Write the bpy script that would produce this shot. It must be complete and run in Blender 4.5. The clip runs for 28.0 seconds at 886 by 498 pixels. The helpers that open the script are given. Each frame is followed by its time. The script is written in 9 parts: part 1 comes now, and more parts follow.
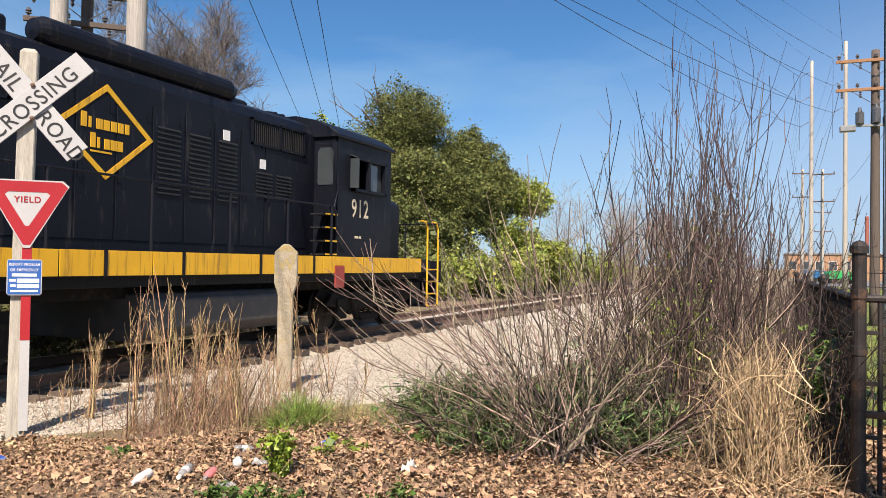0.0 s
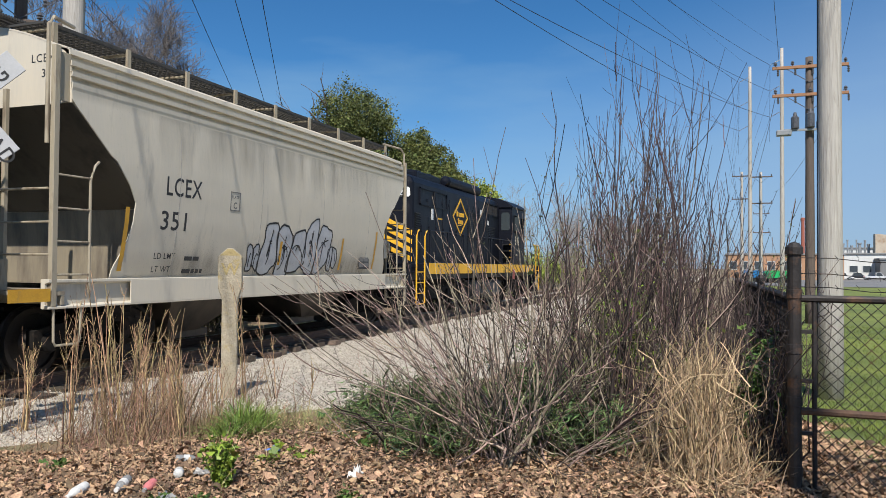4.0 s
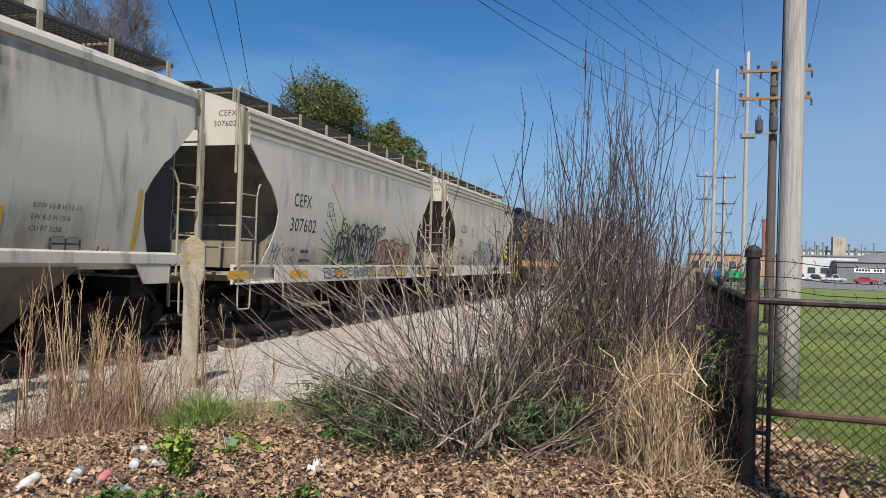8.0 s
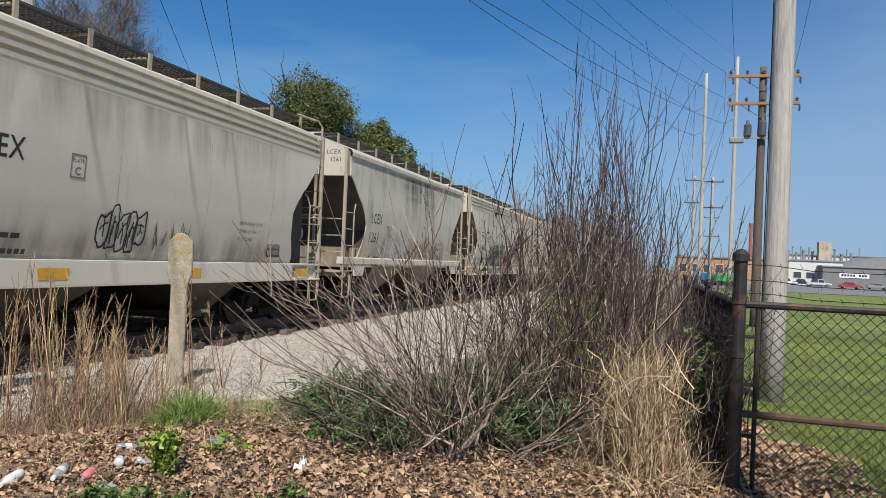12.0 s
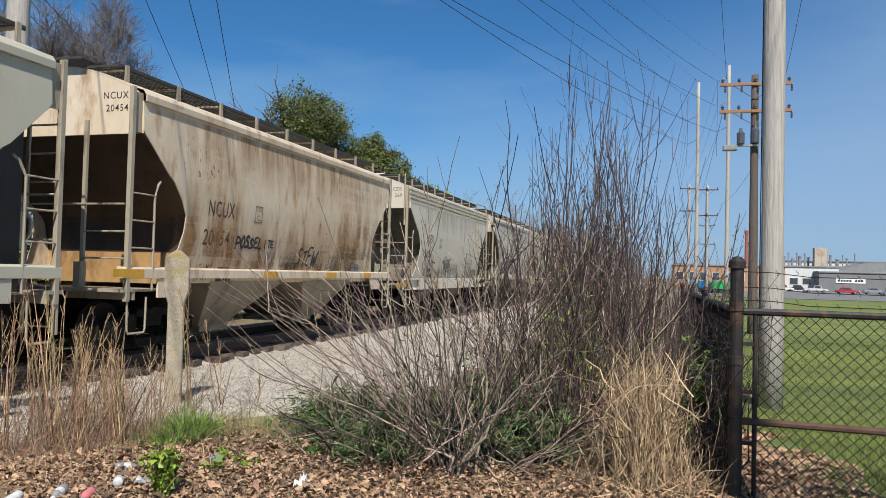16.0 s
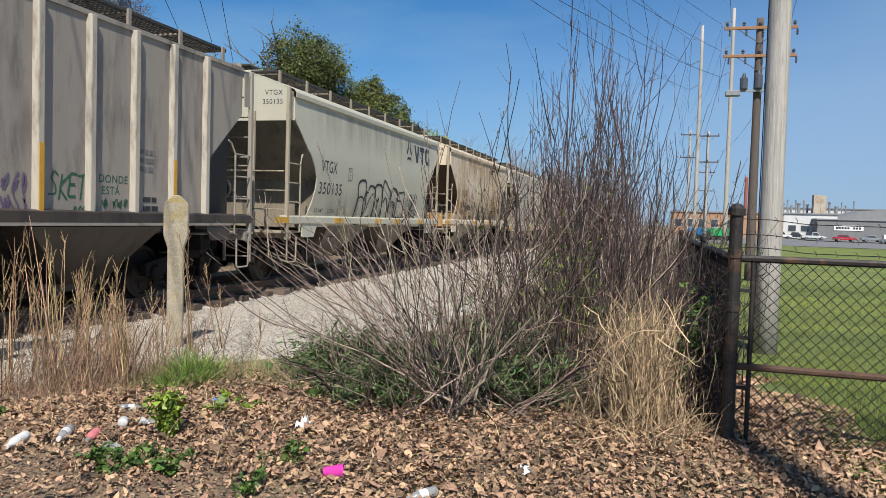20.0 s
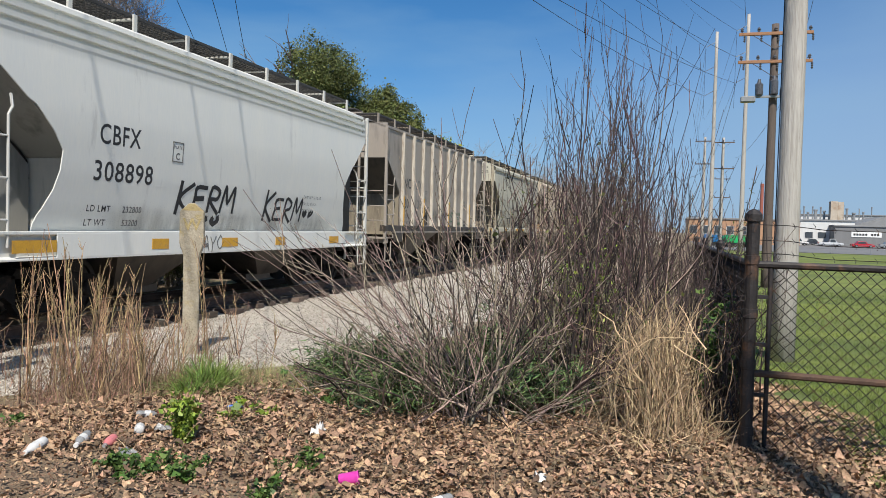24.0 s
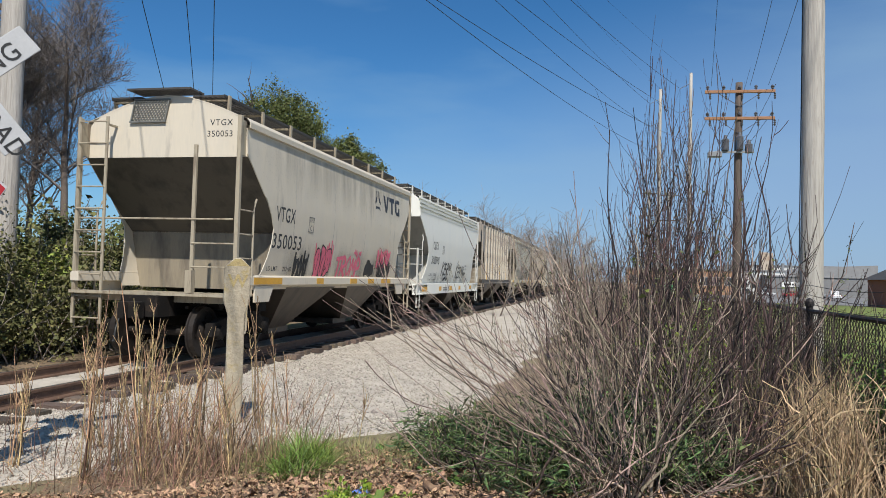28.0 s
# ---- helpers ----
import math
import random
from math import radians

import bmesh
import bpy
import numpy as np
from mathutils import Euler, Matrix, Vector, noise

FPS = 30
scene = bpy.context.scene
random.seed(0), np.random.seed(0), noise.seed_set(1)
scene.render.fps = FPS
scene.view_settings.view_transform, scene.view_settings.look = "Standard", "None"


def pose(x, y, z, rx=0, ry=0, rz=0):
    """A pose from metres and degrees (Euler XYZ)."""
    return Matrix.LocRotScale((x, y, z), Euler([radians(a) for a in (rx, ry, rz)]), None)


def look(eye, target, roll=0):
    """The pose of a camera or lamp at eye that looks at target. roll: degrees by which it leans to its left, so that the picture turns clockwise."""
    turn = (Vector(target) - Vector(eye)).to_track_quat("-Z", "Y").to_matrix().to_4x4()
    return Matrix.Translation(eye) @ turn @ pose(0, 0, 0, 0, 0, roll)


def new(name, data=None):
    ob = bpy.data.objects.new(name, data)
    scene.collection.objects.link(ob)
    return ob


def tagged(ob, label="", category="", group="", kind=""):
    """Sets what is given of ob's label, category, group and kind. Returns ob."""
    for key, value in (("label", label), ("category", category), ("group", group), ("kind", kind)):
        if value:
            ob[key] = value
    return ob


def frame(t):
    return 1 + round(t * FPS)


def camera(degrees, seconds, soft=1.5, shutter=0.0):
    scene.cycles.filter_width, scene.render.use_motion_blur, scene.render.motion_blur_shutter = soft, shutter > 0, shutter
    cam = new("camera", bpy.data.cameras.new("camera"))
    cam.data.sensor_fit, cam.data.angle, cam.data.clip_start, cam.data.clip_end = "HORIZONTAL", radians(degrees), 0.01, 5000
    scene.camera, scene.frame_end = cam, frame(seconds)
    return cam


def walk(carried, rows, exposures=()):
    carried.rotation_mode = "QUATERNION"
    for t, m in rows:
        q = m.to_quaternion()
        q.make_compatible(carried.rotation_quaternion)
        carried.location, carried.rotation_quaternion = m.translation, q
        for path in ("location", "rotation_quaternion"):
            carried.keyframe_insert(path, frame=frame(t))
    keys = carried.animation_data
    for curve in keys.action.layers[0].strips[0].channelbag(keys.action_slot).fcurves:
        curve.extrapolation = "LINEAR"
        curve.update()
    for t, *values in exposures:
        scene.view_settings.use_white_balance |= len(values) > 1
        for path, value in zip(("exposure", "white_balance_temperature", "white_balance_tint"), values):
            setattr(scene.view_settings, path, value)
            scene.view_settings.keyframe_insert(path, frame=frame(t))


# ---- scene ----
EXPOSURE = 0.22
cam = camera(60.5, 28.0, soft=0.5, shutter=0.0)
# seconds, eye x y z, yaw, pitch, roll
PATH = [
    (0.0, 0.000, 0.000, 1.620, 23.38, 1.09, -0.83),
    (0.5, 0.005, 0.008, 1.621, 22.33, 0.86, -0.24),
    (1.0, 0.005, 0.011, 1.623, 22.71, 1.09, -0.14),
    (1.5, 0.012, 0.017, 1.623, 22.32, 1.36, -0.23),
    (2.0, 0.015, 0.021, 1.622, 22.04, 1.36, -0.17),
    (2.5, 0.012, 0.025, 1.623, 21.52, 1.37, 0.01),
    (3.0, 0.011, 0.027, 1.623, 20.72, 1.40, 0.01),
    (3.5, 0.011, 0.028, 1.624, 19.96, 1.43, -0.08),
    (5.5, 0.025, 0.041, 1.644, 18.53, 0.96, -1.35),
    (6.0, 0.024, 0.043, 1.645, 18.01, 0.98, -1.53),
    (6.5, 0.024, 0.039, 1.644, 17.77, 0.98, -1.57),
    (7.0, 0.023, 0.041, 1.645, 17.57, 0.90, -1.65),
    (7.5, 0.023, 0.038, 1.645, 17.33, 0.84, -1.66),
    (8.0, 0.022, 0.040, 1.645, 17.07, 0.78, -1.75),
    (8.5, 0.022, 0.039, 1.645, 16.83, 0.72, -1.88),
    (9.0, 0.022, 0.038, 1.645, 16.77, 0.57, -1.99),
    (9.5, 0.021, 0.038, 1.644, 16.65, 0.38, -2.00),
    (10.0, 0.019, 0.037, 1.644, 16.68, 0.13, -1.82),
    (10.5, 0.018, 0.037, 1.645, 16.70, 0.13, -1.51),
    (11.0, 0.017, 0.040, 1.645, 16.54, 0.14, -1.60),
    (11.5, 0.017, 0.039, 1.644, 16.35, 0.41, -2.24),
    (12.0, 0.017, 0.039, 1.644, 16.21, 0.83, -2.45),
    (12.5, 0.017, 0.040, 1.644, 16.05, 1.12, -2.54),
    (14.5, 0.018, 0.044, 1.643, 16.19, 1.36, -1.62),
    (15.0, 0.017, 0.041, 1.644, 15.88, 1.93, -1.59),
    (15.5, 0.018, 0.037, 1.644, 15.92, 2.12, -1.71),
    (16.0, 0.017, 0.032, 1.644, 15.97, 1.79, -1.41),
    (16.5, 0.016, 0.030, 1.644, 16.08, 0.45, -1.23),
    (17.0, 0.013, 0.033, 1.644, 15.81, -0.11, -1.31),
    (17.5, 0.013, 0.034, 1.645, 15.39, -0.57, -1.23),
    (18.0, 0.012, 0.034, 1.645, 15.23, -0.89, -1.00),
    (18.5, 0.012, 0.032, 1.645, 15.23, -1.24, -0.93),
    (19.0, 0.012, 0.031, 1.645, 15.30, -1.48, -1.10),
    (19.5, 0.011, 0.031, 1.645, 15.54, -1.94, -1.40),
    (20.0, 0.011, 0.029, 1.645, 15.87, -2.30, -1.65),
    (20.5, 0.011, 0.029, 1.645, 16.03, -2.51, -1.79),
    (21.0, 0.011, 0.027, 1.645, 16.24, -2.58, -1.90),
    (21.5, 0.011, 0.026, 1.645, 16.32, -2.65, -1.79),
    (23.5, 0.006, 0.025, 1.639, 16.72, -2.03, -1.65),
    (24.0, 0.006, 0.029, 1.639, 16.91, -1.76, -1.50),
    (24.5, 0.008, 0.028, 1.641, 17.16, -0.25, -1.64),
    (25.0, 0.010, 0.027, 1.644, 17.19, 0.41, -1.62),
    (25.5, 0.012, 0.027, 1.648, 17.07, 0.74, -1.56),
    (26.0, 0.007, 0.027, 1.644, 16.90, 0.82, -1.45),
    (26.5, -0.066, 0.021, 1.647, 16.88, 0.92, -1.57),
    (27.0, -0.228, 0.021, 1.656, 16.97, 0.97, -1.74),
    (27.5, -0.630, 0.016, 1.674, 16.60, 1.19, -1.54),
    (28.0, -1.505, 0.125, 1.683, 12.27, 2.10, -1.54),
]
walk(cam, [(t, pose(x, y, z, 90 + pitch, roll, yaw)) for t, x, y, z, yaw, pitch, roll in PATH],
     exposures=[(0.0, EXPOSURE + 0.46, 7450, 17), (1.0, EXPOSURE + 0.36, 6900, 12), (2.0, EXPOSURE + 0.1, 6600, 10), (3.0, EXPOSURE + 0.06, 6500, 10), (6.0, EXPOSURE - 0.04, 6500, 10), (12.0, EXPOSURE - 0.05, 6500, 10), (17.0, EXPOSURE, 6500, 10), (21.0, EXPOSURE + 0.03, 6500, 10), (25.0, EXPOSURE - 0.03, 6500, 10), (28.0, EXPOSURE - 0.04, 6500, 10)])

# ---- light: clear spring day, sun behind the viewer ----
SUN_EL, SUN_AZ = radians(49), radians(20)     # shadows fall 20 degrees to the left of +y
to_sun = Vector((math.sin(SUN_AZ) * math.cos(SUN_EL), -math.cos(SUN_AZ) * math.cos(SUN_EL), math.sin(SUN_EL)))
world = bpy.data.worlds.new("sky_world")
scene.world = world
world.use_nodes = True
wn = world.node_tree
sky = wn.nodes.new("ShaderNodeTexSky")
sky.sky_type = "NISHITA"
sky.sun_disc = False
sky.sun_elevation = SUN_EL
sky.sun_rotation = math.pi - SUN_AZ
sky.air_density, sky.dust_density, sky.ozone_density = 0.9, 0.5, 2.5
# thin cirrus haze, stronger to the right of the track
wtc = wn.nodes.new("ShaderNodeTexCoord")
wmap = wn.nodes.new("ShaderNodeMapping")
wmap.inputs["Scale"].default_value = (1.2, 1.2, 5.0)
wnoise = wn.nodes.new("ShaderNodeTexNoise")
wnoise.inputs["Scale"].default_value = 2.2
wnoise.inputs["Detail"].default_value = 6.0
wramp = wn.nodes.new("ShaderNodeValToRGB")
wramp.color_ramp.elements[0].position, wramp.color_ramp.elements[1].position = 0.44, 0.78
wramp.color_ramp.elements[0].color, wramp.color_ramp.elements[1].color = (0, 0, 0, 1), (0.45, 0.45, 0.45, 1)
wmix = wn.nodes.new("ShaderNodeMixRGB")
wmix.inputs["Color2"].default_value = (5.2, 5.6, 6.2, 1)
background = wn.nodes["Background"]
background.inputs["Strength"].default_value = 0.083
# pale haze low over the horizon, reaching higher on the right
wdot = wn.nodes.new("ShaderNodeVectorMath")
wdot.operation = "DOT_PRODUCT"
wdot.inputs[1].default_value = (-0.3, -0.05, 1.0)
whaze = wn.nodes.new("ShaderNodeMapRange")
whaze.interpolation_type = "SMOOTHSTEP"
whaze.inputs["From Min"].default_value, whaze.inputs["From Max"].default_value = -0.05, 0.33
whaze.inputs["To Min"].default_value, whaze.inputs["To Max"].default_value = 0.78, 0.0
wmixh = wn.nodes.new("ShaderNodeMixRGB")
wmixh.inputs["Color2"].default_value = (5.5, 5.3, 6.2, 1)
wn.links.new(wtc.outputs["Generated"], wdot.inputs[0])
wn.links.new(wdot.outputs["Value"], whaze.inputs["Value"])
wn.links.new(whaze.outputs["Result"], wmixh.inputs["Fac"])
wn.links.new(sky.outputs["Color"], wmixh.inputs["Color1"])
wn.links.new(wtc.outputs["Generated"], wmap.inputs["Vector"])
wn.links.new(wmap.outputs["Vector"], wnoise.inputs["Vector"])
wn.links.new(wnoise.outputs["Fac"], wramp.inputs["Fac"])
wn.links.new(wramp.outputs["Color"], wmix.inputs["Fac"])
wn.links.new(wmixh.outputs["Color"], wmix.inputs["Color1"])
wtint = wn.nodes.new("ShaderNodeHueSaturation")
wtint.inputs["Saturation"].default_value = 1.12
wmul = wn.nodes.new("ShaderNodeMixRGB")
wmul.blend_type = "MULTIPLY"
wmul.inputs["Fac"].default_value = 1.0
wmul.inputs["Color2"].default_value = (0.67, 0.93, 1.12, 1)
wn.links.new(wmix.outputs["Color"], wmul.inputs["Color1"])
wn.links.new(wmul.outputs["Color"], wtint.inputs["Color"])
wn.links.new(wtint.outputs["Color"], background.inputs["Color"])
sun = new("sun", bpy.data.lights.new("sun", "SUN"))
sun.data.energy, sun.data.angle, sun.data.color = 5.0, radians(0.53), (1.0, 0.95, 0.87)
sun.matrix_basis = look(to_sun * 50, (0, 0, 0))

# ---- geometry tools ----
rng = np.random.default_rng(7)


class Geo:
    """Vertices and faces, gathered piece by piece."""

    def __init__(self):
        self.v, self.f = [], []

    def box(self, x0, y0, z0, x1, y1, z1):
        return self.hexa([(x0, y0, z0), (x1, y0, z0), (x1, y1, z0), (x0, y1, z0), (x0, y0, z1), (x1, y0, z1), (x1, y1, z1), (x0, y1, z1)])

    def hexa(self, p):
        n = len(self.v)
        self.v += [tuple(q) for q in p]
        self.f += [tuple(n + i for i in q) for q in ((3, 2, 1, 0), (4, 5, 6, 7), (0, 1, 5, 4), (1, 2, 6, 5), (2, 3, 7, 6), (3, 0, 4, 7))]
        return self

    def obox(self, m, sx, sy, sz):
        x, y, z = sx / 2, sy / 2, sz / 2
        return self.hexa([m @ Vector(q) for q in ((-x, -y, -z), (x, -y, -z), (x, y, -z), (-x, y, -z), (-x, -y, z), (x, -y, z), (x, y, z), (-x, y, z))])

    def bar(self, a, b, w, h):
        """A rectangular bar from a to b."""
        a, b = Vector(a), Vector(b)
        d = b - a
        m = Matrix.Translation((a + b) / 2) @ d.to_track_quat("Y", "Z").to_matrix().to_4x4()
        return self.obox(m, w, d.length, h)

    def tube(self, pts, radii, n=6, cap=True):
        pts = [Vector(p) for p in pts]
        if not hasattr(radii, "__len__"):
            radii = [radii] * len(pts)
        base = len(self.v)
        up = Vector((0.13, 0.27, 1)).normalized()
        for i, p in enumerate(pts):
            d = (pts[min(i + 1, len(pts) - 1)] - pts[max(i - 1, 0)])
            d = d.normalized() if d.length > 1e-9 else Vector((0, 0, 1))
            a = d.cross(up)
            a = a.normalized() if a.length > 1e-3 else d.cross(Vector((1, 0, 0))).normalized()
            b = d.cross(a)
            for k in range(n):
                w = 2 * math.pi * k / n
                q = p + (a * math.cos(w) + b * math.sin(w)) * radii[i]
                self.v.append((q.x, q.y, q.z))
        for i in range(len(pts) - 1):
            for k in range(n):
                k2 = (k + 1) % n
                self.f.append((base + i * n + k, base + i * n + k2, base + (i + 1) * n + k2, base + (i + 1) * n + k))
        if cap:
            self.f.append(tuple(base + k for k in range(n)))
            self.f.append(tuple(base + (len(pts) - 1) * n + k for k in reversed(range(n))))
        return self

    def prism(self, poly, axis, a0, a1):
        """A polygon in the two other axes (in order), pushed along axis from a0 to a1."""
        def put(p, a):
            return {"x": (a, p[0], p[1]), "y": (p[0], a, p[1]), "z": (p[0], p[1], a)}[axis]
        n, c = len(self.v), len(poly)
        self.v += [put(p, a0) for p in poly] + [put(p, a1) for p in poly]
        self.f.append(tuple(n + i for i in range(c)))
        self.f.append(tuple(n + c + i for i in reversed(range(c))))
        self.f += [(n + i, n + c + i, n + c + (i + 1) % c, n + (i + 1) % c) for i in range(c)]
        return self

    def loft(self, rows, closed=False):
        n, c = len(self.v), len(rows[0])
        for r in rows:
            self.v += [tuple(p) for p in r]
        for i in range(len(rows) - 1):
            for k in range(c if closed else c - 1):
                k2 = (k + 1) % c
                self.f.append((n + i * c + k, n + i * c + k2, n + (i + 1) * c + k2, n + (i + 1) * c + k))
        return self

    def lathe(self, profile, m=Matrix(), n=12):
        """A turned body: (radius, height) pairs round the z axis of m."""
        rows = [[m @ Vector((r * math.cos(2 * math.pi * k / n), r * math.sin(2 * math.pi * k / n), z)) for k in range(n)] for r, z in profile]
        b = len(self.v)
        self.loft(rows, True)
        self.f.append(tuple(b + k for k in range(n)))
        self.f.append(tuple(b + (len(rows) - 1) * n + k for k in reversed(range(n))))
        return self

    def poly(self, pts):
        n = len(self.v)
        self.v += [tuple(p) for p in pts]
        self.f.append(tuple(range(n, n + len(pts))))
        return self

    def mesh(self, name, smooth=False, bevel=0.0):
        me = bpy.data.meshes.new(name)
        me.from_pydata(self.v, [], self.f)
        if bevel or smooth is not None:
            bm = bmesh.new()
            bm.from_mesh(me)
            if bevel:
                bmesh.ops.recalc_face_normals(bm, faces=bm.faces)
                bmesh.ops.bevel(bm, geom=[e for e in bm.edges if len(e.link_faces) == 2 and e.calc_face_angle() > 0.6], offset=bevel, segments=1, affect="EDGES")
            elif len(self.f) < 30000:
                bmesh.ops.recalc_face_normals(bm, faces=bm.faces)
            bm.to_mesh(me)
            bm.free()
        if smooth:
            for p in me.polygons:
                p.use_smooth = True
        me.update()
        return me


CACHE = {}
# joined fine growth, too small to pick apart
MASSES = {"branchwork", "twig_tangle", "grass_tuft", "broken_straw", "weed_stalk", "seed_plume", "thatch", "foliage"}


def cached(key, build):
    if key not in CACHE:
        CACHE[key] = build()
    return CACHE[key]


def part(name, geo, material, parent=None, label="", smooth=False, bevel=0.0, m=None):
    """One mesh object, a child of a thing or of a part; geo is a Geo or a mesh to share."""
    me = geo if isinstance(geo, bpy.types.Mesh) else geo.mesh(name, smooth, bevel)
    ob = new(name, me)
    if not me.materials:
        me.materials.append(material)
    if me.materials[0] is not material:
        ob.material_slots[0].link = "OBJECT"
        ob.material_slots[0].material = material
    if parent is not None:
        ob.parent = parent
    if m is not None:
        ob.matrix_basis = m
    if label:
        ob["label"] = label
    if name in MASSES:
        ob["kind"] = "stuff"
    return ob


def thing(name, label, category, m=None, group="", kind=""):
    ob = new(name)
    ob.empty_display_size = 0.2
    if m is not None:
        ob.matrix_basis = m
    return tagged(ob, label, category, group, kind)


# ---- materials ----
def mat(name, a, b=None, rough=0.7, metal=0.0, scale=6.0, grain=60.0, bump=0.15, stretch=(1, 1, 1), stain=None, stain_at=0.62, stain_scale=2.0,
        stain_stretch=(1, 1, 1), by="", spread=0.25, spec=0.5, transmission=0.0, rough_var=0.12, coord="Object", hue=1.0):
    """Two tones mixed by coarse and fine noise, an optional third stain tone, fine relief; by: object or island, for a tone per piece."""
    ma = bpy.data.materials.new(name)
    ma.use_nodes = True
    nt = ma.node_tree
    n, link = nt.nodes, nt.links.new
    bsdf = n["Principled BSDF"]
    b = b or tuple(c * 0.75 for c in a)
    tc = n.new("ShaderNodeTexCoord")
    mp = n.new("ShaderNodeMapping")
    mp.inputs["Scale"].default_value = stretch
    link(tc.outputs[coord], mp.inputs["Vector"])
    n1 = n.new("ShaderNodeTexNoise")
    n1.inputs["Scale"].default_value, n1.inputs["Detail"].default_value, n1.inputs["Roughness"].default_value = scale, 5, 0.6
    n2 = n.new("ShaderNodeTexNoise")
    n2.inputs["Scale"].default_value, n2.inputs["Detail"].default_value = grain, 3
    link(mp.outputs["Vector"], n1.inputs["Vector"])
    link(mp.outputs["Vector"], n2.inputs["Vector"])
    mixf = n.new("ShaderNodeMix")
    mixf.inputs[0].default_value = 0.4
    link(n1.outputs["Fac"], mixf.inputs[2])
    link(n2.outputs["Fac"], mixf.inputs[3])
    ramp = n.new("ShaderNodeValToRGB")
    ramp.color_ramp.elements[0].position, ramp.color_ramp.elements[1].position = 0.36, 0.64
    ramp.color_ramp.elements[0].color, ramp.color_ramp.elements[1].color = (*b, 1), (*a, 1)
    link(mixf.outputs[0], ramp.inputs["Fac"])
    out = ramp.outputs["Color"]
    if stain:
        mp2 = n.new("ShaderNodeMapping")
        mp2.inputs["Scale"].default_value = stain_stretch
        link(tc.outputs[coord], mp2.inputs["Vector"])
        n3 = n.new("ShaderNodeTexNoise")
        n3.inputs["Scale"].default_value, n3.inputs["Detail"].default_value, n3.inputs["Roughness"].default_value = stain_scale, 6, 0.65
        link(mp2.outputs["Vector"], n3.inputs["Vector"])
        r3 = n.new("ShaderNodeValToRGB")
        r3.color_ramp.elements[0].position, r3.color_ramp.elements[1].position = stain_at - 0.1, stain_at + 0.1
        link(n3.outputs["Fac"], r3.inputs["Fac"])
        mx = n.new("ShaderNodeMixRGB")
        mx.inputs["Color2"].default_value = (*stain, 1)
        link(r3.outputs["Color"], mx.inputs["Fac"])
        link(out, mx.inputs["Color1"])
        out = mx.outputs["Color"]
    if by:
        info = n.new("ShaderNodeObjectInfo" if by == "object" else "ShaderNodeNewGeometry")
        hs = n.new("ShaderNodeHueSaturation")
        mr = n.new("ShaderNodeMapRange")
        mr.inputs["To Min"].default_value, mr.inputs["To Max"].default_value = 1 - spread * 1.4, 1 + spread
        link(info.outputs["Random" if by == "object" else "Random Per Island"], mr.inputs["Value"])
        link(mr.outputs["Result"], hs.inputs["Value"])
        mh = n.new("ShaderNodeMapRange")
        mh.inputs["To Min"].default_value, mh.inputs["To Max"].default_value = 0.5 - spread * 0.06 * hue, 0.5 + spread * 0.08 * hue
        wn2 = n.new("ShaderNodeTexWhiteNoise")
        wn2.noise_dimensions = "1D"
        link(info.outputs["Random" if by == "object" else "Random Per Island"], wn2.inputs["W"])
        link(wn2.outputs["Value"], mh.inputs["Value"])
        link(mh.outputs["Result"], hs.inputs["Hue"])
        link(out, hs.inputs["Color"])
        out = hs.outputs["Color"]
    link(out, bsdf.inputs["Base Color"])
    mr2 = n.new("ShaderNodeMapRange")
    mr2.inputs["To Min"].default_value, mr2.inputs["To Max"].default_value = max(0.02, rough - rough_var), min(1, rough + rough_var)
    link(n1.outputs["Fac"], mr2.inputs["Value"])
    link(mr2.outputs["Result"], bsdf.inputs["Roughness"])
    bsdf.inputs["Metallic"].default_value = metal
    bsdf.inputs["Specular IOR Level"].default_value = spec
    bsdf.inputs["Transmission Weight"].default_value = transmission
    if bump:
        bp = n.new("ShaderNodeBump")
        bp.inputs["Strength"].default_value = bump
        bp.inputs["Distance"].default_value = 0.02
        link(mixf.outputs[0], bp.inputs["Height"])
        link(bp.outputs["Normal"], bsdf.inputs["Normal"])
    return ma


STREAK = (7, 7, 0.5)
M_SOIL = mat("soil", (0.25, 0.18, 0.115), (0.13, 0.092, 0.06), 0.95, scale=1.2, grain=40, bump=0.6, stain=(0.16, 0.16, 0.07), stain_at=0.6, stain_scale=0.35)
M_GRAVEL = mat("limestone_gravel", (0.54, 0.487, 0.41), (0.33, 0.292, 0.245), 0.95, scale=2.0, grain=70, bump=1.0, stain=(0.25, 0.21, 0.17), stain_at=0.66, stain_scale=0.8)
M_STONE = mat("gravel_stone", (0.52, 0.47, 0.40), (0.34, 0.30, 0.255), 0.9, scale=20, by="island", spread=0.38)
M_LAWN = mat("lawn_turf", (0.205, 0.235, 0.043), (0.14, 0.172, 0.033), 0.95, scale=2.5, grain=30, bump=0.7, stain=(0.085, 0.115, 0.024), stain_at=0.52, stain_scale=1.5, stain_stretch=(0.07, 0.32, 0.1))
M_GRASS = mat("grass_blade", (0.22, 0.27, 0.052), (0.15, 0.195, 0.038), 0.8, scale=1, by="island", spread=0.35, bump=0, stain=(0.10, 0.135, 0.027), stain_at=0.52, stain_scale=1.5, stain_stretch=(0.07, 0.32, 0.1))
M_WEED = mat("weed_leaf", (0.10, 0.17, 0.03), (0.05, 0.10, 0.02), 0.6, scale=14, by="island", spread=0.3)
M_FRESH = mat("fresh_weed_leaf", (0.21, 0.29, 0.055), (0.11, 0.17, 0.03), 0.6, scale=14, by="island", spread=0.35)
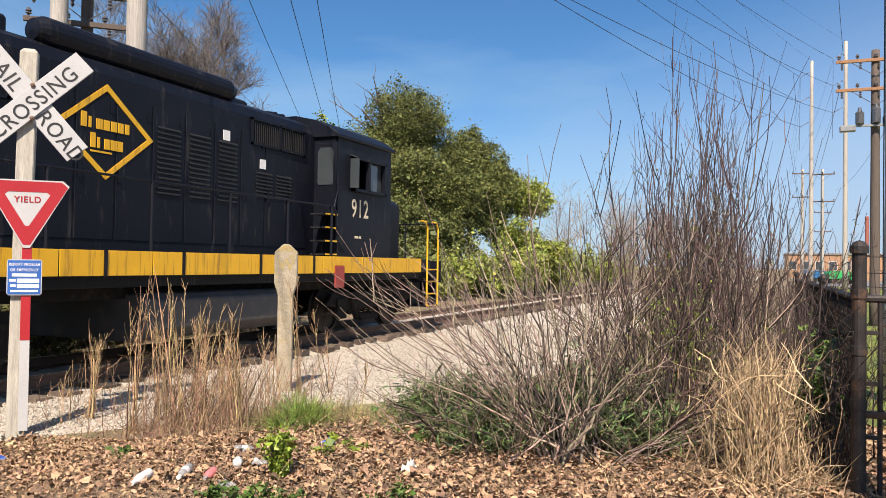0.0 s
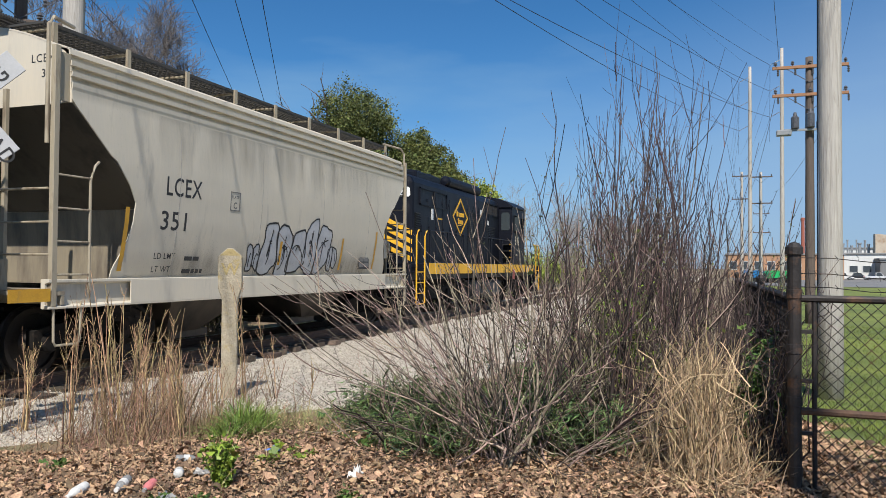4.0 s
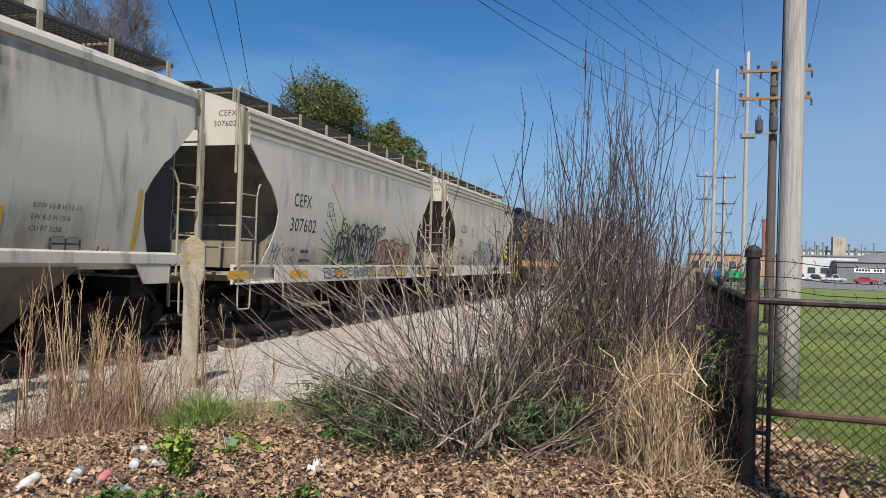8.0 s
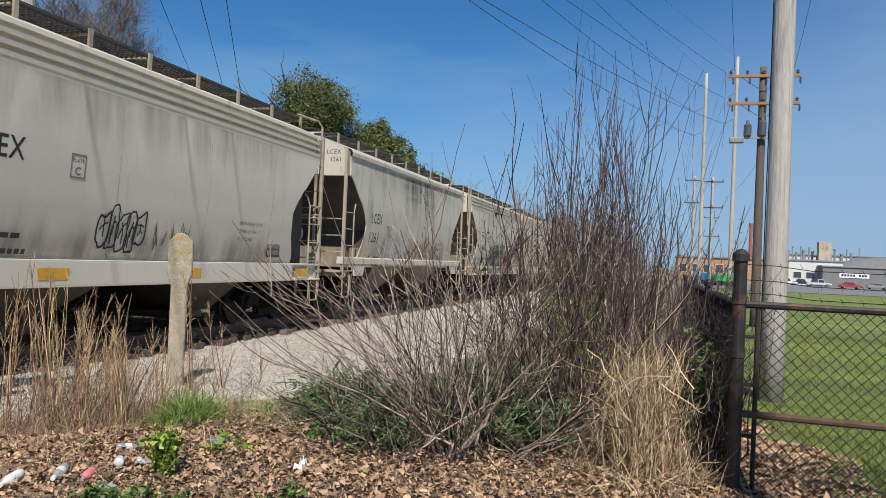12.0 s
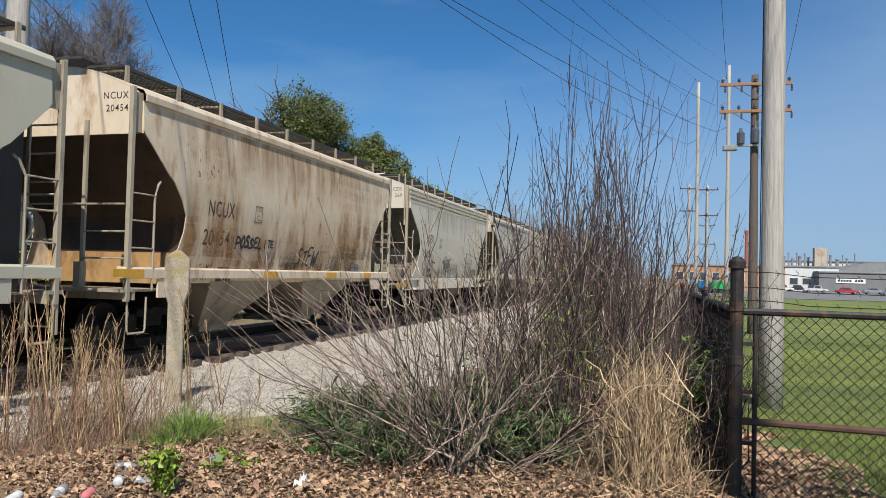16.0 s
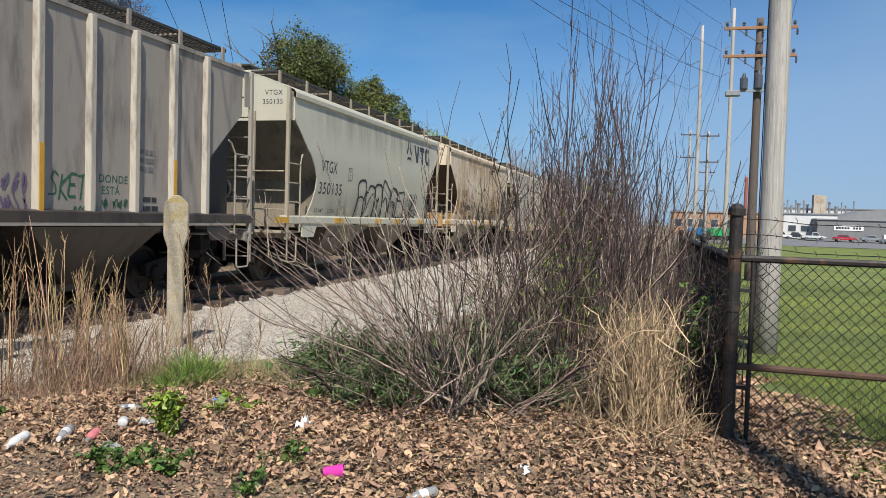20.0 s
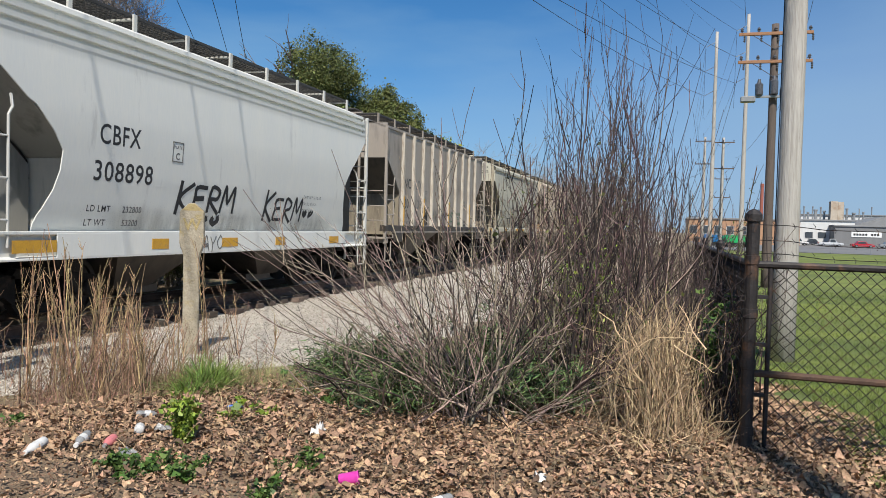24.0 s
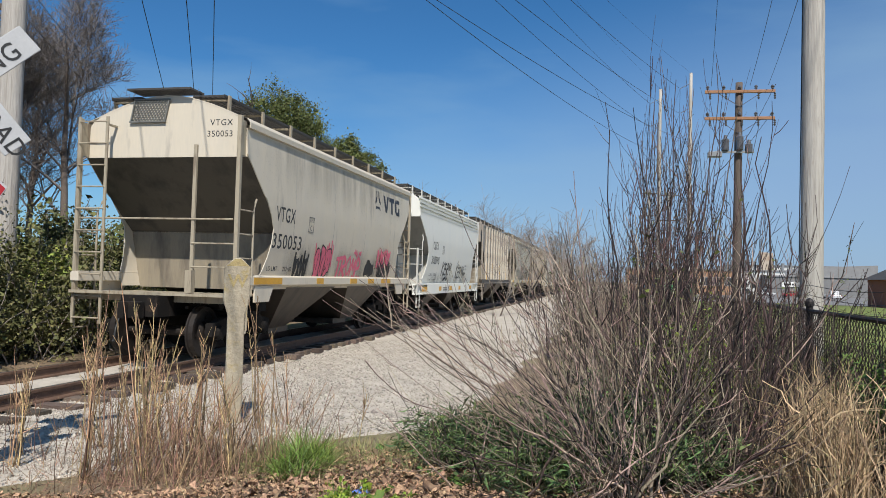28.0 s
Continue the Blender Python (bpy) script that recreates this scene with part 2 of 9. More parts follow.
M_YLEAF = mat("young_leaf", (0.25, 0.32, 0.035), (0.12, 0.19, 0.025), 0.5, scale=14, by="island", spread=0.3)
M_JUNIPER = mat("evergreen_sprig", (0.14, 0.20, 0.06), (0.05, 0.085, 0.026), 0.7, scale=6, by="island", spread=0.6)
M_LEAFLITTER = mat("dead_leaf", (0.50, 0.32, 0.195), (0.20, 0.115, 0.07), 0.8, scale=26, grain=120, by="island", spread=0.55, hue=0.35, bump=0.4)
M_STRAW = mat("dry_grass", (0.58, 0.43, 0.26), (0.29, 0.19, 0.11), 0.8, scale=20, by="island", spread=0.5, hue=0.5)
M_WEEDSTALK = mat("dead_weed", (0.40, 0.255, 0.165), (0.17, 0.098, 0.066), 0.85, scale=20, by="island", spread=0.5)
M_TWIG = mat("shrub_bark", (0.36, 0.275, 0.215), (0.10, 0.07, 0.058), 0.8, scale=14, by="island", spread=0.75)
M_TWIGRED = mat("reddish_twig", (0.078, 0.05, 0.047), (0.038, 0.025, 0.024), 0.8, scale=18, by="island", spread=0.35)
M_TWIGDARK = mat("brown_twig", (0.16, 0.10, 0.082), (0.038, 0.022, 0.019), 0.8, scale=14, by="island", spread=0.85)
M_OLIVE = mat("olive_dead_stem", (0.24, 0.205, 0.12), (0.11, 0.09, 0.054), 0.85, scale=18, by="island", spread=0.35)
M_WSTRAW = mat("weed_straw", (0.62, 0.43, 0.24), (0.30, 0.185, 0.10), 0.8, scale=20, by="island", spread=0.45)
M_VERGE = mat("verge_grass_blade", (0.36, 0.31, 0.15), (0.20, 0.22, 0.08), 0.85, scale=2.5, by="island", spread=0.35, bump=0)
M_BARK = mat("tree_bark", (0.17, 0.135, 0.11), (0.09, 0.07, 0.058), 0.9, scale=8, stretch=(4, 4, 1), bump=0.6)
M_BARETWIG = mat("bare_tree_twig", (0.32, 0.28, 0.25), (0.20, 0.17, 0.15), 0.9, scale=5, by="island", spread=0.2)
M_GREYTWIG = mat("dark_tree_twig", (0.20, 0.175, 0.165), (0.11, 0.095, 0.088), 0.9, scale=5, by="island", spread=0.25)
M_CROWN = mat("tree_leaf", (0.165, 0.185, 0.045), (0.075, 0.092, 0.026), 0.75, scale=0.4, grain=9, by="island", spread=0.4, bump=0)
M_CROWNB = mat("bush_leaf", (0.15, 0.145, 0.045), (0.085, 0.088, 0.028), 0.75, scale=0.5, grain=9, by="island", spread=0.4, bump=0)
M_CROWNY = mat("spring_leaf", (0.32, 0.36, 0.07), (0.2, 0.245, 0.045), 0.7, scale=0.4, grain=9, by="island", spread=0.35, bump=0)
M_RAIL = mat("rail_steel", (0.19, 0.115, 0.08), (0.11, 0.066, 0.046), 0.7, metal=0.3, scale=10, bump=0.3)
M_RAILTOP = mat("polished_rail_head", (0.5, 0.48, 0.46), (0.38, 0.36, 0.34), 0.3, metal=1.0, scale=10, bump=0.02)
M_TIE = mat("creosoted_tie", (0.165, 0.122, 0.094), (0.065, 0.048, 0.038), 0.9, scale=9, stretch=(1, 6, 6), bump=0.7, by="object", spread=0.35)
M_CONCRETE = mat("old_concrete", (0.42, 0.365, 0.27), (0.26, 0.222, 0.16), 0.95, scale=8, grain=45, bump=1.0, stain=(0.34, 0.25, 0.06), stain_at=0.66, stain_scale=5)
M_LICHEN = mat("lichen", (0.40, 0.32, 0.15), (0.30, 0.23, 0.11), 0.95, scale=20, bump=0.8)
M_POSTWOOD = mat("weathered_white_post", (0.50, 0.475, 0.41), (0.30, 0.28, 0.24), 0.9, scale=5, grain=30, stretch=(6, 6, 0.6), bump=0.5, stain=(0.30, 0.26, 0.21), stain_at=0.66, stain_scale=3, stain_stretch=(3, 3, 0.5))
M_POLE = mat("weathered_pole", (0.49, 0.46, 0.42), (0.30, 0.275, 0.245), 0.9, scale=3, grain=14, stretch=(9, 9, 0.3), bump=1.0, stain=(0.18, 0.15, 0.12), stain_at=0.68, stain_scale=6, stain_stretch=(2, 2, 0.25))
M_POLEDARK = mat("brown_pole", (0.135, 0.105, 0.088), (0.078, 0.06, 0.05), 0.9, scale=4, stretch=(8, 8, 0.4), bump=0.5)
M_ARM = mat("crossarm_wood", (0.36, 0.19, 0.10), (0.23, 0.115, 0.065), 0.85, scale=6, stretch=(1, 6, 6))
M_INSUL = mat("insulator", (0.10, 0.10, 0.11), (0.06, 0.06, 0.065), 0.3, scale=20, bump=0)
M_WIRE = mat("wire", (0.05, 0.05, 0.055), (0.03, 0.03, 0.035), 0.5, metal=0.5, scale=3, bump=0)
M_TRAFO = mat("transformer_grey", (0.26, 0.27, 0.28), (0.20, 0.21, 0.22), 0.5, scale=6)
M_FENCE = mat("dark_fence_steel", (0.040, 0.034, 0.032), (0.022, 0.019, 0.018), 0.55, metal=0.3, scale=14, bump=0.3, stain=(0.17, 0.085, 0.045), stain_at=0.64, stain_scale=6)
M_RUSTRAIL = mat("rusty_rail", (0.13, 0.075, 0.048), (0.07, 0.042, 0.03), 0.8, metal=0.2, scale=14, bump=0.5)
M_SIGNWHITE = mat("sign_white", (0.47, 0.475, 0.48), (0.41, 0.415, 0.42), 0.4, scale=3, bump=0.02, stain=(0.55, 0.54, 0.5), stain_at=0.72, stain_scale=4)
M_SIGNRED = mat("sign_red", (0.40, 0.018, 0.026), (0.33, 0.015, 0.02), 0.4, scale=3, bump=0.02)
M_SIGNBLUE = mat("sign_blue", (0.02, 0.12, 0.42), (0.018, 0.10, 0.36), 0.4, scale=3, bump=0.02)
M_BLACK = mat("sign_black", (0.02, 0.02, 0.02), (0.014, 0.014, 0.014), 0.5, scale=5, bump=0)
M_INKWHITE = mat("letter_white", (0.78, 0.78, 0.76), (0.70, 0.70, 0.68), 0.5, scale=5, bump=0)
# train
M_LBLACK = mat("locomotive_black", (0.006, 0.0075, 0.014), (0.0035, 0.0045, 0.009), 0.5, spec=0.22, scale=1.2, grain=40, bump=0.05, stretch=(1, 1, 0.5), stain=(0.05, 0.047, 0.046), stain_at=0.68, stain_scale=2.5, stain_stretch=(3, 3, 0.5))
M_LGRILLE = mat("locomotive_grille", (0.012, 0.012, 0.014), (0.008, 0.008, 0.009), 0.6, scale=4, bump=0.1)
M_LYELLOW = mat("locomotive_yellow", (0.80, 0.44, 0.022), (0.68, 0.36, 0.018), 0.5, scale=2, bump=0.05, stain=(0.14, 0.075, 0.03), stain_at=0.64, stain_scale=4, stain_stretch=(4, 4, 0.25))
M_CREAM = mat("number_cream", (0.72, 0.62, 0.45), (0.62, 0.52, 0.36), 0.6, scale=8, bump=0)
M_GLASS = mat("cab_glass", (0.05, 0.06, 0.065), (0.04, 0.05, 0.055), 0.06, scale=2, bump=0, rough_var=0.02, spec=0.8)
M_LAMP = mat("headlight_glass", (0.75, 0.75, 0.72), (0.6, 0.6, 0.58), 0.15, scale=5, bump=0)
M_RUNGEAR = mat("running_gear_grime", (0.016, 0.014, 0.0125), (0.009, 0.008, 0.0075), 0.9, spec=0.2, scale=5, bump=0.4, stain=(0.055, 0.037, 0.027), stain_at=0.66, stain_scale=5)
M_TANK = mat("dusty_tank_black", (0.06, 0.062, 0.068), (0.04, 0.041, 0.045), 0.6, scale=3, bump=0.1, stain=(0.10, 0.085, 0.07), stain_at=0.62, stain_scale=3)
M_WHEEL = mat("wheel_steel", (0.035, 0.028, 0.024), (0.02, 0.016, 0.014), 0.6, metal=0.5, scale=6, bump=0.2)
M_GRATE = mat("running_board_steel", (0.085, 0.08, 0.075), (0.05, 0.048, 0.045), 0.7, metal=0.4, scale=8, bump=0.1)
M_STEP = mat("step_grid_steel", (0.20, 0.205, 0.19), (0.13, 0.13, 0.12), 0.65, metal=0.2, scale=8, bump=0.1)
M_REFLECT = mat("reflector_amber", (0.62, 0.34, 0.03), (0.5, 0.26, 0.025), 0.5, scale=6, bump=0.02, stain=(0.3, 0.2, 0.1), stain_at=0.68, stain_scale=5)
M_REDREFL = mat("reflector_red", (0.6, 0.03, 0.03), (0.5, 0.02, 0.02), 0.4, scale=6, bump=0)


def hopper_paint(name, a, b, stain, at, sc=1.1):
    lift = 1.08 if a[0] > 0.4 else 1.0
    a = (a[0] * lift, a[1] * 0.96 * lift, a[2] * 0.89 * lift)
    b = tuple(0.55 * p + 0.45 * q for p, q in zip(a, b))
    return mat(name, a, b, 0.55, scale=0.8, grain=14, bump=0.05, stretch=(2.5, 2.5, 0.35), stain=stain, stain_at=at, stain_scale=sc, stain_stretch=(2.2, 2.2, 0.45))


# Underside paint: shade below the sill is mixed into the grime tone.
M_UNDER = hopper_paint("grimy_shaded_underside_paint", (0.06, 0.048, 0.039), (0.036, 0.029, 0.024), (0.02, 0.017, 0.015), 0.56)
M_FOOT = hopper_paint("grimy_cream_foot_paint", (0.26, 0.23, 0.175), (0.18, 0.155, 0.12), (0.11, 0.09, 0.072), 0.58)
# Bay paint darkened to carry the down-facing sides' shade along with grime.
M_BAY = hopper_paint("grimed_shaded_bay_paint", (0.125, 0.107, 0.084), (0.085, 0.07, 0.056), (0.045, 0.038, 0.032), 0.56)
# Slope paints: shade under the end overhang is darkened into each tone.
M_SLOPE = hopper_paint("sooty_shaded_slope_paint", (0.085, 0.078, 0.068), (0.06, 0.055, 0.048), (0.035, 0.032, 0.03), 0.6)
M_SLOPEB = hopper_paint("shaded_rust_slope_paint", (0.075, 0.045, 0.028), (0.05, 0.031, 0.02), (0.03, 0.02, 0.014), 0.6)
M_SLOPEG = hopper_paint("shaded_grey_slope_paint", (0.17, 0.16, 0.135), (0.12, 0.115, 0.10), (0.06, 0.056, 0.05), 0.6)
M_SLOPEW = hopper_paint("shaded_white_slope_paint", (0.27, 0.275, 0.27), (0.21, 0.215, 0.21), (0.12, 0.12, 0.115), 0.66)
# Near-black that puts the deep shade of the end recesses into paint.
M_RECESS = hopper_paint("recess_shade_black", (0.024, 0.021, 0.019), (0.014, 0.012, 0.011), (0.04, 0.033, 0.028), 0.62)
M_TRIM = hopper_paint("dirty_cream_ladder_paint", (0.36, 0.325, 0.255), (0.27, 0.235, 0.18), (0.15, 0.11, 0.075), 0.6, 3.0)
M_TRIMW = hopper_paint("dirty_white_rail_paint", (0.50, 0.51, 0.50), (0.42, 0.43, 0.42), (0.26, 0.24, 0.22), 0.64, 3.0)
# White toned down to stand for a foot that lies half in shadow.
M_FOOTW = hopper_paint("half_shaded_foot_paint", (0.44, 0.45, 0.435), (0.36, 0.365, 0.355), (0.22, 0.21, 0.20), 0.62)
M_GREY1 = hopper_paint("grey_hopper_paint", (0.55, 0.515, 0.445), (0.475, 0.445, 0.385), (0.30, 0.28, 0.25), 0.68)
M_GREY2 = hopper_paint("pale_grey_hopper_paint", (0.54, 0.51, 0.45), (0.46, 0.435, 0.385), (0.28, 0.265, 0.24), 0.67)
M_GREY3 = hopper_paint("dusty_grey_hopper_paint", (0.49, 0.47, 0.415), (0.415, 0.395, 0.35), (0.20, 0.19, 0.18), 0.63)
M_GREY4 = hopper_paint("clean_grey_hopper_paint", (0.55, 0.52, 0.455), (0.49, 0.46, 0.405), (0.36, 0.33, 0.29), 0.7)
M_GREY6 = hopper_paint("greenish_grey_hopper_paint", (0.46, 0.45, 0.375), (0.395, 0.385, 0.325), (0.24, 0.235, 0.21), 0.7)
M_WHITE8 = hopper_paint("white_hopper_paint", (0.68, 0.70, 0.69), (0.61, 0.63, 0.62), (0.42, 0.41, 0.39), 0.7)
M_GREY9 = hopper_paint("warm_grey_hopper_paint", (0.55, 0.51, 0.435), (0.475, 0.44, 0.375), (0.30, 0.27, 0.235), 0.68)
M_TAN5 = mat("rusty_cream_hopper_paint", (0.66, 0.57, 0.45), (0.57, 0.445, 0.29), 0.6, scale=0.55, grain=6, bump=0.06, stretch=(1.6, 1.6, 0.8), stain=(0.30, 0.15, 0.06), stain_at=0.63, stain_scale=1.5, stain_stretch=(2.0, 2.0, 0.7))
M_TANFOOT = mat("rust_orange_foot_paint", (0.42, 0.255, 0.105), (0.33, 0.19, 0.07), 0.65, scale=0.9, grain=9, bump=0.06, stain=(0.16, 0.08, 0.035), stain_at=0.6, stain_scale=2.2, stain_stretch=(2.0, 2.0, 0.7))
M_BROWN7 = hopper_paint("grimy_ribbed_hopper_paint", (0.32, 0.29, 0.26), (0.24, 0.215, 0.19), (0.15, 0.125, 0.105), 0.62, 1.4)
M_RIB7 = hopper_paint("worn_rib_paint", (0.45, 0.42, 0.365), (0.33, 0.30, 0.26), (0.17, 0.12, 0.085), 0.6, 2.0)
M_SEAM = mat("weld_seam_grime", (0.37, 0.35, 0.31), (0.29, 0.27, 0.24), 0.7, scale=6, bump=0)
M_RUSTRUN = mat("rust_run", (0.36, 0.20, 0.10), (0.27, 0.13, 0.055), 0.85, scale=5, stretch=(6, 6, 1), bump=0)
M_MARK = mat("stencil_black", (0.03, 0.03, 0.032), (0.02, 0.02, 0.022), 0.6, scale=9, bump=0, stain=(0.2, 0.195, 0.18), stain_at=0.72, stain_scale=9)
M_DATA = mat("faded_stencil", (0.17, 0.165, 0.155), (0.13, 0.125, 0.12), 0.7, scale=9, bump=0)
M_LOGO = mat("logo_navy", (0.022, 0.025, 0.036), (0.016, 0.018, 0.026), 0.55, scale=9, bump=0)


def spray(name, c):
    return mat(name, c, tuple(x * 0.82 for x in c), 0.65, scale=5, grain=30, bump=0.0)


P_BLACK, P_SILVER, P_MAROON = spray("spray_black", (0.02, 0.02, 0.022)), spray("spray_silver", (0.47, 0.48, 0.50)), spray("spray_maroon", (0.26, 0.045, 0.055))
P_PINK, P_WHITE, P_PURPLE, P_ORANGE = spray("spray_pink", (0.78, 0.16, 0.24)), spray("spray_white", (0.62, 0.62, 0.60)), spray("spray_violet", (0.16, 0.11, 0.19)), spray("spray_ochre", (0.42, 0.335, 0.20))
P_TEAL = spray("spray_dark_green", (0.025, 0.115, 0.06))

# ---- ground, track, lawn, paving ----
TRACK_X, RAIL_TOP = -9.3, 0.13


def ease(a, b, x):
    u = min(1, max(0, (x - a) / (b - a)))
    return u * u * (3 - 2 * u)


def ground_z(x, y):
    """A low bank in front, the track bed a touch lower, the lawn dipping behind the fence."""
    dip = 0.07 * ease(8.5, 11.5, y)
    z = -(0.08 + dip) * ease(-5.2, -6.8, x) + dip * ease(-7.95, -8.35, x) if x < -5.2 else 0.0
    z += 0.22 * ease(-5.6, -3.3, x) * (1 - ease(6.0, 9.5, y))
    z -= 0.75 * ease(60, 150, y) * ease(0, 8, x)
    z -= 0.03 * ease(1.75, 1.3, abs(x - TRACK_X))
    return z - (0.5 * ease(8.0, 14.0, y) - 0.35 * ease(34, 58, y)) * ease(-2.5, 1.5, x)


def spaced(near, step, far):
    """Coordinates that are dense near zero and wide far off."""
    out, v, s = [0.0], 0.0, step
    while v < far:
        if v > near:
            s *= 1.35
        v += s
        out.append(v)
    return sorted([-a for a in out[1:]] + out)


def sheet(name, xs, ys, zf, material, rough=0.0, seed=0, **tags):
    g = Geo()
    rows = []
    for y in ys:
        rows.append([(x, y, zf(x, y) + (rough * noise.noise((x * 1.7 + seed, y * 1.7, seed)) + rough * 0.5 * noise.noise((x * 5, y * 5, seed)) if rough and abs(x) < 40 and abs(y) < 60 else 0)) for x in xs])
    g.loft(rows)
    ob = part(name, g, material, smooth=True)
    return tagged(ob, kind="structure", **tags)


ground = sheet("ground", sorted(spaced(16, 0.4, 2600) + [-11.3, -10.9, -10.65, -7.95, -7.7, -7.3]), spaced(16, 0.4, 2600), lambda x, y: ground_z(x, y) - 0.018 - (0.05 if x > 3 and y > 8 else 0), M_SOIL, 0.012, 3,
               label="brown earth strewn with dead leaves and thin weeds", category="ground")


def edge_x(y):
    """The ragged right-hand edge of the gravel."""
    return -3.1 + 0.3 * noise.noise((y * 0.6, 1.3, 0)) + 0.2 * noise.noise((y * 1.9, 4.3, 0)) - max(0, 7.8 - y) * 1.2 + max(0, y - 13) * 0.012


g = Geo()
rows = []
for y in [a * 0.35 for a in range(-40, 180)] + [63 + 4 * a for a in range(1, 60)]:
    x0, x1 = -15.5, max(edge_x(y), -11.0 if y < 2 else -7.0)
    row = []
    for i in range(81):
        s = i / 80
        x = x0 + (x1 - x0) * s
        z = ground_z(x, y) + 0.022
        if y > 0 and x < -10.7:
            z -= min(0.5, (-10.7 - x) * 0.16)
        z += 0.016 * noise.noise((x * 2.5, y * 2.5, 0)) + 0.008 * noise.noise((x * 8, y * 8, 0))
        if abs(x - TRACK_X) < 0.70:
            z += 0.05
        if i in (0, 80):
            z -= 0.05
        row.append((x, y, z))
    rows.append(row)
g.loft(rows)
ballast = tagged(part("ballast", g, M_GRAVEL, smooth=True), "pale limestone gravel bed beside and under the railway track", "gravel", kind="structure")

lawn = Geo()
lrows = []
for y in [4.6 + 0.3 * a for a in range(64)] + [24 + 2.0 * a for a in range(37)]:
    x0 = 0.95 + 0.2 * noise.noise((y * 0.9, 0, 0)) + max(0, 7.4 - y) * 0.10 + min(36, max(0, y - 22)) * 0.06
    lrows.append([(x0 + (46 - x0) * (i / 24) ** 1.8, y, ground_z(x0 + (46 - x0) * (i / 24) ** 1.8, y) + 0.006 + 0.008 * noise.noise((i * 0.7, y, 2))) for i in range(25)])
lawn.loft(lrows)
tagged(part("lawn", lawn, M_LAWN, smooth=True), "mown green lawn with paler mowing stripes behind the fence", "lawn", kind="structure")

M_ASPHALT = mat("parking_asphalt", (0.20, 0.195, 0.19), (0.15, 0.147, 0.145), 0.9, scale=0.3, grain=8, bump=0.2)
pk = Geo()
pk.loft([[(x, y, ground_z(x, y) + 0.04) for x in (3.6, 8, 14, 20, 40, 80, 150)] for y in (96.2, 100, 110, 120, 130, 140, 150, 200, 290)])
tagged(part("parking_lot", pk, M_ASPHALT), "grey asphalt parking lot beyond the lawn", "parking lot", kind="structure")


def rail_profile():
    return [(-0.07, 0), (0.07, 0), (0.065, 0.018), (0.012, 0.035), (0.012, 0.125), (0.034, 0.135), (0.036, 0.168), (0.026, 0.176), (-0.026, 0.176), (-0.036, 0.168), (-0.034, 0.135), (-0.012, 0.125), (-0.012, 0.035), (-0.065, 0.018)]


track = thing("railway_track", "rusty rails on dark creosoted wooden ties in gravel", "track", kind="structure")
for sx in (-0.7525, 0.7525):
    g = Geo()
    g.prism([(TRACK_X + sx + a, RAIL_TOP - 0.176 + b) for a, b in rail_profile()], "y", -60, 420)
    part("rail", g, M_RAIL, track)
    g = Geo()
    g.box(TRACK_X + sx - 0.024, -60, RAIL_TOP - 0.001, TRACK_X + sx + 0.024, 420, RAIL_TOP + 0.0025)
    part("rail_head", g, M_RAILTOP, track, "worn bright running surface")
tie_meshes = []
for k in range(5):
    g = Geo()
    w, h = 0.112 + 0.006 * k, 0.09
    zs = [(-1.30 - 0.02 * k, 0.006), (-0.4, 0.0), (0.5, -0.003), (1.31 + 0.015 * k, 0.004)]
    g.loft([[(x, -w + 0.008 * ((k + i) % 2), -h), (x, -w, z0), (x, w - 0.01 * ((k + i) % 3), z0), (x, w, -h)] for i, (x, z0) in enumerate(zs)], True)
    g.f.append((0, 1, 2, 3))
    g.f.append((15, 14, 13, 12))
    tie_meshes.append(g.mesh("tie", None))
TIE_TOP = RAIL_TOP - 0.176
for i in range(165):
    y = -5 + i * 0.52 + 0.05 * rng.standard_normal()
    o = part("tie", tie_meshes[i % 5], M_TIE, track, m=pose(TRACK_X + 0.06 * rng.standard_normal(), y, TIE_TOP, rz=1.6 * rng.standard_normal() + 180 * (i % 2)))
g = Geo()
for i in range(420):
    y = 81 + i * 0.55
    g.box(TRACK_X - 1.3, y - 0.11, TIE_TOP - 0.1, TRACK_X + 1.3, y + 0.11, TIE_TOP)
tagged(part("far_ties", g, M_TIE, track), kind="stuff")

# ---- lettering and paint on curved sides ----
def text_data(s, size, bold=0.0, width=1.0):
    """Flat letter outlines filled, as points and faces in a plane."""
    def build():
        cu = bpy.data.curves.new("lettering", "FONT")
        cu.body, cu.size, cu.fill_mode, cu.resolution_u = s, size, "FRONT", 3
        cu.offset = bold
        cu.space_character = 1.1
        ob = bpy.data.objects.new("lettering", cu)
        me = bpy.data.meshes.new_from_object(ob)
        v = [(p.co.x * width, p.co.y) for p in me.vertices]
        f = [tuple(p.vertices) for p in me.polygons]
        bpy.data.objects.remove(ob)
        bpy.data.meshes.remove(me)
        return v, f
    return cached(("text", s, size, bold, width), build)


SIDE = [(1.395, 1.22), (1.492, 1.6), (1.575, 2.1), (1.62, 2.6), (1.634, 2.9), (1.631, 3.1), (1.622, 3.4), (1.605, 3.75), (1.585, 4.05), (1.545, 4.16), (1.47, 4.24), (1.32, 4.33), (1.1, 4.43), (0.85, 4.52), (0.6, 4.595), (0.3, 4.655), (0.0, 4.68)]
CUT = [(1.22, 4.62), (1.45, 4.60), (1.6, 4.52), (1.85, 4.40), (2.1, 4.34), (2.37, 4.32), (2.6, 4.46), (2.9, 4.72), (2.97, 4.84), (3.25, 5.14), (3.53, 5.44), (3.6, 5.5), (4.7, 5.5)]
ENDS = [(1.2, 4.05), (1.84, 4.03), (2.3, 4.08), (2.9, 4.76), (3.53, 5.46), (3.56, 5.5), (4.7, 5.5)]
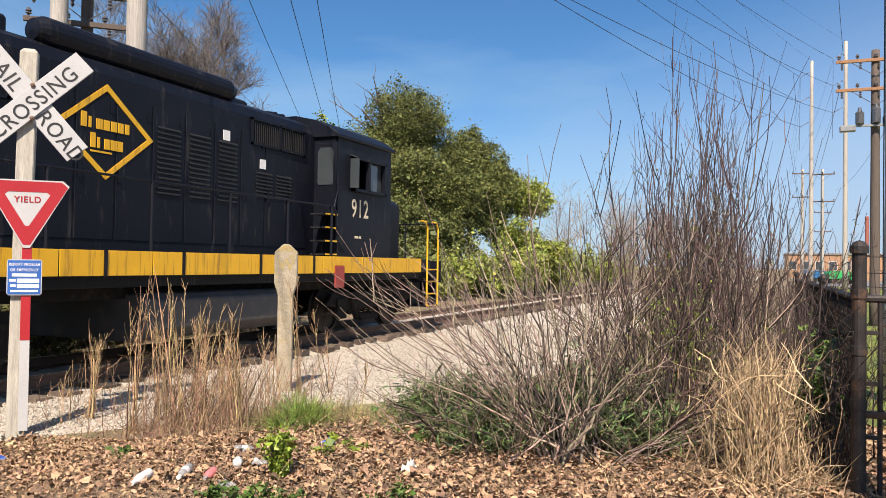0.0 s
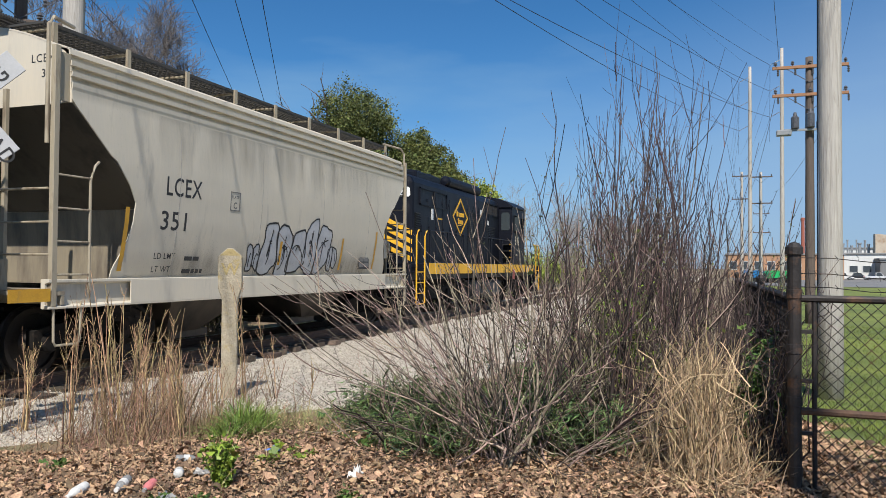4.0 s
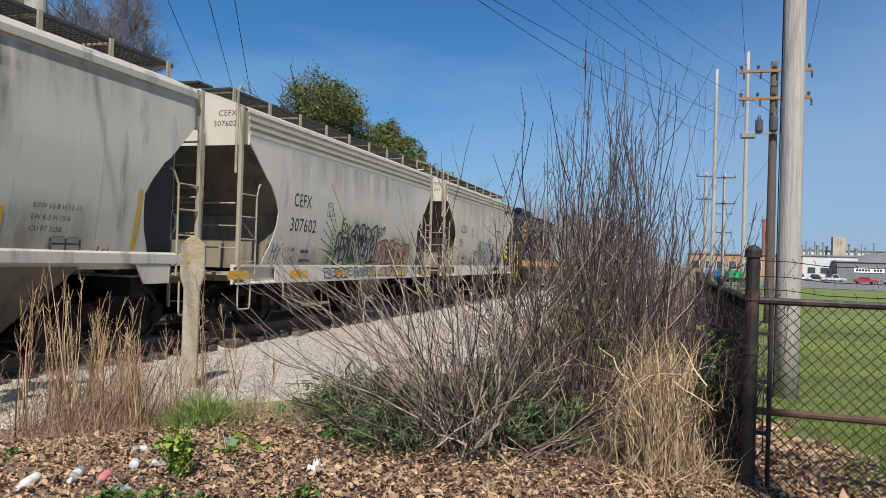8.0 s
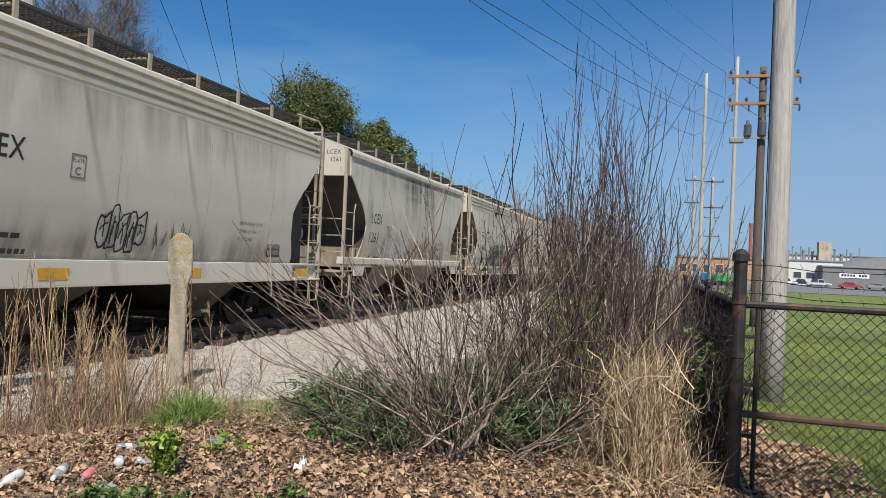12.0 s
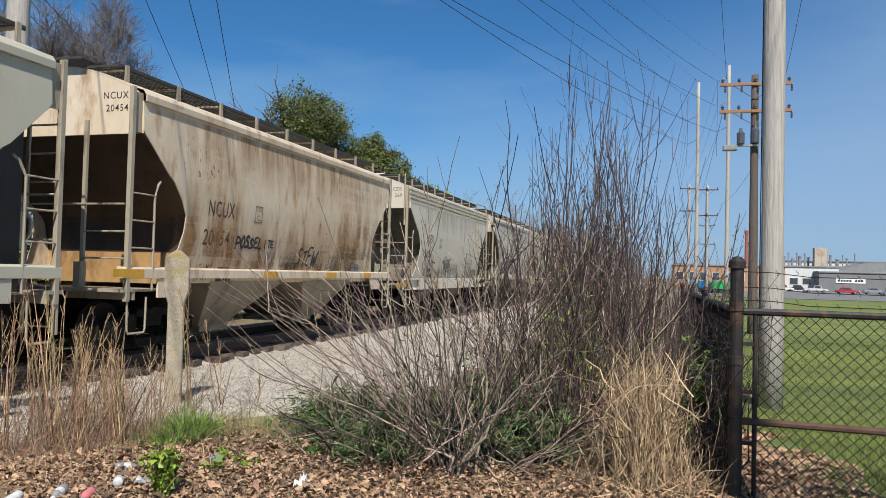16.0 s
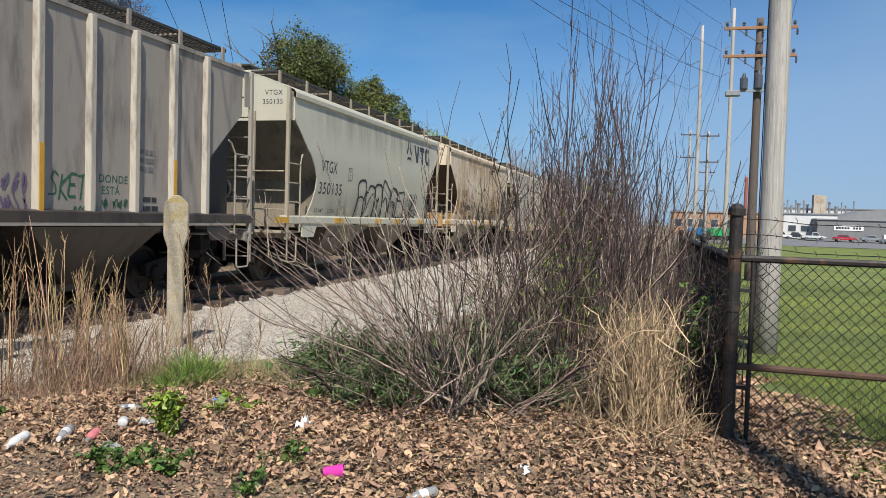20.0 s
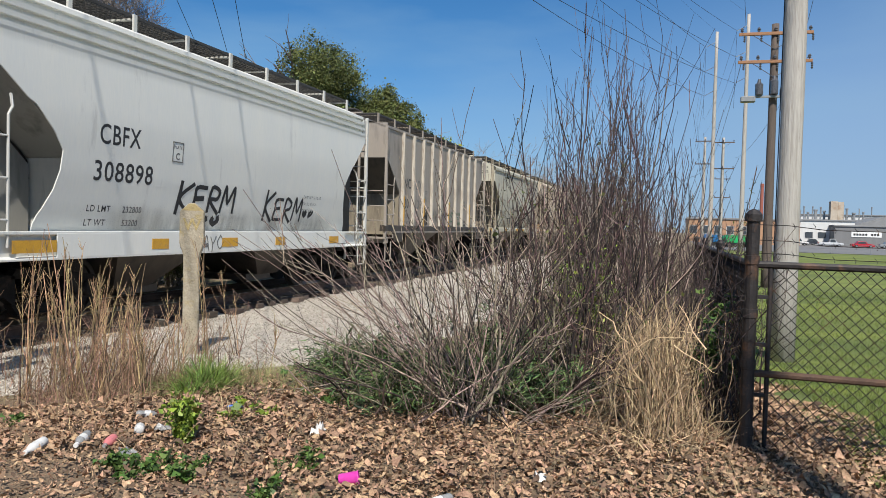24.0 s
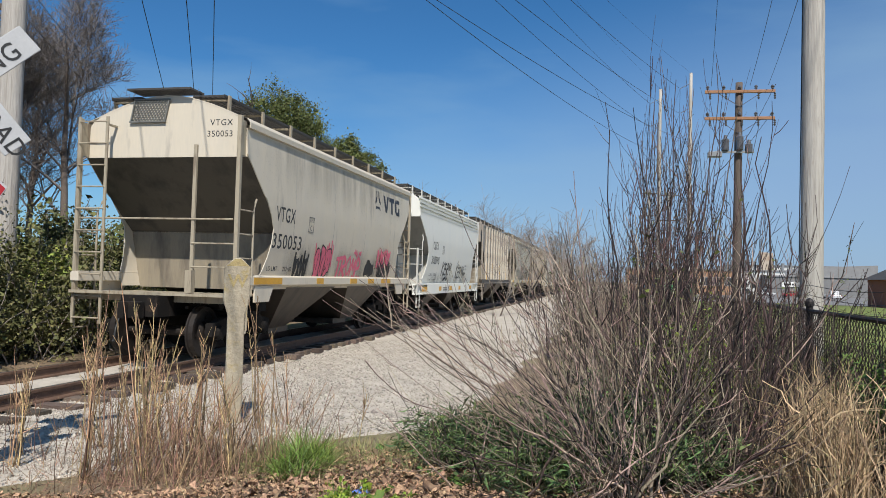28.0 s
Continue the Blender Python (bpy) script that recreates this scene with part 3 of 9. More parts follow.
SHIFT = -0.48    # markings sit back of the body's middle


def side_x(z):
    return float(np.interp(z, [p[1] for p in SIDE], [p[0] for p in SIDE]))


def lettered(name, s, y, z, size, material, parent, surf=side_x, lift=0.005, bold=0.004, width=1.0, label=""):
    v, f = text_data(s, size, bold, width)
    g = Geo()
    for face in f:
        skin(g, [(y + v[k][0], z + v[k][1]) for k in face], surf, 0.4 * lift, 0.07)
    return part(name, g.mesh(name, None), material, parent, label)


def bars(name, y, z, w, h, material, parent, surf=side_x, lines=1, seed=0, lift=0.007):
    """Unreadable lines of small stencil, as plain bars."""
    g = Geo()
    r = random.Random(seed)
    pitch = h / lines
    for i in range(lines):
        zz, yy = z + h - (i + 1) * pitch, y
        end = y + w * r.uniform(0.65, 1)
        while yy < end:
            l = min(end - yy, r.uniform(0.06, 0.2))
            if l > 0.02:
                g.hexa([(surf(c) + d, a + SHIFT, c) for d in (0.001, lift) for a, c in ((yy, zz), (yy + l, zz), (yy + l, zz + pitch * 0.55), (yy, zz + pitch * 0.55))])
            yy += l + 0.035
    return part(name, g, material, parent) if g.v else None


def ribbon(g, pts, width, surf, lift):
    """A painted stroke along (y, z) points."""
    for i in range(len(pts) - 1):
        (a, b), (c, d) = pts[i], pts[i + 1]
        dx, dz = c - a, d - b
        n = math.hypot(dx, dz) or 1
        ex, ez = dx / n * width * 0.4, dz / n * width * 0.4
        ox, oz = -dz / n * width / 2, dx / n * width / 2
        q = [(a - ex + ox, b - ez + oz), (a - ex - ox, b - ez - oz), (c + ex - ox, d + ez - oz), (c + ex + ox, d + ez + oz)]
        g.poly([(surf(z) + 0.5 * lift + 0.0005 * (i % 4), y + SHIFT, z) for y, z in q])


def skin(g, poly, surf, lift, step=0.08):
    """A painted area laid on the curved side in level strips."""
    z0, z1 = min(p[1] for p in poly), max(p[1] for p in poly)
    n = max(1, math.ceil((z1 - z0) / step))

    def clip(pts, level, sign):
        out = []
        for i, p in enumerate(pts):
            q = pts[i - 1]
            a, b = (q[1] - level) * sign, (p[1] - level) * sign
            if (a >= 0) != (b >= 0):
                u = a / (a - b)
                out.append((q[0] + (p[0] - q[0]) * u, level))
            if b >= 0:
                out.append(p)
        return out
    for k in range(n):
        lo, hi = z0 + (z1 - z0) * k / n, z0 + (z1 - z0) * (k + 1) / n
        pts = clip(clip(poly, lo, 1), hi, -1)
        if len(pts) > 2:
            g.poly([(surf(z) + lift, y + SHIFT, z) for y, z in pts])
    return g


def blob(r, cy, cz, w, h, n=22, wob=0.3):
    ph = [r.uniform(0, 6.28) for _ in range(3)]
    out = []
    for k in range(n):
        a = 2 * math.pi * k / n
        s = 1 + wob * (0.5 * math.sin(2 * a + ph[0]) + 0.35 * math.sin(3 * a + ph[1]) + 0.25 * math.sin(5 * a + ph[2]))
        ca, sa = math.cos(a), math.sin(a)
        e = 0.62
        out.append((cy + w / 2 * s * math.copysign(abs(ca) ** e, ca), cz + h / 2 * s * math.copysign(abs(sa) ** e, sa)))
    return out


def graffiti(parent, y0, y1, z0, z1, letters, fill, line, seed, surf=side_x, width=0.045, strokes=2):
    """Abstract bubble shapes with outlines and inner strokes; no words."""
    r = random.Random(seed)
    cw, h = (y1 - y0) / letters, z1 - z0
    lines = Geo()
    for i in range(letters):
        cy, cz = y0 + cw * (i + 0.5), (z0 + z1) / 2 + r.uniform(-0.06, 0.06) * h
        b = blob(r, cy, cz, cw * 1.12, h * r.uniform(0.8, 1.0))
        low = z0 - 0.02
        b = [(y, max(z, low)) for y, z in b]
        step = i * 0.0006
        if fill:
            fills = skin(Geo(), b, surf, 0.0045 + 0.5 * step)
            part("paint_fill", fills.mesh("paint_fill", None), fill, parent)
        ribbon(lines, b + b[:1], width * r.uniform(0.8, 1.2), surf, 0.015 + step)
        for _ in range(strokes):
            a0, bend = r.uniform(0, 6.28), r.uniform(-2.5, 2.5)
            p = []
            for k in range(9):
                u = k / 8 - 0.5
                p.append((cy + cw * 0.33 * (u * 1.6 * math.cos(a0) + 0.4 * math.sin(bend * u * 3)), max(low, cz + h * 0.33 * (u * 1.6 * math.sin(a0) + 0.4 * math.cos(bend * u * 3)))))
            ribbon(lines, p, width * 0.8, surf, 0.016 + step)
    return part("paint_outline", lines.mesh("paint_outline", None), line, parent, "sprayed graffiti shapes")


def scrawl(parent, y0, y1, z0, z1, count, line, seed, surf=side_x, width=0.03):
    """A loose unreadable tag of joined strokes."""
    r = random.Random(seed)
    g = Geo()
    cw, h = (y1 - y0) / count, z1 - z0
    for i in range(count):
        cy = y0 + cw * (i + 0.5)
        p = [(cy + cw * r.uniform(-0.5, 0.5), z0 + h * (r.uniform(0, 0.35) if k % 2 else r.uniform(0.6, 1))) for k in range(r.choice((3, 4, 5)))]
        fine = []
        for k in range(len(p) - 1):
            for s in range(5):
                u = s / 5
                fine.append((p[k][0] + (p[k + 1][0] - p[k][0]) * u + 0.12 * cw * math.sin(3.14 * u) * (1 if k % 2 else -1), p[k][1] + (p[k + 1][1] - p[k][1]) * u))
        g = Geo()
        ribbon(g, fine + p[-1:], width, surf, 0.014 + 0.0008 * i)
        part("paint_stroke", g.mesh("paint_stroke", None), line, parent)


STROKES = {
    "A": [[(0, 0), (0.45, 1), (0.85, 0)], [(0.15, 0.38), (0.75, 0.42)]], "B": [[(0.1, 0), (0.1, 1), (0.6, 0.9), (0.55, 0.6), (0.12, 0.52), (0.7, 0.4), (0.65, 0.05), (0.1, 0)]],
    "C": [[(0.75, 0.85), (0.35, 1), (0.05, 0.5), (0.35, 0), (0.8, 0.15)]], "D": [[(0.1, 0), (0.1, 1), (0.7, 0.75), (0.75, 0.3), (0.1, 0)]],
    "E": [[(0.75, 0.95), (0.1, 0.9), (0.12, 0.5), (0.1, 0.05), (0.8, 0.0)], [(0.12, 0.5), (0.6, 0.52)]], "H": [[(0.1, 0), (0.12, 1)], [(0.75, 0), (0.78, 1)], [(0.1, 0.5), (0.76, 0.5)]],
    "I": [[(0.4, 0), (0.42, 1)]], "K": [[(0.12, 1.05), (0.1, -0.1)], [(0.85, 1), (0.14, 0.45), (0.9, -0.12)]], "L": [[(0.12, 1), (0.1, 0.02), (0.75, 0.0)]],
    "M": [[(0.02, 0), (0.15, 1), (0.45, 0.35), (0.78, 1), (0.92, 0)]], "N": [[(0.08, 0), (0.12, 1), (0.72, 0.05), (0.78, 1)]], "O": [[(0.45, 1), (0.05, 0.5), (0.45, 0), (0.85, 0.5), (0.45, 1)]],
    "P": [[(0.1, -0.05), (0.12, 1), (0.7, 0.85), (0.65, 0.5), (0.12, 0.42)]], "R": [[(0.1, 0), (0.12, 1), (0.7, 0.88), (0.62, 0.55), (0.12, 0.45), (0.85, -0.05)]],
    "S": [[(0.75, 0.9), (0.35, 1), (0.12, 0.75), (0.6, 0.42), (0.65, 0.1), (0.05, 0.05)]], "T": [[(0.02, 0.95), (0.85, 1)], [(0.44, 0.98), (0.42, 0)]],
    "W": [[(0.02, 1), (0.22, 0), (0.46, 0.65), (0.7, 0), (0.92, 1)]], "X": [[(0.08, 1), (0.8, 0)], [(0.8, 1), (0.05, 0)]], "Y": [[(0.05, 1), (0.4, 0.5), (0.8, 1)], [(0.4, 0.5), (0.35, -0.1)]],
}


def rounded(pts, per=4):
    """A smooth line through the points."""
    p = [pts[0]] + list(pts) + [pts[-1]]
    out = []
    for i in range(1, len(p) - 2):
        for k in range(per):
            t = k / per
            out.append(tuple(0.5 * (2 * p[i][d] + (p[i + 1][d] - p[i - 1][d]) * t + (2 * p[i - 1][d] - 5 * p[i][d] + 4 * p[i + 1][d] - p[i + 2][d]) * t * t
                                    + (3 * p[i][d] - p[i - 1][d] - 3 * p[i + 1][d] + p[i + 2][d]) * t ** 3) for d in (0, 1)))
    return out + [tuple(pts[-1])]


def tag(parent, words, y0, y1, z0, z1, ink, seed, width=0.05, slant=0.1, climb=0.0, surf=side_x):
    """A sprayed tag written in one hand."""
    r = random.Random(seed)
    g = Geo()
    w, h = (y1 - y0) / len(words), z1 - z0
    for i, ch in enumerate(words):
        if ch == " ":
            continue
        up, grow_by = r.uniform(-0.07, 0.07) * h, r.uniform(0.85, 1.12)
        for line in STROKES[ch]:
            pts = [(y0 + w * i + w * 1.02 * a + slant * h * (b - 0.5) + r.uniform(-0.03, 0.03) * w, z0 + up + climb * i + h * grow_by * b + r.uniform(-0.03, 0.03) * h) for a, b in line]
            ribbon(g, rounded(pts), width * r.uniform(0.8, 1.2), surf, 0.009)
    return part("sprayed_tag", g.mesh("sprayed_tag", None), ink, parent)


# ---- running gear ----
def wheelset_mesh(r=0.457):
    def build():
        g = Geo()
        ax = pose(0, 0, 0, 0, 90, 0)
        g.lathe([(0.08, -1.02), (0.085, -0.6), (0.08, 0.6), (0.08, 1.02)], ax, 10)
        for s in (-1, 1):
            prof = [(0.12, 0.68), (0.2, 0.70), (r - 0.09, 0.69), (r - 0.06, 0.68), (r + 0.028, 0.685), (r + 0.026, 0.71), (r, 0.725), (r - 0.006, 0.81), (r - 0.07, 0.81), (r - 0.08, 0.77), (0.2, 0.76), (0.13, 0.82), (0.1, 0.83)]
            g.lathe([(a, s * b) for a, b in prof], ax, 24)
            for k in range(3):
                w = 2.1 * k
                g.obox(ax @ pose(0.26 * math.cos(w), 0.26 * math.sin(w), s * 0.765), 0.05, 0.05, 0.02)
        return g.mesh("wheelset", None)
    return cached(("wheelset", r), build)


def truck_mesh():
    def build():
        g = Geo()
        for s in (-1, 1):
            x0, x1 = s * 0.93, s * 1.07
            outer = [(-1.12, 0.40), (-1.12, 0.62), (-0.95, 0.66), (-0.55, 0.72), (-0.35, 0.78), (0.35, 0.78), (0.55, 0.72), (0.95, 0.66), (1.12, 0.62), (1.12, 0.40), (0.68, 0.38), (0.36, 0.20), (-0.36, 0.20), (-0.68, 0.38)]
            g.prism(outer[0:4] + [(-0.42, 0.70), (-0.42, 0.30), (-0.6, 0.44)] + outer[13:14], "x", x0, x1)
            g.prism([(-y, z) for y, z in outer[0:4] + [(-0.42, 0.70), (-0.42, 0.30), (-0.6, 0.44)] + outer[13:14]], "x", x0, x1)
            g.prism([(-0.5, 0.66), (-0.4, 0.79), (0.4, 0.79), (0.5, 0.66)], "x", x0, x1)
            g.prism([(-0.48, 0.32), (-0.36, 0.18), (0.36, 0.18), (0.48, 0.32)], "x", x0, x1)
            for yb in (-0.89, 0.89):
                g.lathe([(0.13, 1.0), (0.135, 1.1), (0.11, 1.13), (0.05, 1.135)], pose(0, yb, 0.457, 0, 90 * s, 0), 10)
        g.box(-1.08, -0.2, 0.5, 1.08, 0.2, 0.68)
        g.box(-0.75, -0.35, 0.55, 0.75, 0.35, 0.72)
        return g.mesh("side_frames", None)
    return cached("truck", build)


def spring_mesh():
    def build():
        g = Geo()
        pts = [(0.075 * math.cos(k * 0.9), 0.075 * math.sin(k * 0.9), 0.0075 * k) for k in range(34)]
        g.tube(pts, 0.016, 5)
        return g.mesh("spring", None)
    return cached("spring", build)


SPINNERS = []


def add_truck(parent, y, r=0.457, base=1.78):
    tr = part("truck", truck_mesh(), M_RUNGEAR, parent, "grimy cast steel truck", m=pose(0, y, r - 0.457))
    for s in (-1, 1):
        for d in (-0.24, 0.0, 0.24):
            part("spring", spring_mesh(), M_RUNGEAR, tr, m=pose(s * 1.0, d, 0.30))
    for d in (-base / 2, base / 2):
        w = part("wheelset", wheelset_mesh(r), M_WHEEL, tr, m=pose(0, d, 0.457))
        SPINNERS.append((w, d, r))
    return tr


def coupler_mesh():
    def build():
        g = Geo()
        g.box(-0.08, -0.45, -0.09, 0.08, 0.1, 0.09)
        g.prism([(-0.15, 0.05), (0.13, 0.05), (0.2, 0.2), (0.16, 0.34), (0.07, 0.34), (0.05, 0.2), (-0.05, 0.2), (-0.1, 0.33), (-0.17, 0.28)], "z", -0.14, 0.14)
        return g.mesh("coupler", None, 0.012)
    return cached("coupler", build)


def hose_mesh():
    def build():
        g = Geo()
        g.tube([(0.3, -0.1, 0.0), (0.33, 0.08, -0.05), (0.32, 0.2, -0.28), (0.25, 0.33, -0.46), (0.18, 0.45, -0.45)], 0.022, 7)
        return g.mesh("air_hose", True)
    return cached("hose", build)


# ---- covered hoppers (y forward, z from the rail top) ----
def shell_mesh(grooved):
    def build():
        prof, cut = list(SIDE), dict((z, y) for z, y in CUT)
        if grooved:
            # pressed ribs under the eaves
            prof = [p for p in SIDE if p[1] <= 3.6] + [(1.605, 3.72)]
            for k in range(3):
                z = 3.76 + 0.14 * k
                x = 1.595 - 0.008 * k - 0.003 * k * k
                prof += [(x + 0.02, z), (x + 0.025, z + 0.062), (x - 0.07, z + 0.068), (x - 0.07, z + 0.136)]
            prof += [(1.56, 4.185), (1.55, 4.25), (1.45, 4.285), (1.32, 4.335), (1.1, 4.43), (0.85, 4.52), (0.6, 4.595), (0.3, 4.655), (0.0, 4.68)]
        else:
            # the roof sheet laps over the side
            prof = [p for p in SIDE if p[1] <= 3.4] + [(1.605, 3.75), (1.585, 4.05), (1.58, 4.062), (1.64, 4.066), (1.645, 4.16), (1.59, 4.235), (1.47, 4.275), (1.32, 4.335), (1.1, 4.43), (0.85, 4.52), (0.6, 4.595), (0.3, 4.655), (0.0, 4.68)]
        g = Geo()
        cz, cy = [p[0] for p in CUT], [p[1] for p in CUT]
        low = [(side_x(z), z) for z in (1.22, 1.4, 1.5, 1.6, 1.72, 1.85, 2.0, 2.1, 2.25, 2.37, 2.5, 2.6, 2.75, 2.9, 2.97, 3.1, 3.25, 3.4, 3.53, 3.6)]
        prof = low + [p for p in prof if p[1] > 3.63]
        full = prof + [(-x, z) for x, z in reversed(prof[:-1])]
        ss = [-1 + 2 * i / 20 for i in range(21)]
        for inset in (0.0, 0.018):
            g.loft([[((abs(x) - inset) * (1 if x >= 0 else -1), s * float(np.interp(z, cz, cy)), z - (inset if z > 4.3 else 0)) for s in ss] for x, z in full])
        n, c = len(full), 21
        edge = []
        for k in (0, c - 1):
            b = len(g.v)
            for i in range(n):
                g.v += [g.v[i * c + k], g.v[n * c + i * c + k]]
            g.f += [(b + 2 * i, b + 2 * i + 2, b + 2 * i + 3, b + 2 * i + 1) for i in range(n - 1)]
        me = g.mesh("body_shell", None)
        for p in me.polygons:
            zs = [me.vertices[v].co.z for v in p.vertices]
            p.use_smooth = max(zs) <= 3.74 and p.area > 0.004
        return me
    return cached(("shell", grooved), build)


def end_mesh(s, low, high):
    """A run of the end bulkhead between two heights, 18 mm thick."""
    def build():
        g = Geo()
        cz, cy = [p[0] for p in ENDS], [p[1] for p in ENDS]
        n = max(2, int((high - low) / 0.12))
        zs = [low + (high - low) * k / n for k in range(n + 1)]
        if high > 4.1:
            zs = [z for z in zs if z < 4.1] + [4.11, 4.16, 4.20, 4.24, 4.285, 4.33, 4.38, 4.43, 4.475, 4.52, 4.56, 4.595, 4.63, 4.655]

        def half(z):
            return float(np.interp(z, [p[1] for p in SIDE], [p[0] for p in SIDE])) - 0.02
        rows = []
        for z in zs:
            y = float(np.interp(z, cz, cy))
            rows.append([(f * half(z), s * (y - d), z) for d in (0.004, 0.022) for f in ((-1, -0.5, 0, 0.5, 1) if d < 0.01 else (1, 0.5, 0, -0.5, -1))])
        g.loft(rows, True)
        g.f += [tuple(range(9, -1, -1)), tuple(len(g.v) - 10 + k for k in range(10))]
        return g.mesh("end_sheet", None)
    return cached(("end", s, low, high), build)


def bay_mesh(y):
    """A discharge hopper below the sill."""
    def build():
        g = Geo()
        out = 1.25 if y > 0 else -1.25
        a0, a1 = (y - 1.5, y + 1.3) if y > 0 else (y - 1.3, y + 1.5)
        t = [(-1.42, a0), (1.42, a0), (1.42, a1), (-1.42, a1)]
        b = [(-0.75, y - 0.42 + 0.2 * out), (0.75, y - 0.42 + 0.2 * out), (0.75, y + 0.42 + 0.2 * out), (-0.75, y + 0.42 + 0.2 * out)]
        g.hexa([(p[0], p[1], 0.36) for p in b] + [(p[0], p[1], 1.25) for p in t])
        g.box(-0.68, y - 0.5, 0.24, 0.68, y + 0.5, 0.37)
        g.box(-0.5, y - 0.8, 0.27, -0.4, y + 0.8, 0.32)
        return g.mesh("discharge_hopper", None)
    return cached(("bay", y), build)


def sill_mesh(s, deep):
    """A deep channel sill, or the thin one of the smooth-sided cars with a bracket plate at each end."""
    def build():
        g = Geo()
        if deep:
            g.prism([(s * 1.47, 0.93), (s * 1.60, 0.93), (s * 1.60, 0.96), (s * 1.53, 0.98), (s * 1.53, 1.24), (s * 1.60, 1.26), (s * 1.60, 1.30), (s * 1.46, 1.30)], "y", -5.8, 5.8)
            g.box(min(s * 1.585, s * 1.602), -4.4, 0.95, max(s * 1.585, s * 1.602), 4.4, 1.28)
        else:
            g.prism([(s * 1.43, 1.31), (s * 1.602, 1.31), (s * 1.602, 1.46), (s * 1.57, 1.48), (s * 1.44, 1.49)], "y", -5.8, 5.8)
            for e in (-1, 1):
                g.prism([(e * 4.2, 1.305), (e * 5.0, 1.305), (e * 5.0, 1.0), (e * 4.4, 1.0)], "x", min(s * 1.55, s * 1.585), max(s * 1.55, s * 1.585))
        return g.mesh("side_sill", None, 0.006)
    return cached(("sill", s, deep), build)


def board_mesh(s):
    """Open grating running board along the roof."""
    def build():
        g = Geo()
        for k in range(7):
            x = s * (0.52 + 0.1 * k)
            g.box(x - 0.012, -5.5, 4.62, x + 0.012, 5.5, 4.66)
        for i in range(111):
            y = -5.5 + 0.1 * i
            g.box(min(s * 0.52, s * 1.12), y - 0.014, 4.625, max(s * 0.52, s * 1.12), y + 0.014, 4.657)
        g.box(min(s * 1.108, s * 1.124), -5.5, 4.60, max(s * 1.108, s * 1.124), 5.5, 4.668)
        return g.mesh("running_board", None)
    return cached(("board", s), build)


def end_board_mesh(s):
    def build():
        g = Geo()
        for k in range(12):
            y = s * (5.2 + 0.042 * k)
            g.box(-0.7, y - 0.008, 4.74, 0.55, y + 0.008, 4.775)
        for i in range(13):
            x = -0.68 + 0.1 * i
            g.box(x - 0.008, min(s * 5.2, s * 5.66), 4.745, x + 0.008, max(s * 5.2, s * 5.66), 4.77)
        return g.mesh("end_platform", None)
    return cached(("endboard", s), build)


def bracket_mesh():
    def build():
        g = Geo()
        g.box(1.125, -0.04, 4.30, 1.165, 0.04, 4.672)
        g.box(0.6, -0.03, 4.58, 1.12, 0.03, 4.615)
        return g.mesh("bracket", None, 0.004)
    return cached("bracket", build)


def hatch_mesh():
    def build():
        g = Geo()
        g.prism([(-0.36, 4.60), (0.36, 4.60), (0.36, 4.72), (0.2, 4.78), (-0.2, 4.78), (-0.36, 4.72)], "y", -4.9, 4.9)
        for i in range(9):
            y = -4.8 + 1.2 * i
            g.box(-0.42, y - 0.04, 4.60, 0.42, y + 0.04, 4.81)
        return g.mesh("hatch_cover", None)
    return cached("hatch", build)


def ladder_rail_mesh(s, side):
    def build():
        x = side * 1.585
        return Geo().tube([(x, s * 5.15, 1.12), (x, s * 5.15, 2.6), (x - side * 0.02, s * 5.05, 2.8), (x - side * 0.04, s * 4.97, 2.86)], 0.02, 6).mesh("ladder_rail", None)
    return cached(("lrail", s, side), build)


def rung_mesh(s, side):
    def build():
        x = side * 1.585
        return Geo().tube([(x, s * 5.72, 0), (x, s * 5.15, 0)], 0.015, 6).mesh("rung", None)
    return cached(("rung", s, side), build)


def stirrup_mesh(s, side):
    def build():
        x = side * 1.57
        return Geo().tube([(x, s * 5.70, 1.02), (x, s * 5.69, 0.52), (x, s * 5.66, 0.47), (x, s * 5.30, 0.47), (x, s * 5.27, 0.52), (x, s * 5.26, 1.02)], 0.017, 6).mesh("stirrup", None)
    return cached(("stirrup", s, side), build)


def side_ladder(car, paint, s, side):
    """The inner rail, with rungs that reach the corner post."""
    rail = part("ladder_rail", ladder_rail_mesh(s, side), paint, car)
    for k in range(4):
        part("rung", rung_mesh(s, side), paint, rail, m=pose(0, 0, 1.36 + 0.42 * k))
    part("stirrup", stirrup_mesh(s, side), paint, car)


def end_ladder_mesh(s, side):
    def build():
        g = Geo()
        y = s * 5.76
        for x in (side * 1.56, side * 1.0):
            g.bar((x, y, 0.56), (x, y, 4.26), 0.05, 0.03)
        g.bar((side * 1.0, y, 4.12), (side * 1.0, y - s * 0.26, 4.12), 0.05, 0.03)
        for k in range(10):
            z = 0.66 + 0.39 * k
            g.tube([(side * 1.56, y + s * 0.02, z), (side * 1.0, y + s * 0.02, z)], 0.014, 6)
        return g.mesh("end_ladder", None)
    return cached(("eladder", s, side), build)


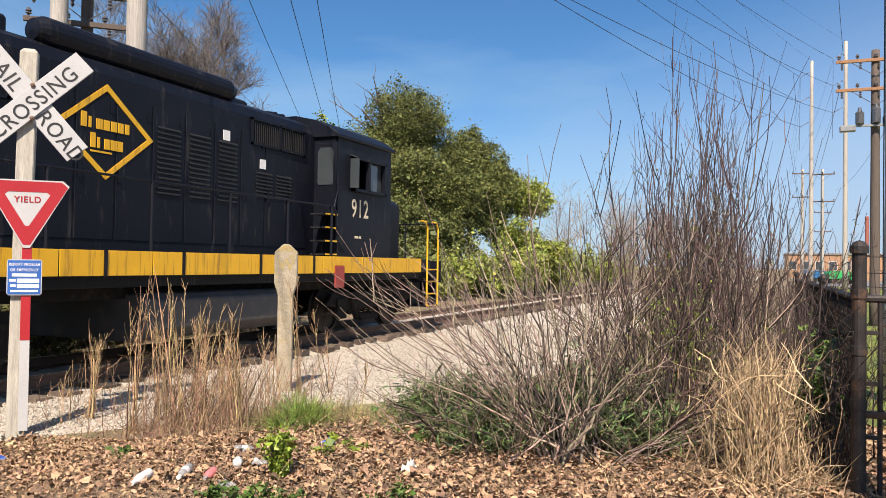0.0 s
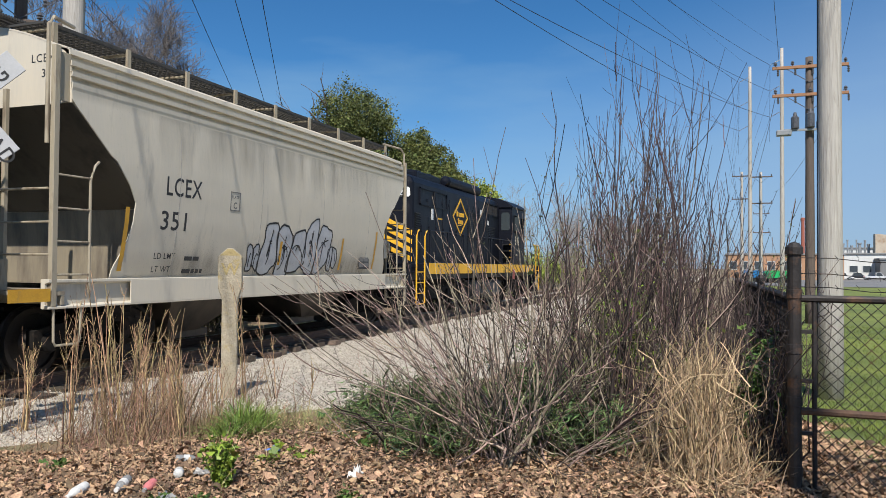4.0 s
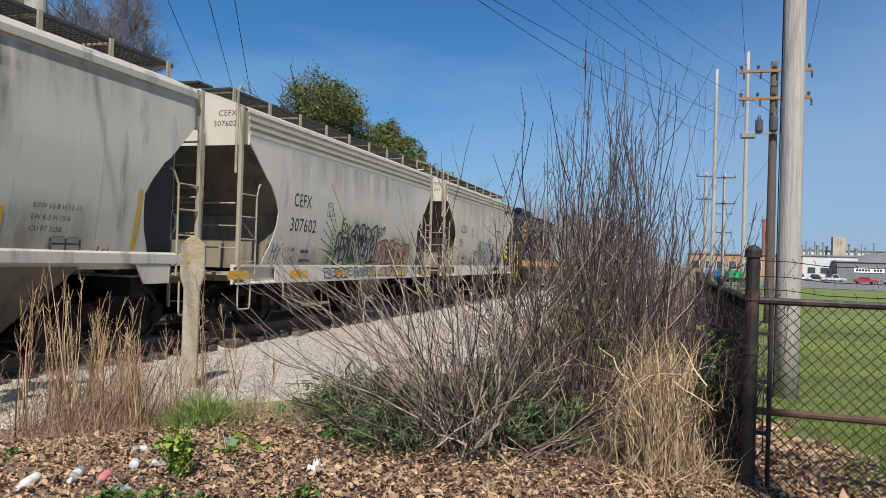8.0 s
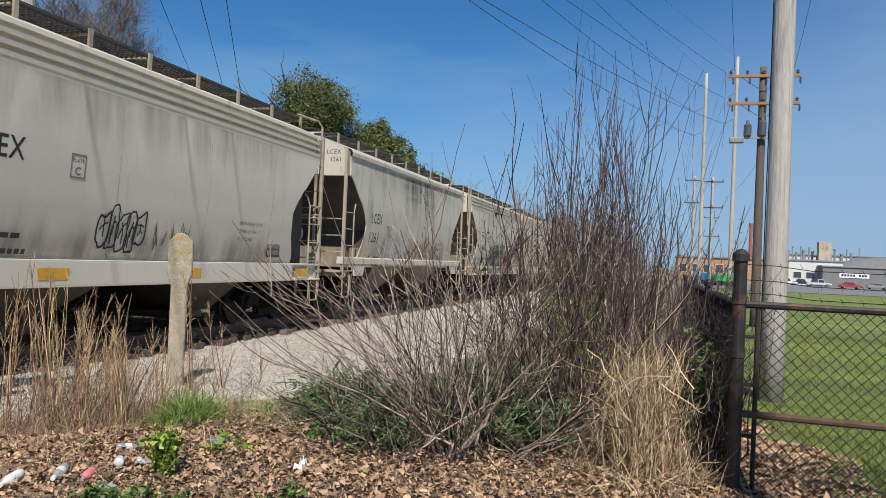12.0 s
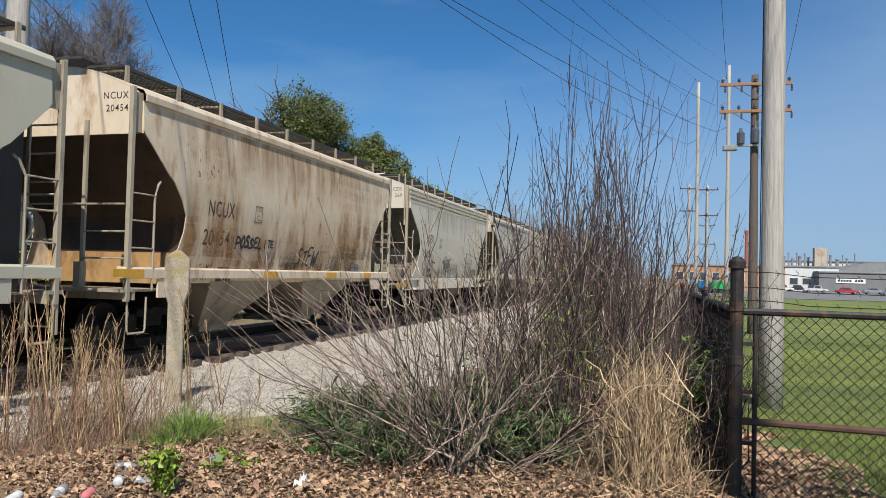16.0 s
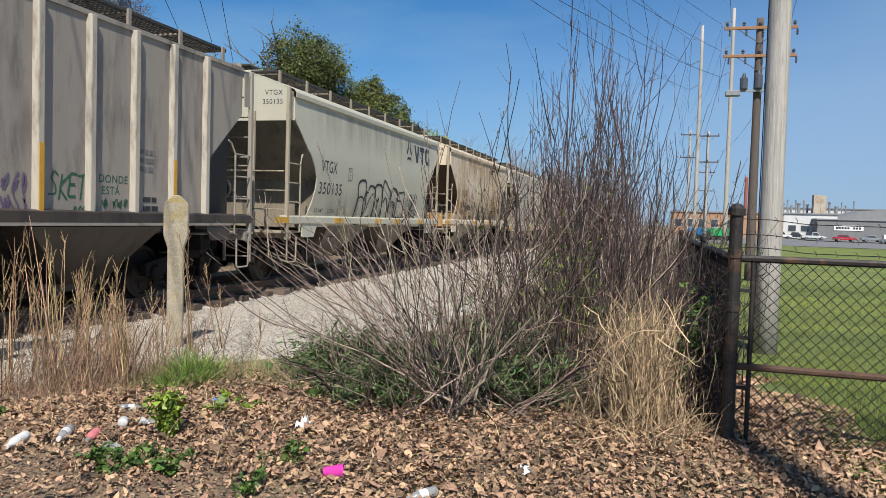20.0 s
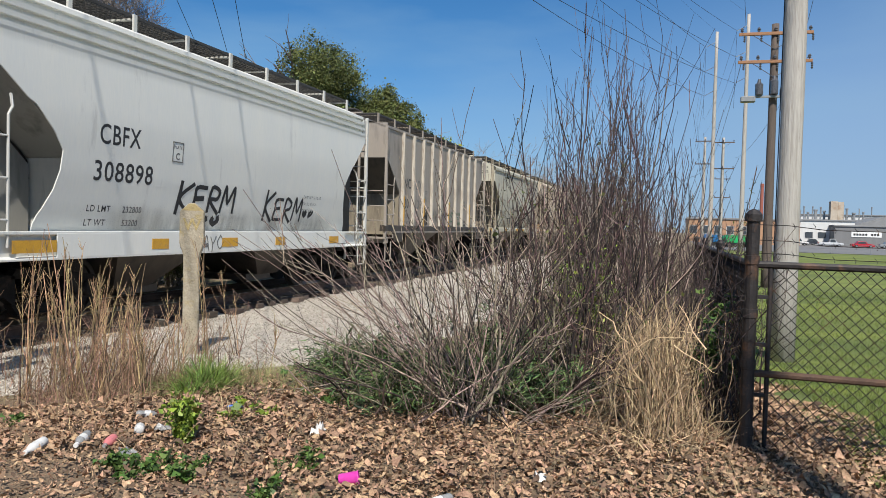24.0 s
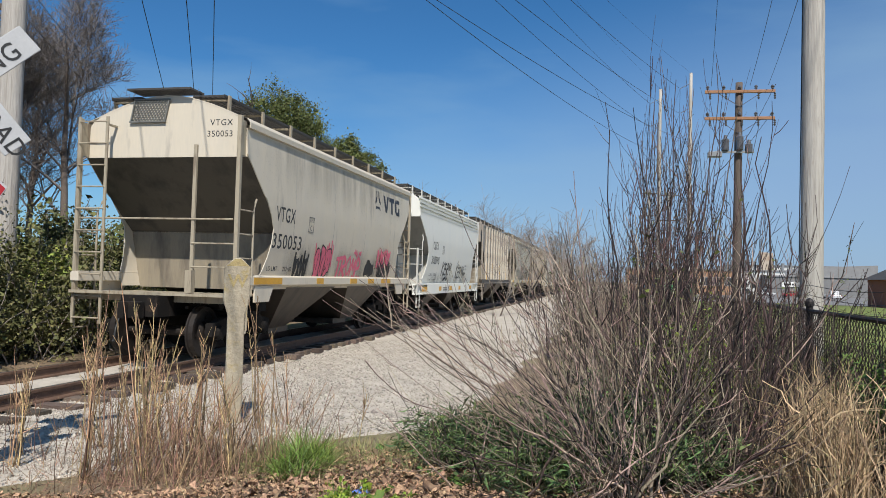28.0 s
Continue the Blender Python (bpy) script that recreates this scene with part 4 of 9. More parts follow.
def end_frame_mesh(s):
    """Platform, striker and handrails at one end."""
    def build():
        g = Geo()
        a, b = sorted((s * 5.55, s * 5.84))
        g.box(-1.592, a, 1.10, 1.592, b, 1.15)
        g.box(-1.592, min(s * 5.55, s * 5.6), 0.98, 1.592, max(s * 5.55, s * 5.6), 1.096)
        g.box(-1.48, min(s * 4.2, s * 5.6), 1.1, 1.48, max(s * 4.2, s * 5.6), 1.125)
        g.bar((-s * 0.74, s * 5.72, 1.1), (-s * 0.74, s * 5.72, 3.74), 0.06, 0.05)
        g.box(-s * 0.74 - 0.06, min(s * 5.70, s * 5.83), 1.16, -s * 0.74 + 0.06, max(s * 5.70, s * 5.83), 1.55)
        g.tube([(-1.5, s * 5.75, 2.44), (1.5, s * 5.75, 2.44)], 0.016, 6)
        for z in (1.61, 2.02):
            g.tube([(-s * 0.74, s * 5.75, z), (-s * 1.55, s * 5.75, z)], 0.014, 6)
        return g.mesh("end_frame", None)
    return cached(("endframe", s), build)


def centre_sill_mesh(s):
    def build():
        g = Geo()
        g.box(-0.35, min(s * 3.2, s * 6.1), 0.74, 0.35, max(s * 3.2, s * 6.1), 1.095)
        g.box(-1.46, min(s * 4.25, s * 4.55), 0.82, 1.46, max(s * 4.25, s * 4.55), 1.095)
        g.tube([(-0.9, s * 5.0, 0.95), (0.95, s * 5.0, 0.95)], 0.11, 10)
        g.bar((0.6, s * 5.6, 0.9), (0.4, s * 3.2, 0.7), 0.05, 0.05)
        return g.mesh("centre_sill", None)
    return cached(("csill", s), build)


def corner_post_mesh(s, side):
    def build():
        g = Geo()
        x, y = side * 1.565, s * 5.72
        g.box(x - 0.036, y - 0.042, 0.96, x + 0.036, y + 0.042, 4.24)
        g.box(min(x, x - side * 0.02), min(s * 5.48, y), 3.56, max(x, x - side * 0.02), max(s * 5.48, y), 4.18)
        return g.mesh("corner_post", None, 0.006)
    return cached(("cpost", s, side), build)


def roof_frame_mesh(s, side):
    """White pipe hoop that ends the running boards."""
    def build():
        g = Geo()
        for x in (1.5 * side,):
            g.tube([(x, s * 5.78, 3.0), (x, s * 5.78, 4.5), (x * 0.97, s * 5.66, 4.62), (x * 0.8, s * 5.1, 4.68)], 0.028, 6)
        return g.mesh("roof_hoop", None)
    return cached(("hoop", s, side), build)


def low_frame_mesh():
    """End platform of the car with low corner rails."""
    def build():
        g = Geo()
        g.box(-1.592, -6.12, 1.08, 1.592, -5.8, 1.15)
        g.box(-1.48, -5.8, 1.1, 1.48, -4.6, 1.125)
        g.bar((0.62, -6.07, 1.1), (0.62, -6.07, 2.52), 0.10, 0.06)
        return g.mesh("end_frame", None)
    return cached("lowframe", build)


def low_rail(car, paint, side):
    """Corner post with three rails round it, a bent grab iron and a hanging step."""
    x, y = side * 1.575, -6.07
    post = part("rail_post", Geo().box(x - 0.03, y - 0.03, 1.0, x + 0.03, y + 0.03, 2.5), paint, car, bevel=0.005)
    for z in (1.44, 1.95, 2.46):
        part("rail", Geo().tube([(side * 0.62, y, z), (x, y, z), (x, -5.42, z)], 0.016, 6), paint, post)
    part("grab_iron", Geo().tube([(x, -5.42, 1.1), (x, -5.42, 2.72), (x + side * 0.01, -5.37, 2.82), (x - side * 0.02, -5.37, 2.98)], 0.019, 6), paint, post)
    part("roof_grab_iron", Geo().tube([(side * 1.30, -6.0, 3.66), (side * 1.30, -6.08, 3.62), (side * 1.22, -6.09, 3.2), (side * 1.22, -5.98, 3.15)], 0.022, 6), paint, car)
    for z in (0.52, 0.74):
        part("step_bar", Geo().bar((x, -6.1, z), (x, -5.68, z), 0.03, 0.03), paint, post)
    for v in (-6.1, -5.68):
        part("step_hanger", Geo().bar((x, v, 0.5), (x, v, 1.08), 0.035, 0.02), paint, post)


def lengthen(car):
    """The railed end of this car stands farther out than the other end."""
    for ob in car.children:
        if ob.name.split(".")[0] in ("body_shell", "end_sheet", "slope_sheet", "foot_sheet", "side_sill", "running_board", "end_platform", "step_grid"):
            for piece in [ob] + list(ob.children):
                ys = [v.co.y for v in piece.data.vertices]
                if min(ys) < -3.2:
                    piece.data = piece.data.copy()
                    for v in piece.data.vertices:
                        if v.co.y < -3:
                            v.co.y -= float(np.interp(-v.co.y, [3.0, 4.3, 5.5, 5.9], [0.0, 0.25, 0.47, 0.47]))


def lever_mesh():
    def build():
        g = Geo()
        g.lathe([(0.24, 0), (0.24, 0.03), (0.2, 0.03), (0.2, 0)], pose(0, 0, 0, 90, 0, 0), 16)
        g.bar((-0.22, 0, 0), (0.22, 0, 0), 0.03, 0.02)
        g.bar((0, 0, -0.22), (0, 0, 0.22), 0.03, 0.02)
        g.box(-0.16, 0.02, -0.3, 0.16, 0.2, 0.2)
        return g.mesh("hand_brake", None)
    return cached("brake", build)


def hopper(label, paint, grooved=True, under=None, hoop=True, slope=None, foot=None, split=2.3, web=True, trim=None, railed=False):
    car = thing("hopper_car", label, "freight car", group="covered hopper cars of the train")
    part("body_shell", shell_mesh(grooved), paint, car)
    fit_out(car, paint, hoop, under, None, grooved, web, trim or M_TRIM, railed)
    car["deep"] = grooved
    for s in (-1, 1):
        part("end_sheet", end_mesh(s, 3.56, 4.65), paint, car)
        # The slope colour holds the overhang's shade; split sets its lower edge.
        part("slope_sheet", end_mesh(s, split, 3.555), slope or M_SLOPE, car, "sloping end sheet darkened for grime and shade")
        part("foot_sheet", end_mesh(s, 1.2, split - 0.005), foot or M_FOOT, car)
    return car


def end_grid(car):
    """A leaning panel of expanded metal on the end sheet, below the roof walk."""
    y, low, high = -5.525, 4.20, 4.60
    frame_part = part("step_grid", Geo().bar((-0.72, y, low), (0.0, y, low), 0.045, 0.03), M_STEP, car, "diamond mesh step panel")
    for a, b in (((-0.64, y, high), (0.08, y, high)), ((-0.70, y, low), (-0.62, y, high)), ((-0.02, y, low), (0.06, y, high))):
        part("step_bar", Geo().bar(a, b, 0.035, 0.025), M_STEP, frame_part)
    for k in range(-4, 12):
        for w in (-1, 1):
            # each wire crosses the panel and is cut off at its upright sides
            a = 0.06 * k + 0.03 if w > 0 else 0.06 * k + 0.25
            u0, u1 = max(0.0, min(1.0, -a / (0.3 * w))), max(0.0, min(1.0, (0.68 - a) / (0.3 * w)))
            u0, u1 = min(u0, u1), max(u0, u1)
            if u1 - u0 > 0.08:
                p, q = [(-0.70 + a + 0.3 * w * u + 0.08 * u, y, low + (high - low) * u) for u in (u0, u1)]
                part("step_bar", Geo().bar(p, q, 0.013, 0.012), M_STEP, frame_part)


def fit_out(car, paint, hoop=True, under=None, sill=None, deep=True, web=True, trim=None, railed=False):
    trim = trim or paint
    for s in (-1, 1):
        part("side_sill", sill_mesh(s, deep), sill or paint, car)
        part("running_board", board_mesh(s), M_GRATE, car, "dark open grating walkway")
        part("end_platform", end_board_mesh(s), M_GRATE, car)
        low = railed and s < 0
        ef = part("end_frame", low_frame_mesh() if low else end_frame_mesh(s), trim, car)
        part("centre_sill", centre_sill_mesh(s), M_RUNGEAR, car, "grimy steel centre sill and bolster")
        part("coupler", coupler_mesh(), M_RUNGEAR, ef, m=pose(0, s * 6.1, 0.86, rz=0 if s > 0 else 180))
        part("air_hose", hose_mesh(), M_BLACK, ef, m=pose(0, s * 6.05, 0.8, rz=0 if s > 0 else 180))
        add_truck(car, s * 4.4)
        for side in (-1, 1):
            if low:
                low_rail(car, trim, side)
            else:
                part("corner_post", corner_post_mesh(s, side), trim, car)
                side_ladder(car, trim, s, side)
        part("end_ladder", end_ladder_mesh(s, s), trim, car)
        if hoop:
            for side in (-1, 1):
                part("roof_hoop", roof_frame_mesh(s, side), trim, car)
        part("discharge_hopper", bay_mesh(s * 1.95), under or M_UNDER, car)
        for i in range(9):
            part("bracket", bracket_mesh(), trim, car, m=pose(0, -5.36 + 1.34 * i, 0, rz=0) if s > 0 else pose(0, 5.36 - 1.34 * i, 0, rz=180))
    part("hatch_cover", hatch_mesh(), paint, car)
    # Dark plates added to block the view through the leading end opening.
    part("end_web", Geo().prism([(4.5, 1.13), (5.45, 1.13), (5.45, 2.3), (5.3, 3.2), (4.9, 2.85), (4.5, 2.3)], "x", -0.7, -0.66), M_SLOPE, car, "dark upright plate closing the end opening")
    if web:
        part("end_web", Geo().prism([(4.12, 1.13), (5.42, 1.13), (5.42, 3.36), (4.9, 2.86), (4.45, 2.42), (4.12, 2.3)], "x", 1.22, 1.25), M_RECESS, car, "dark upright plate closing the end opening")
    part("brake_reservoir", Geo().lathe([(0.05, -0.5), (0.2, -0.46), (0.22, -0.4), (0.22, 0.4), (0.2, 0.46), (0.05, 0.5)], pose(-0.1, 5.0, 1.55, 0, 90, 0), 14), M_RUNGEAR, car, "dark brake air reservoir")
    part("brake_valve", Geo().box(0.3, 4.75, 1.13, 0.62, 5.1, 1.7), M_RUNGEAR, car, bevel=0.03)
    end_grid(car)
    part("hand_brake", lever_mesh(), paint, car, m=pose(0.9, 5.72, 2.0, rz=180))


def end_webs(car):
    """Middle of the sloping sheet, painted black for its deep shade, between two upright webs, at the railed end."""
    zs = [2.0 + 0.13 * k for k in range(12)]
    ys = [float(np.interp(z, [p[0] for p in ENDS], [p[1] for p in ENDS])) for z in zs]
    ys = [y + float(np.interp(y, [3.0, 4.3, 5.5], [0.0, 0.25, 0.47])) + 0.012 for y in ys]
    part("slope_panel", Geo().loft([[(x, -y, z) for x in (-1.0, 0.0, 0.72)] for y, z in zip(ys, zs)]), M_RECESS, car, "middle of the sloping end, blackened for deep shade")
    for x in (-1.0, 0.72):
        part("end_web", Geo().prism([(-4.3, 1.13), (-5.55, 1.13), (-5.7, 2.1), (-5.93, 3.5), (-5.1, 2.9), (-4.3, 2.2)], "x", x, x + 0.03), M_SLOPEW, car)
        part("web_flange", Geo().hexa([(x - 0.03, -5.60, 1.13), (x + 0.09, -5.60, 1.13), (x + 0.09, -5.55, 1.13), (x - 0.03, -5.55, 1.13), (x - 0.03, -5.98, 3.5), (x + 0.09, -5.98, 3.5), (x + 0.09, -5.93, 3.5), (x - 0.03, -5.93, 3.5)]), M_TRIMW, car)


def stripes(car, spans, material=M_REFLECT):
    for a, b in spans:
        part("reflector", Geo().box(1.601, a + SHIFT, 1.03 if car["deep"] else 1.325, 1.608, b + SHIFT, 1.19 if car["deep"] else 1.45), material, car)


def uprights(car, spots, surf=side_x):
    for y, z0, z1 in spots:
        g = Geo()
        zs = [z0 + (z1 - z0) * k / 4 for k in range(5)]
        g.loft([[(surf(z) + 0.009, y - 0.04 + SHIFT, z), (surf(z) + 0.009, y + 0.04 + SHIFT, z)] for z in zs])
        part("reflector", g.mesh("reflector", None), M_REFLECT, car)


def placard(car, y, z, w=0.55, h=0.36, surf=side_x):
    g = Geo()
    x = surf(z + h / 2) + 0.012
    y += SHIFT
    g.box(x - 0.004, y, z, x, y + w, z + h)
    pl = part("stencil_panel", g, M_MARK, car)
    g = Geo()
    for a in (0.04, w / 2 + 0.02):
        g.box(x, y + a, z + 0.05, x + 0.004, y + a + w / 2 - 0.06, z + h * 0.42)
        g.box(x, y + a, z + h * 0.5, x + 0.004, y + a + w / 2 - 0.06, z + h * 0.9)
    part("panel_lines", g, M_DATA, pl)


def frame_mark(car, y, z, surf=side_x):
    g = Geo()
    for a, b, c, d in ((0, 0, 0.27, 0.014), (0, 0.306, 0.27, 0.32), (0, 0, 0.014, 0.32), (0.256, 0, 0.27, 0.32)):
        g.hexa([(surf(z + q) + e, y + p + SHIFT, z + q) for e in (0.001, 0.008) for p, q in ((a, b), (c, b), (c, d), (a, d))])
    part("plate_mark", g, M_DATA, car)
    lettered("plate_word", "PLATE", y + 0.03, z + 0.21, 0.07, M_DATA, car, surf, bold=0.001)
    lettered("plate_letter", "C", y + 0.085, z + 0.04, 0.15, M_DATA, car, surf)


def marks(car, code, number, weights=(), surf=side_x, y=-3.25, ink=M_MARK, top=2.54, size=0.40, wide=(0.9, 0.9), plate=(1.62, 2.42), dims=True):
    for words, z, w, d in ((code, top, wide[0], 0.0), (number, top - 0.52, wide[1], -0.07)):
        raw = max(p[0] for p in text_data(words, size, 0.004)[0])
        lettered("car_code" if words == code else "car_number", words, y + d, z, size, ink, car, surf, width=w / raw)
    lettered("load_limit", "LD LMT", y - 0.1, top - 0.96, 0.13, ink, car, surf, bold=0.001)
    lettered("light_weight", "LT WT", y - 0.1, top - 1.16, 0.13, ink, car, surf, bold=0.001)
    if weights:
        lettered("load_limit", weights[0], y + 0.62, top - 0.96, 0.13, ink, car, surf, bold=0.001)
        lettered("light_weight", weights[1], y + 0.66, top - 1.16, 0.13, ink, car, surf, bold=0.001)
    else:
        bars("stencil_lines", y + 0.6, top - 0.98, 0.5, 0.12, ink, car, surf, 1, 1)
        bars("stencil_lines", y + 0.6, top - 1.18, 0.5, 0.12, ink, car, surf, 1, 2)
    for k, words in enumerate(() if not dims else ("EXW 10-8 H 12-10", "EW 8-5 H 15-0", "CU FT 3250")):
        lettered("dimension_line", words, 2.75, 2.02 - 0.15 * k, 0.095, ink, car, surf, bold=0.0)
    frame_mark(car, y + plate[0], plate[1], surf)
    # the same marks high on the trailing end
    v, f = text_data(code, 0.155, 0.0005)
    g = Geo()
    w = max(a for a, b in v)
    g.v, g.f = [(1.3 - w + a, -5.4985, 4.12 + b) for a, b in v], list(f)
    part("end_code", g.mesh("end_code", None), ink, car)
    v, f = text_data(number, 0.155, 0.0005)
    g = Geo()
    w = max(a for a, b in v)
    g.v, g.f = [(1.3 - w + a, -5.4985, 3.92 + b) for a, b in v], list(f)
    part("end_number", g.mesh("end_number", None), ink, car)


def logo_shapes(car, y, z, tall=1.0):
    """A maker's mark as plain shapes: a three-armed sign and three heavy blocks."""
    g = Geo()

    def flat(p):
        skin(g, [(y + a, z + b * tall) for a, b in p], side_x, 0.004)
    flat([(0.02, 0.18), (0.13, 0.26), (0.20, 0.42), (0.12, 0.44), (0.0, 0.26)])
    flat([(0.20, 0.422), (0.20, 0.62), (0.12, 0.62), (0.12, 0.442)])
    flat([(0.48, 0.18), (0.50, 0.26), (0.38, 0.44), (0.30, 0.42), (0.37, 0.26)])
    flat([(0.30, 0.422), (0.38, 0.442), (0.38, 0.62), (0.30, 0.62)])
    flat([(0.08, 0.12), (0.42, 0.12), (0.48, 0.0), (0.36, 0.05), (0.14, 0.05), (0.02, 0.0)])
    mark = part("maker_mark", g.mesh("maker_mark", None), M_LOGO, car, "dark navy maker's mark")
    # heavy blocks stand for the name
    for block in (([(0.78, 0.55), (0.93, 0.55), (1.04, 0.2), (1.15, 0.55), (1.30, 0.55), (1.12, 0.0), (0.96, 0.0)],),
                  ([(1.36, 0.40), (1.36, 0.55), (1.86, 0.55), (1.86, 0.40)], [(1.53, 0.0), (1.53, 0.398), (1.69, 0.398), (1.69, 0.0)]),
                  ([(1.94, 0.12), (1.94, 0.44), (2.04, 0.55), (2.10, 0.55), (2.10, 0.0), (2.06, 0.0)], [(2.102, 0.42), (2.102, 0.55), (2.40, 0.55), (2.40, 0.42)], [(2.102, 0.0), (2.102, 0.13), (2.42, 0.13), (2.42, 0.0)], [(2.28, 0.132), (2.28, 0.28), (2.42, 0.28), (2.42, 0.132)])):
        g = Geo()
        for p in block:
            flat(p)
        part("maker_block", g.mesh("maker_block", None), M_LOGO, mark)


def seams(car, ys, ma, surf=side_x):
    """Weld seams down the side sheets."""
    zs = [1.3 + 0.3 * k for k in range(8)]
    for y in ys:
        g = Geo()
        g.loft([[(surf(z) + 0.001, y - 0.009, z), (surf(z) + 0.005, y, z), (surf(z) + 0.001, y + 0.009, z)] for z in zs])
        part("weld_seam", g.mesh("weld_seam", None), M_SEAM, car)


def runs(car, y0, y1, top, count, longest, material, seed, surf=side_x):
    """Drips of soot or rust that hang from the eave or a seam."""
    r = random.Random(seed)
    g = Geo()
    for _ in range(count):
        y, w, l = r.uniform(y0, y1), r.uniform(0.01, 0.05), longest * r.uniform(0.15, 1) ** 1.6
        z = top - r.uniform(0, 0.08)
        k = r.uniform(-0.02, 0.02)
        skin(g, [(y, z), (y + w, z), (y + w * 0.8 + k, z - l * 0.6), (y + w * 0.5 + k, z - l), (y + w * 0.2 + k, z - l * 0.6)], surf, 0.004 + r.uniform(0, 0.002), 0.2)
    o = part("stain_run", g.mesh("stain_run", None), material, car)
    o["kind"] = "stuff"
    return o


def specks(car, y0, y1, z0, z1, count, material, seed):
    """Rust spots where the paint has flaked."""
    r = random.Random(seed)
    g = Geo()
    for _ in range(count):
        size = 0.012 + 0.05 * r.random() ** 3
        skin(g, blob(r, r.uniform(y0, y1), r.uniform(z0, z1), size, size * r.uniform(0.8, 2.2), 10, 0.5), side_x, 0.004)
    o = part("stain_run", g.mesh("stain_run", None), material, car)
    o["kind"] = "stuff"
    return o


def film_mat(name, colour, strength, fade):
    """A thin film of dirt: cloudy streaks that thin out to the edges of its patch; fade: away from the top (1) or from the foot (-1)."""
    ma = mat(name, colour, tuple(0.7 * c for c in colour), 0.85, scale=3, bump=0)
    nt = ma.node_tree
    n, link = nt.nodes, nt.links.new
    tc = n.new("ShaderNodeTexCoord")
    mp = n.new("ShaderNodeMapping")
    mp.inputs["Scale"].default_value = (1, 3.0, 0.5)
    no = n.new("ShaderNodeTexNoise")
    no.inputs["Scale"].default_value, no.inputs["Detail"].default_value, no.inputs["Roughness"].default_value = 1.1, 6, 0.62
    link(tc.outputs["Object"], mp.inputs["Vector"])
    link(mp.outputs["Vector"], no.inputs["Vector"])
    cloud = n.new("ShaderNodeMapRange")
    cloud.inputs["From Min"].default_value, cloud.inputs["From Max"].default_value = 0.36, 0.66
    link(no.outputs["Fac"], cloud.inputs["Value"])
    sep = n.new("ShaderNodeSeparateXYZ")
    link(tc.outputs["Generated"], sep.inputs[0])
    down = n.new("ShaderNodeMapRange")
    down.interpolation_type = "SMOOTHSTEP"
    down.inputs["From Min"].default_value, down.inputs["From Max"].default_value = (0.0, 0.95) if fade > 0 else (1.0, 0.1)
    link(sep.outputs["Z"], down.inputs["Value"])
    prev = None
    for lo, hi in ((0.0, 0.18), (1.0, 0.82)):
        e = n.new("ShaderNodeMapRange")
        e.interpolation_type = "SMOOTHSTEP"
        e.inputs["From Min"].default_value, e.inputs["From Max"].default_value = lo, hi
        link(sep.outputs["Y"], e.inputs["Value"])
        m = n.new("ShaderNodeMath")
        m.operation = "MULTIPLY"
        link(e.outputs["Result"], m.inputs[0])
        link(prev.outputs[0] if prev else down.outputs["Result"], m.inputs[1])
        prev = m
    m = n.new("ShaderNodeMath")
    m.operation = "MULTIPLY"
    link(prev.outputs[0], m.inputs[0])
    link(cloud.outputs["Result"], m.inputs[1])
    k = n.new("ShaderNodeMath")
    k.operation = "MULTIPLY"
    k.inputs[1].default_value = strength
    link(m.outputs[0], k.inputs[0])
    link(k.outputs[0], n["Principled BSDF"].inputs["Alpha"])
    return ma


F_SOOT = film_mat("soot_film", (0.10, 0.092, 0.085), 0.62, 1)
F_GRIME = film_mat("eave_grime_film", (0.15, 0.14, 0.125), 0.3, 1)
F_DUST = film_mat("road_dirt_film", (0.16, 0.13, 0.10), 0.42, -1)
F_RUST = film_mat("rust_film", (0.45, 0.235, 0.085), 0.75, -1)
F_GREEN = film_mat("green_spray_mist", (0.22, 0.46, 0.11), 1.0, -1)
F_SMOKE = film_mat("blue_grey_spray_mist", (0.22, 0.30, 0.32), 0.9, -1)
F_PINK = film_mat("pink_spray_mist", (0.80, 0.17, 0.26), 0.95, -1)
F_RUSTTOP = film_mat("rust_streak_film", (0.38, 0.205, 0.085), 0.55, 1)


def film(car, y0, y1, z0, z1, material, surf=side_x):
    g = Geo()
    zs = [z0 + (z1 - z0) * k / 14 for k in range(15)]
    g.loft([[(surf(z) + 0.0025, y0 + (y1 - y0) * i / 8, z) for i in range(9)] for z in zs])
    return part("dirt_film", g, material, car)


cars = []
SEAMS = (-3.4, -1.15, 1.15, 3.4)
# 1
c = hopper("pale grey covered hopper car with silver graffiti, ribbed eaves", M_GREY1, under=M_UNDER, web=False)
marks(c, "LCEX", "351", wide=(0.85, 0.6), dims=False)
graffiti(c, -0.55, 2.0, 1.3, 2.28, 5, P_SILVER, P_BLACK, 11, strokes=3, width=0.032)
graffiti(c, -0.98, -0.6, 1.4, 1.85, 2, P_SILVER, P_BLACK, 12, strokes=1, width=0.03)
graffiti(c, 2.0, 2.4, 1.4, 1.9, 2, P_SILVER, P_BLACK, 13, strokes=1, width=0.03)
uprights(c, [(4.35, 1.42, 2.32), (0.1, 1.5, 1.95), (2.62, 1.4, 2.1), (-4.0, 1.4, 2.3)])
placard(c, 3.55, 1.42)
stripes(c, [(-5.9, -5.3)])
seams(c, SEAMS, M_GREY1)
cars.append(c)
film(c, -5.0, 5.0, 2.6, 3.7, F_GRIME)
film(c, -4.4, 4.4, 1.32, 2.0, F_DUST)
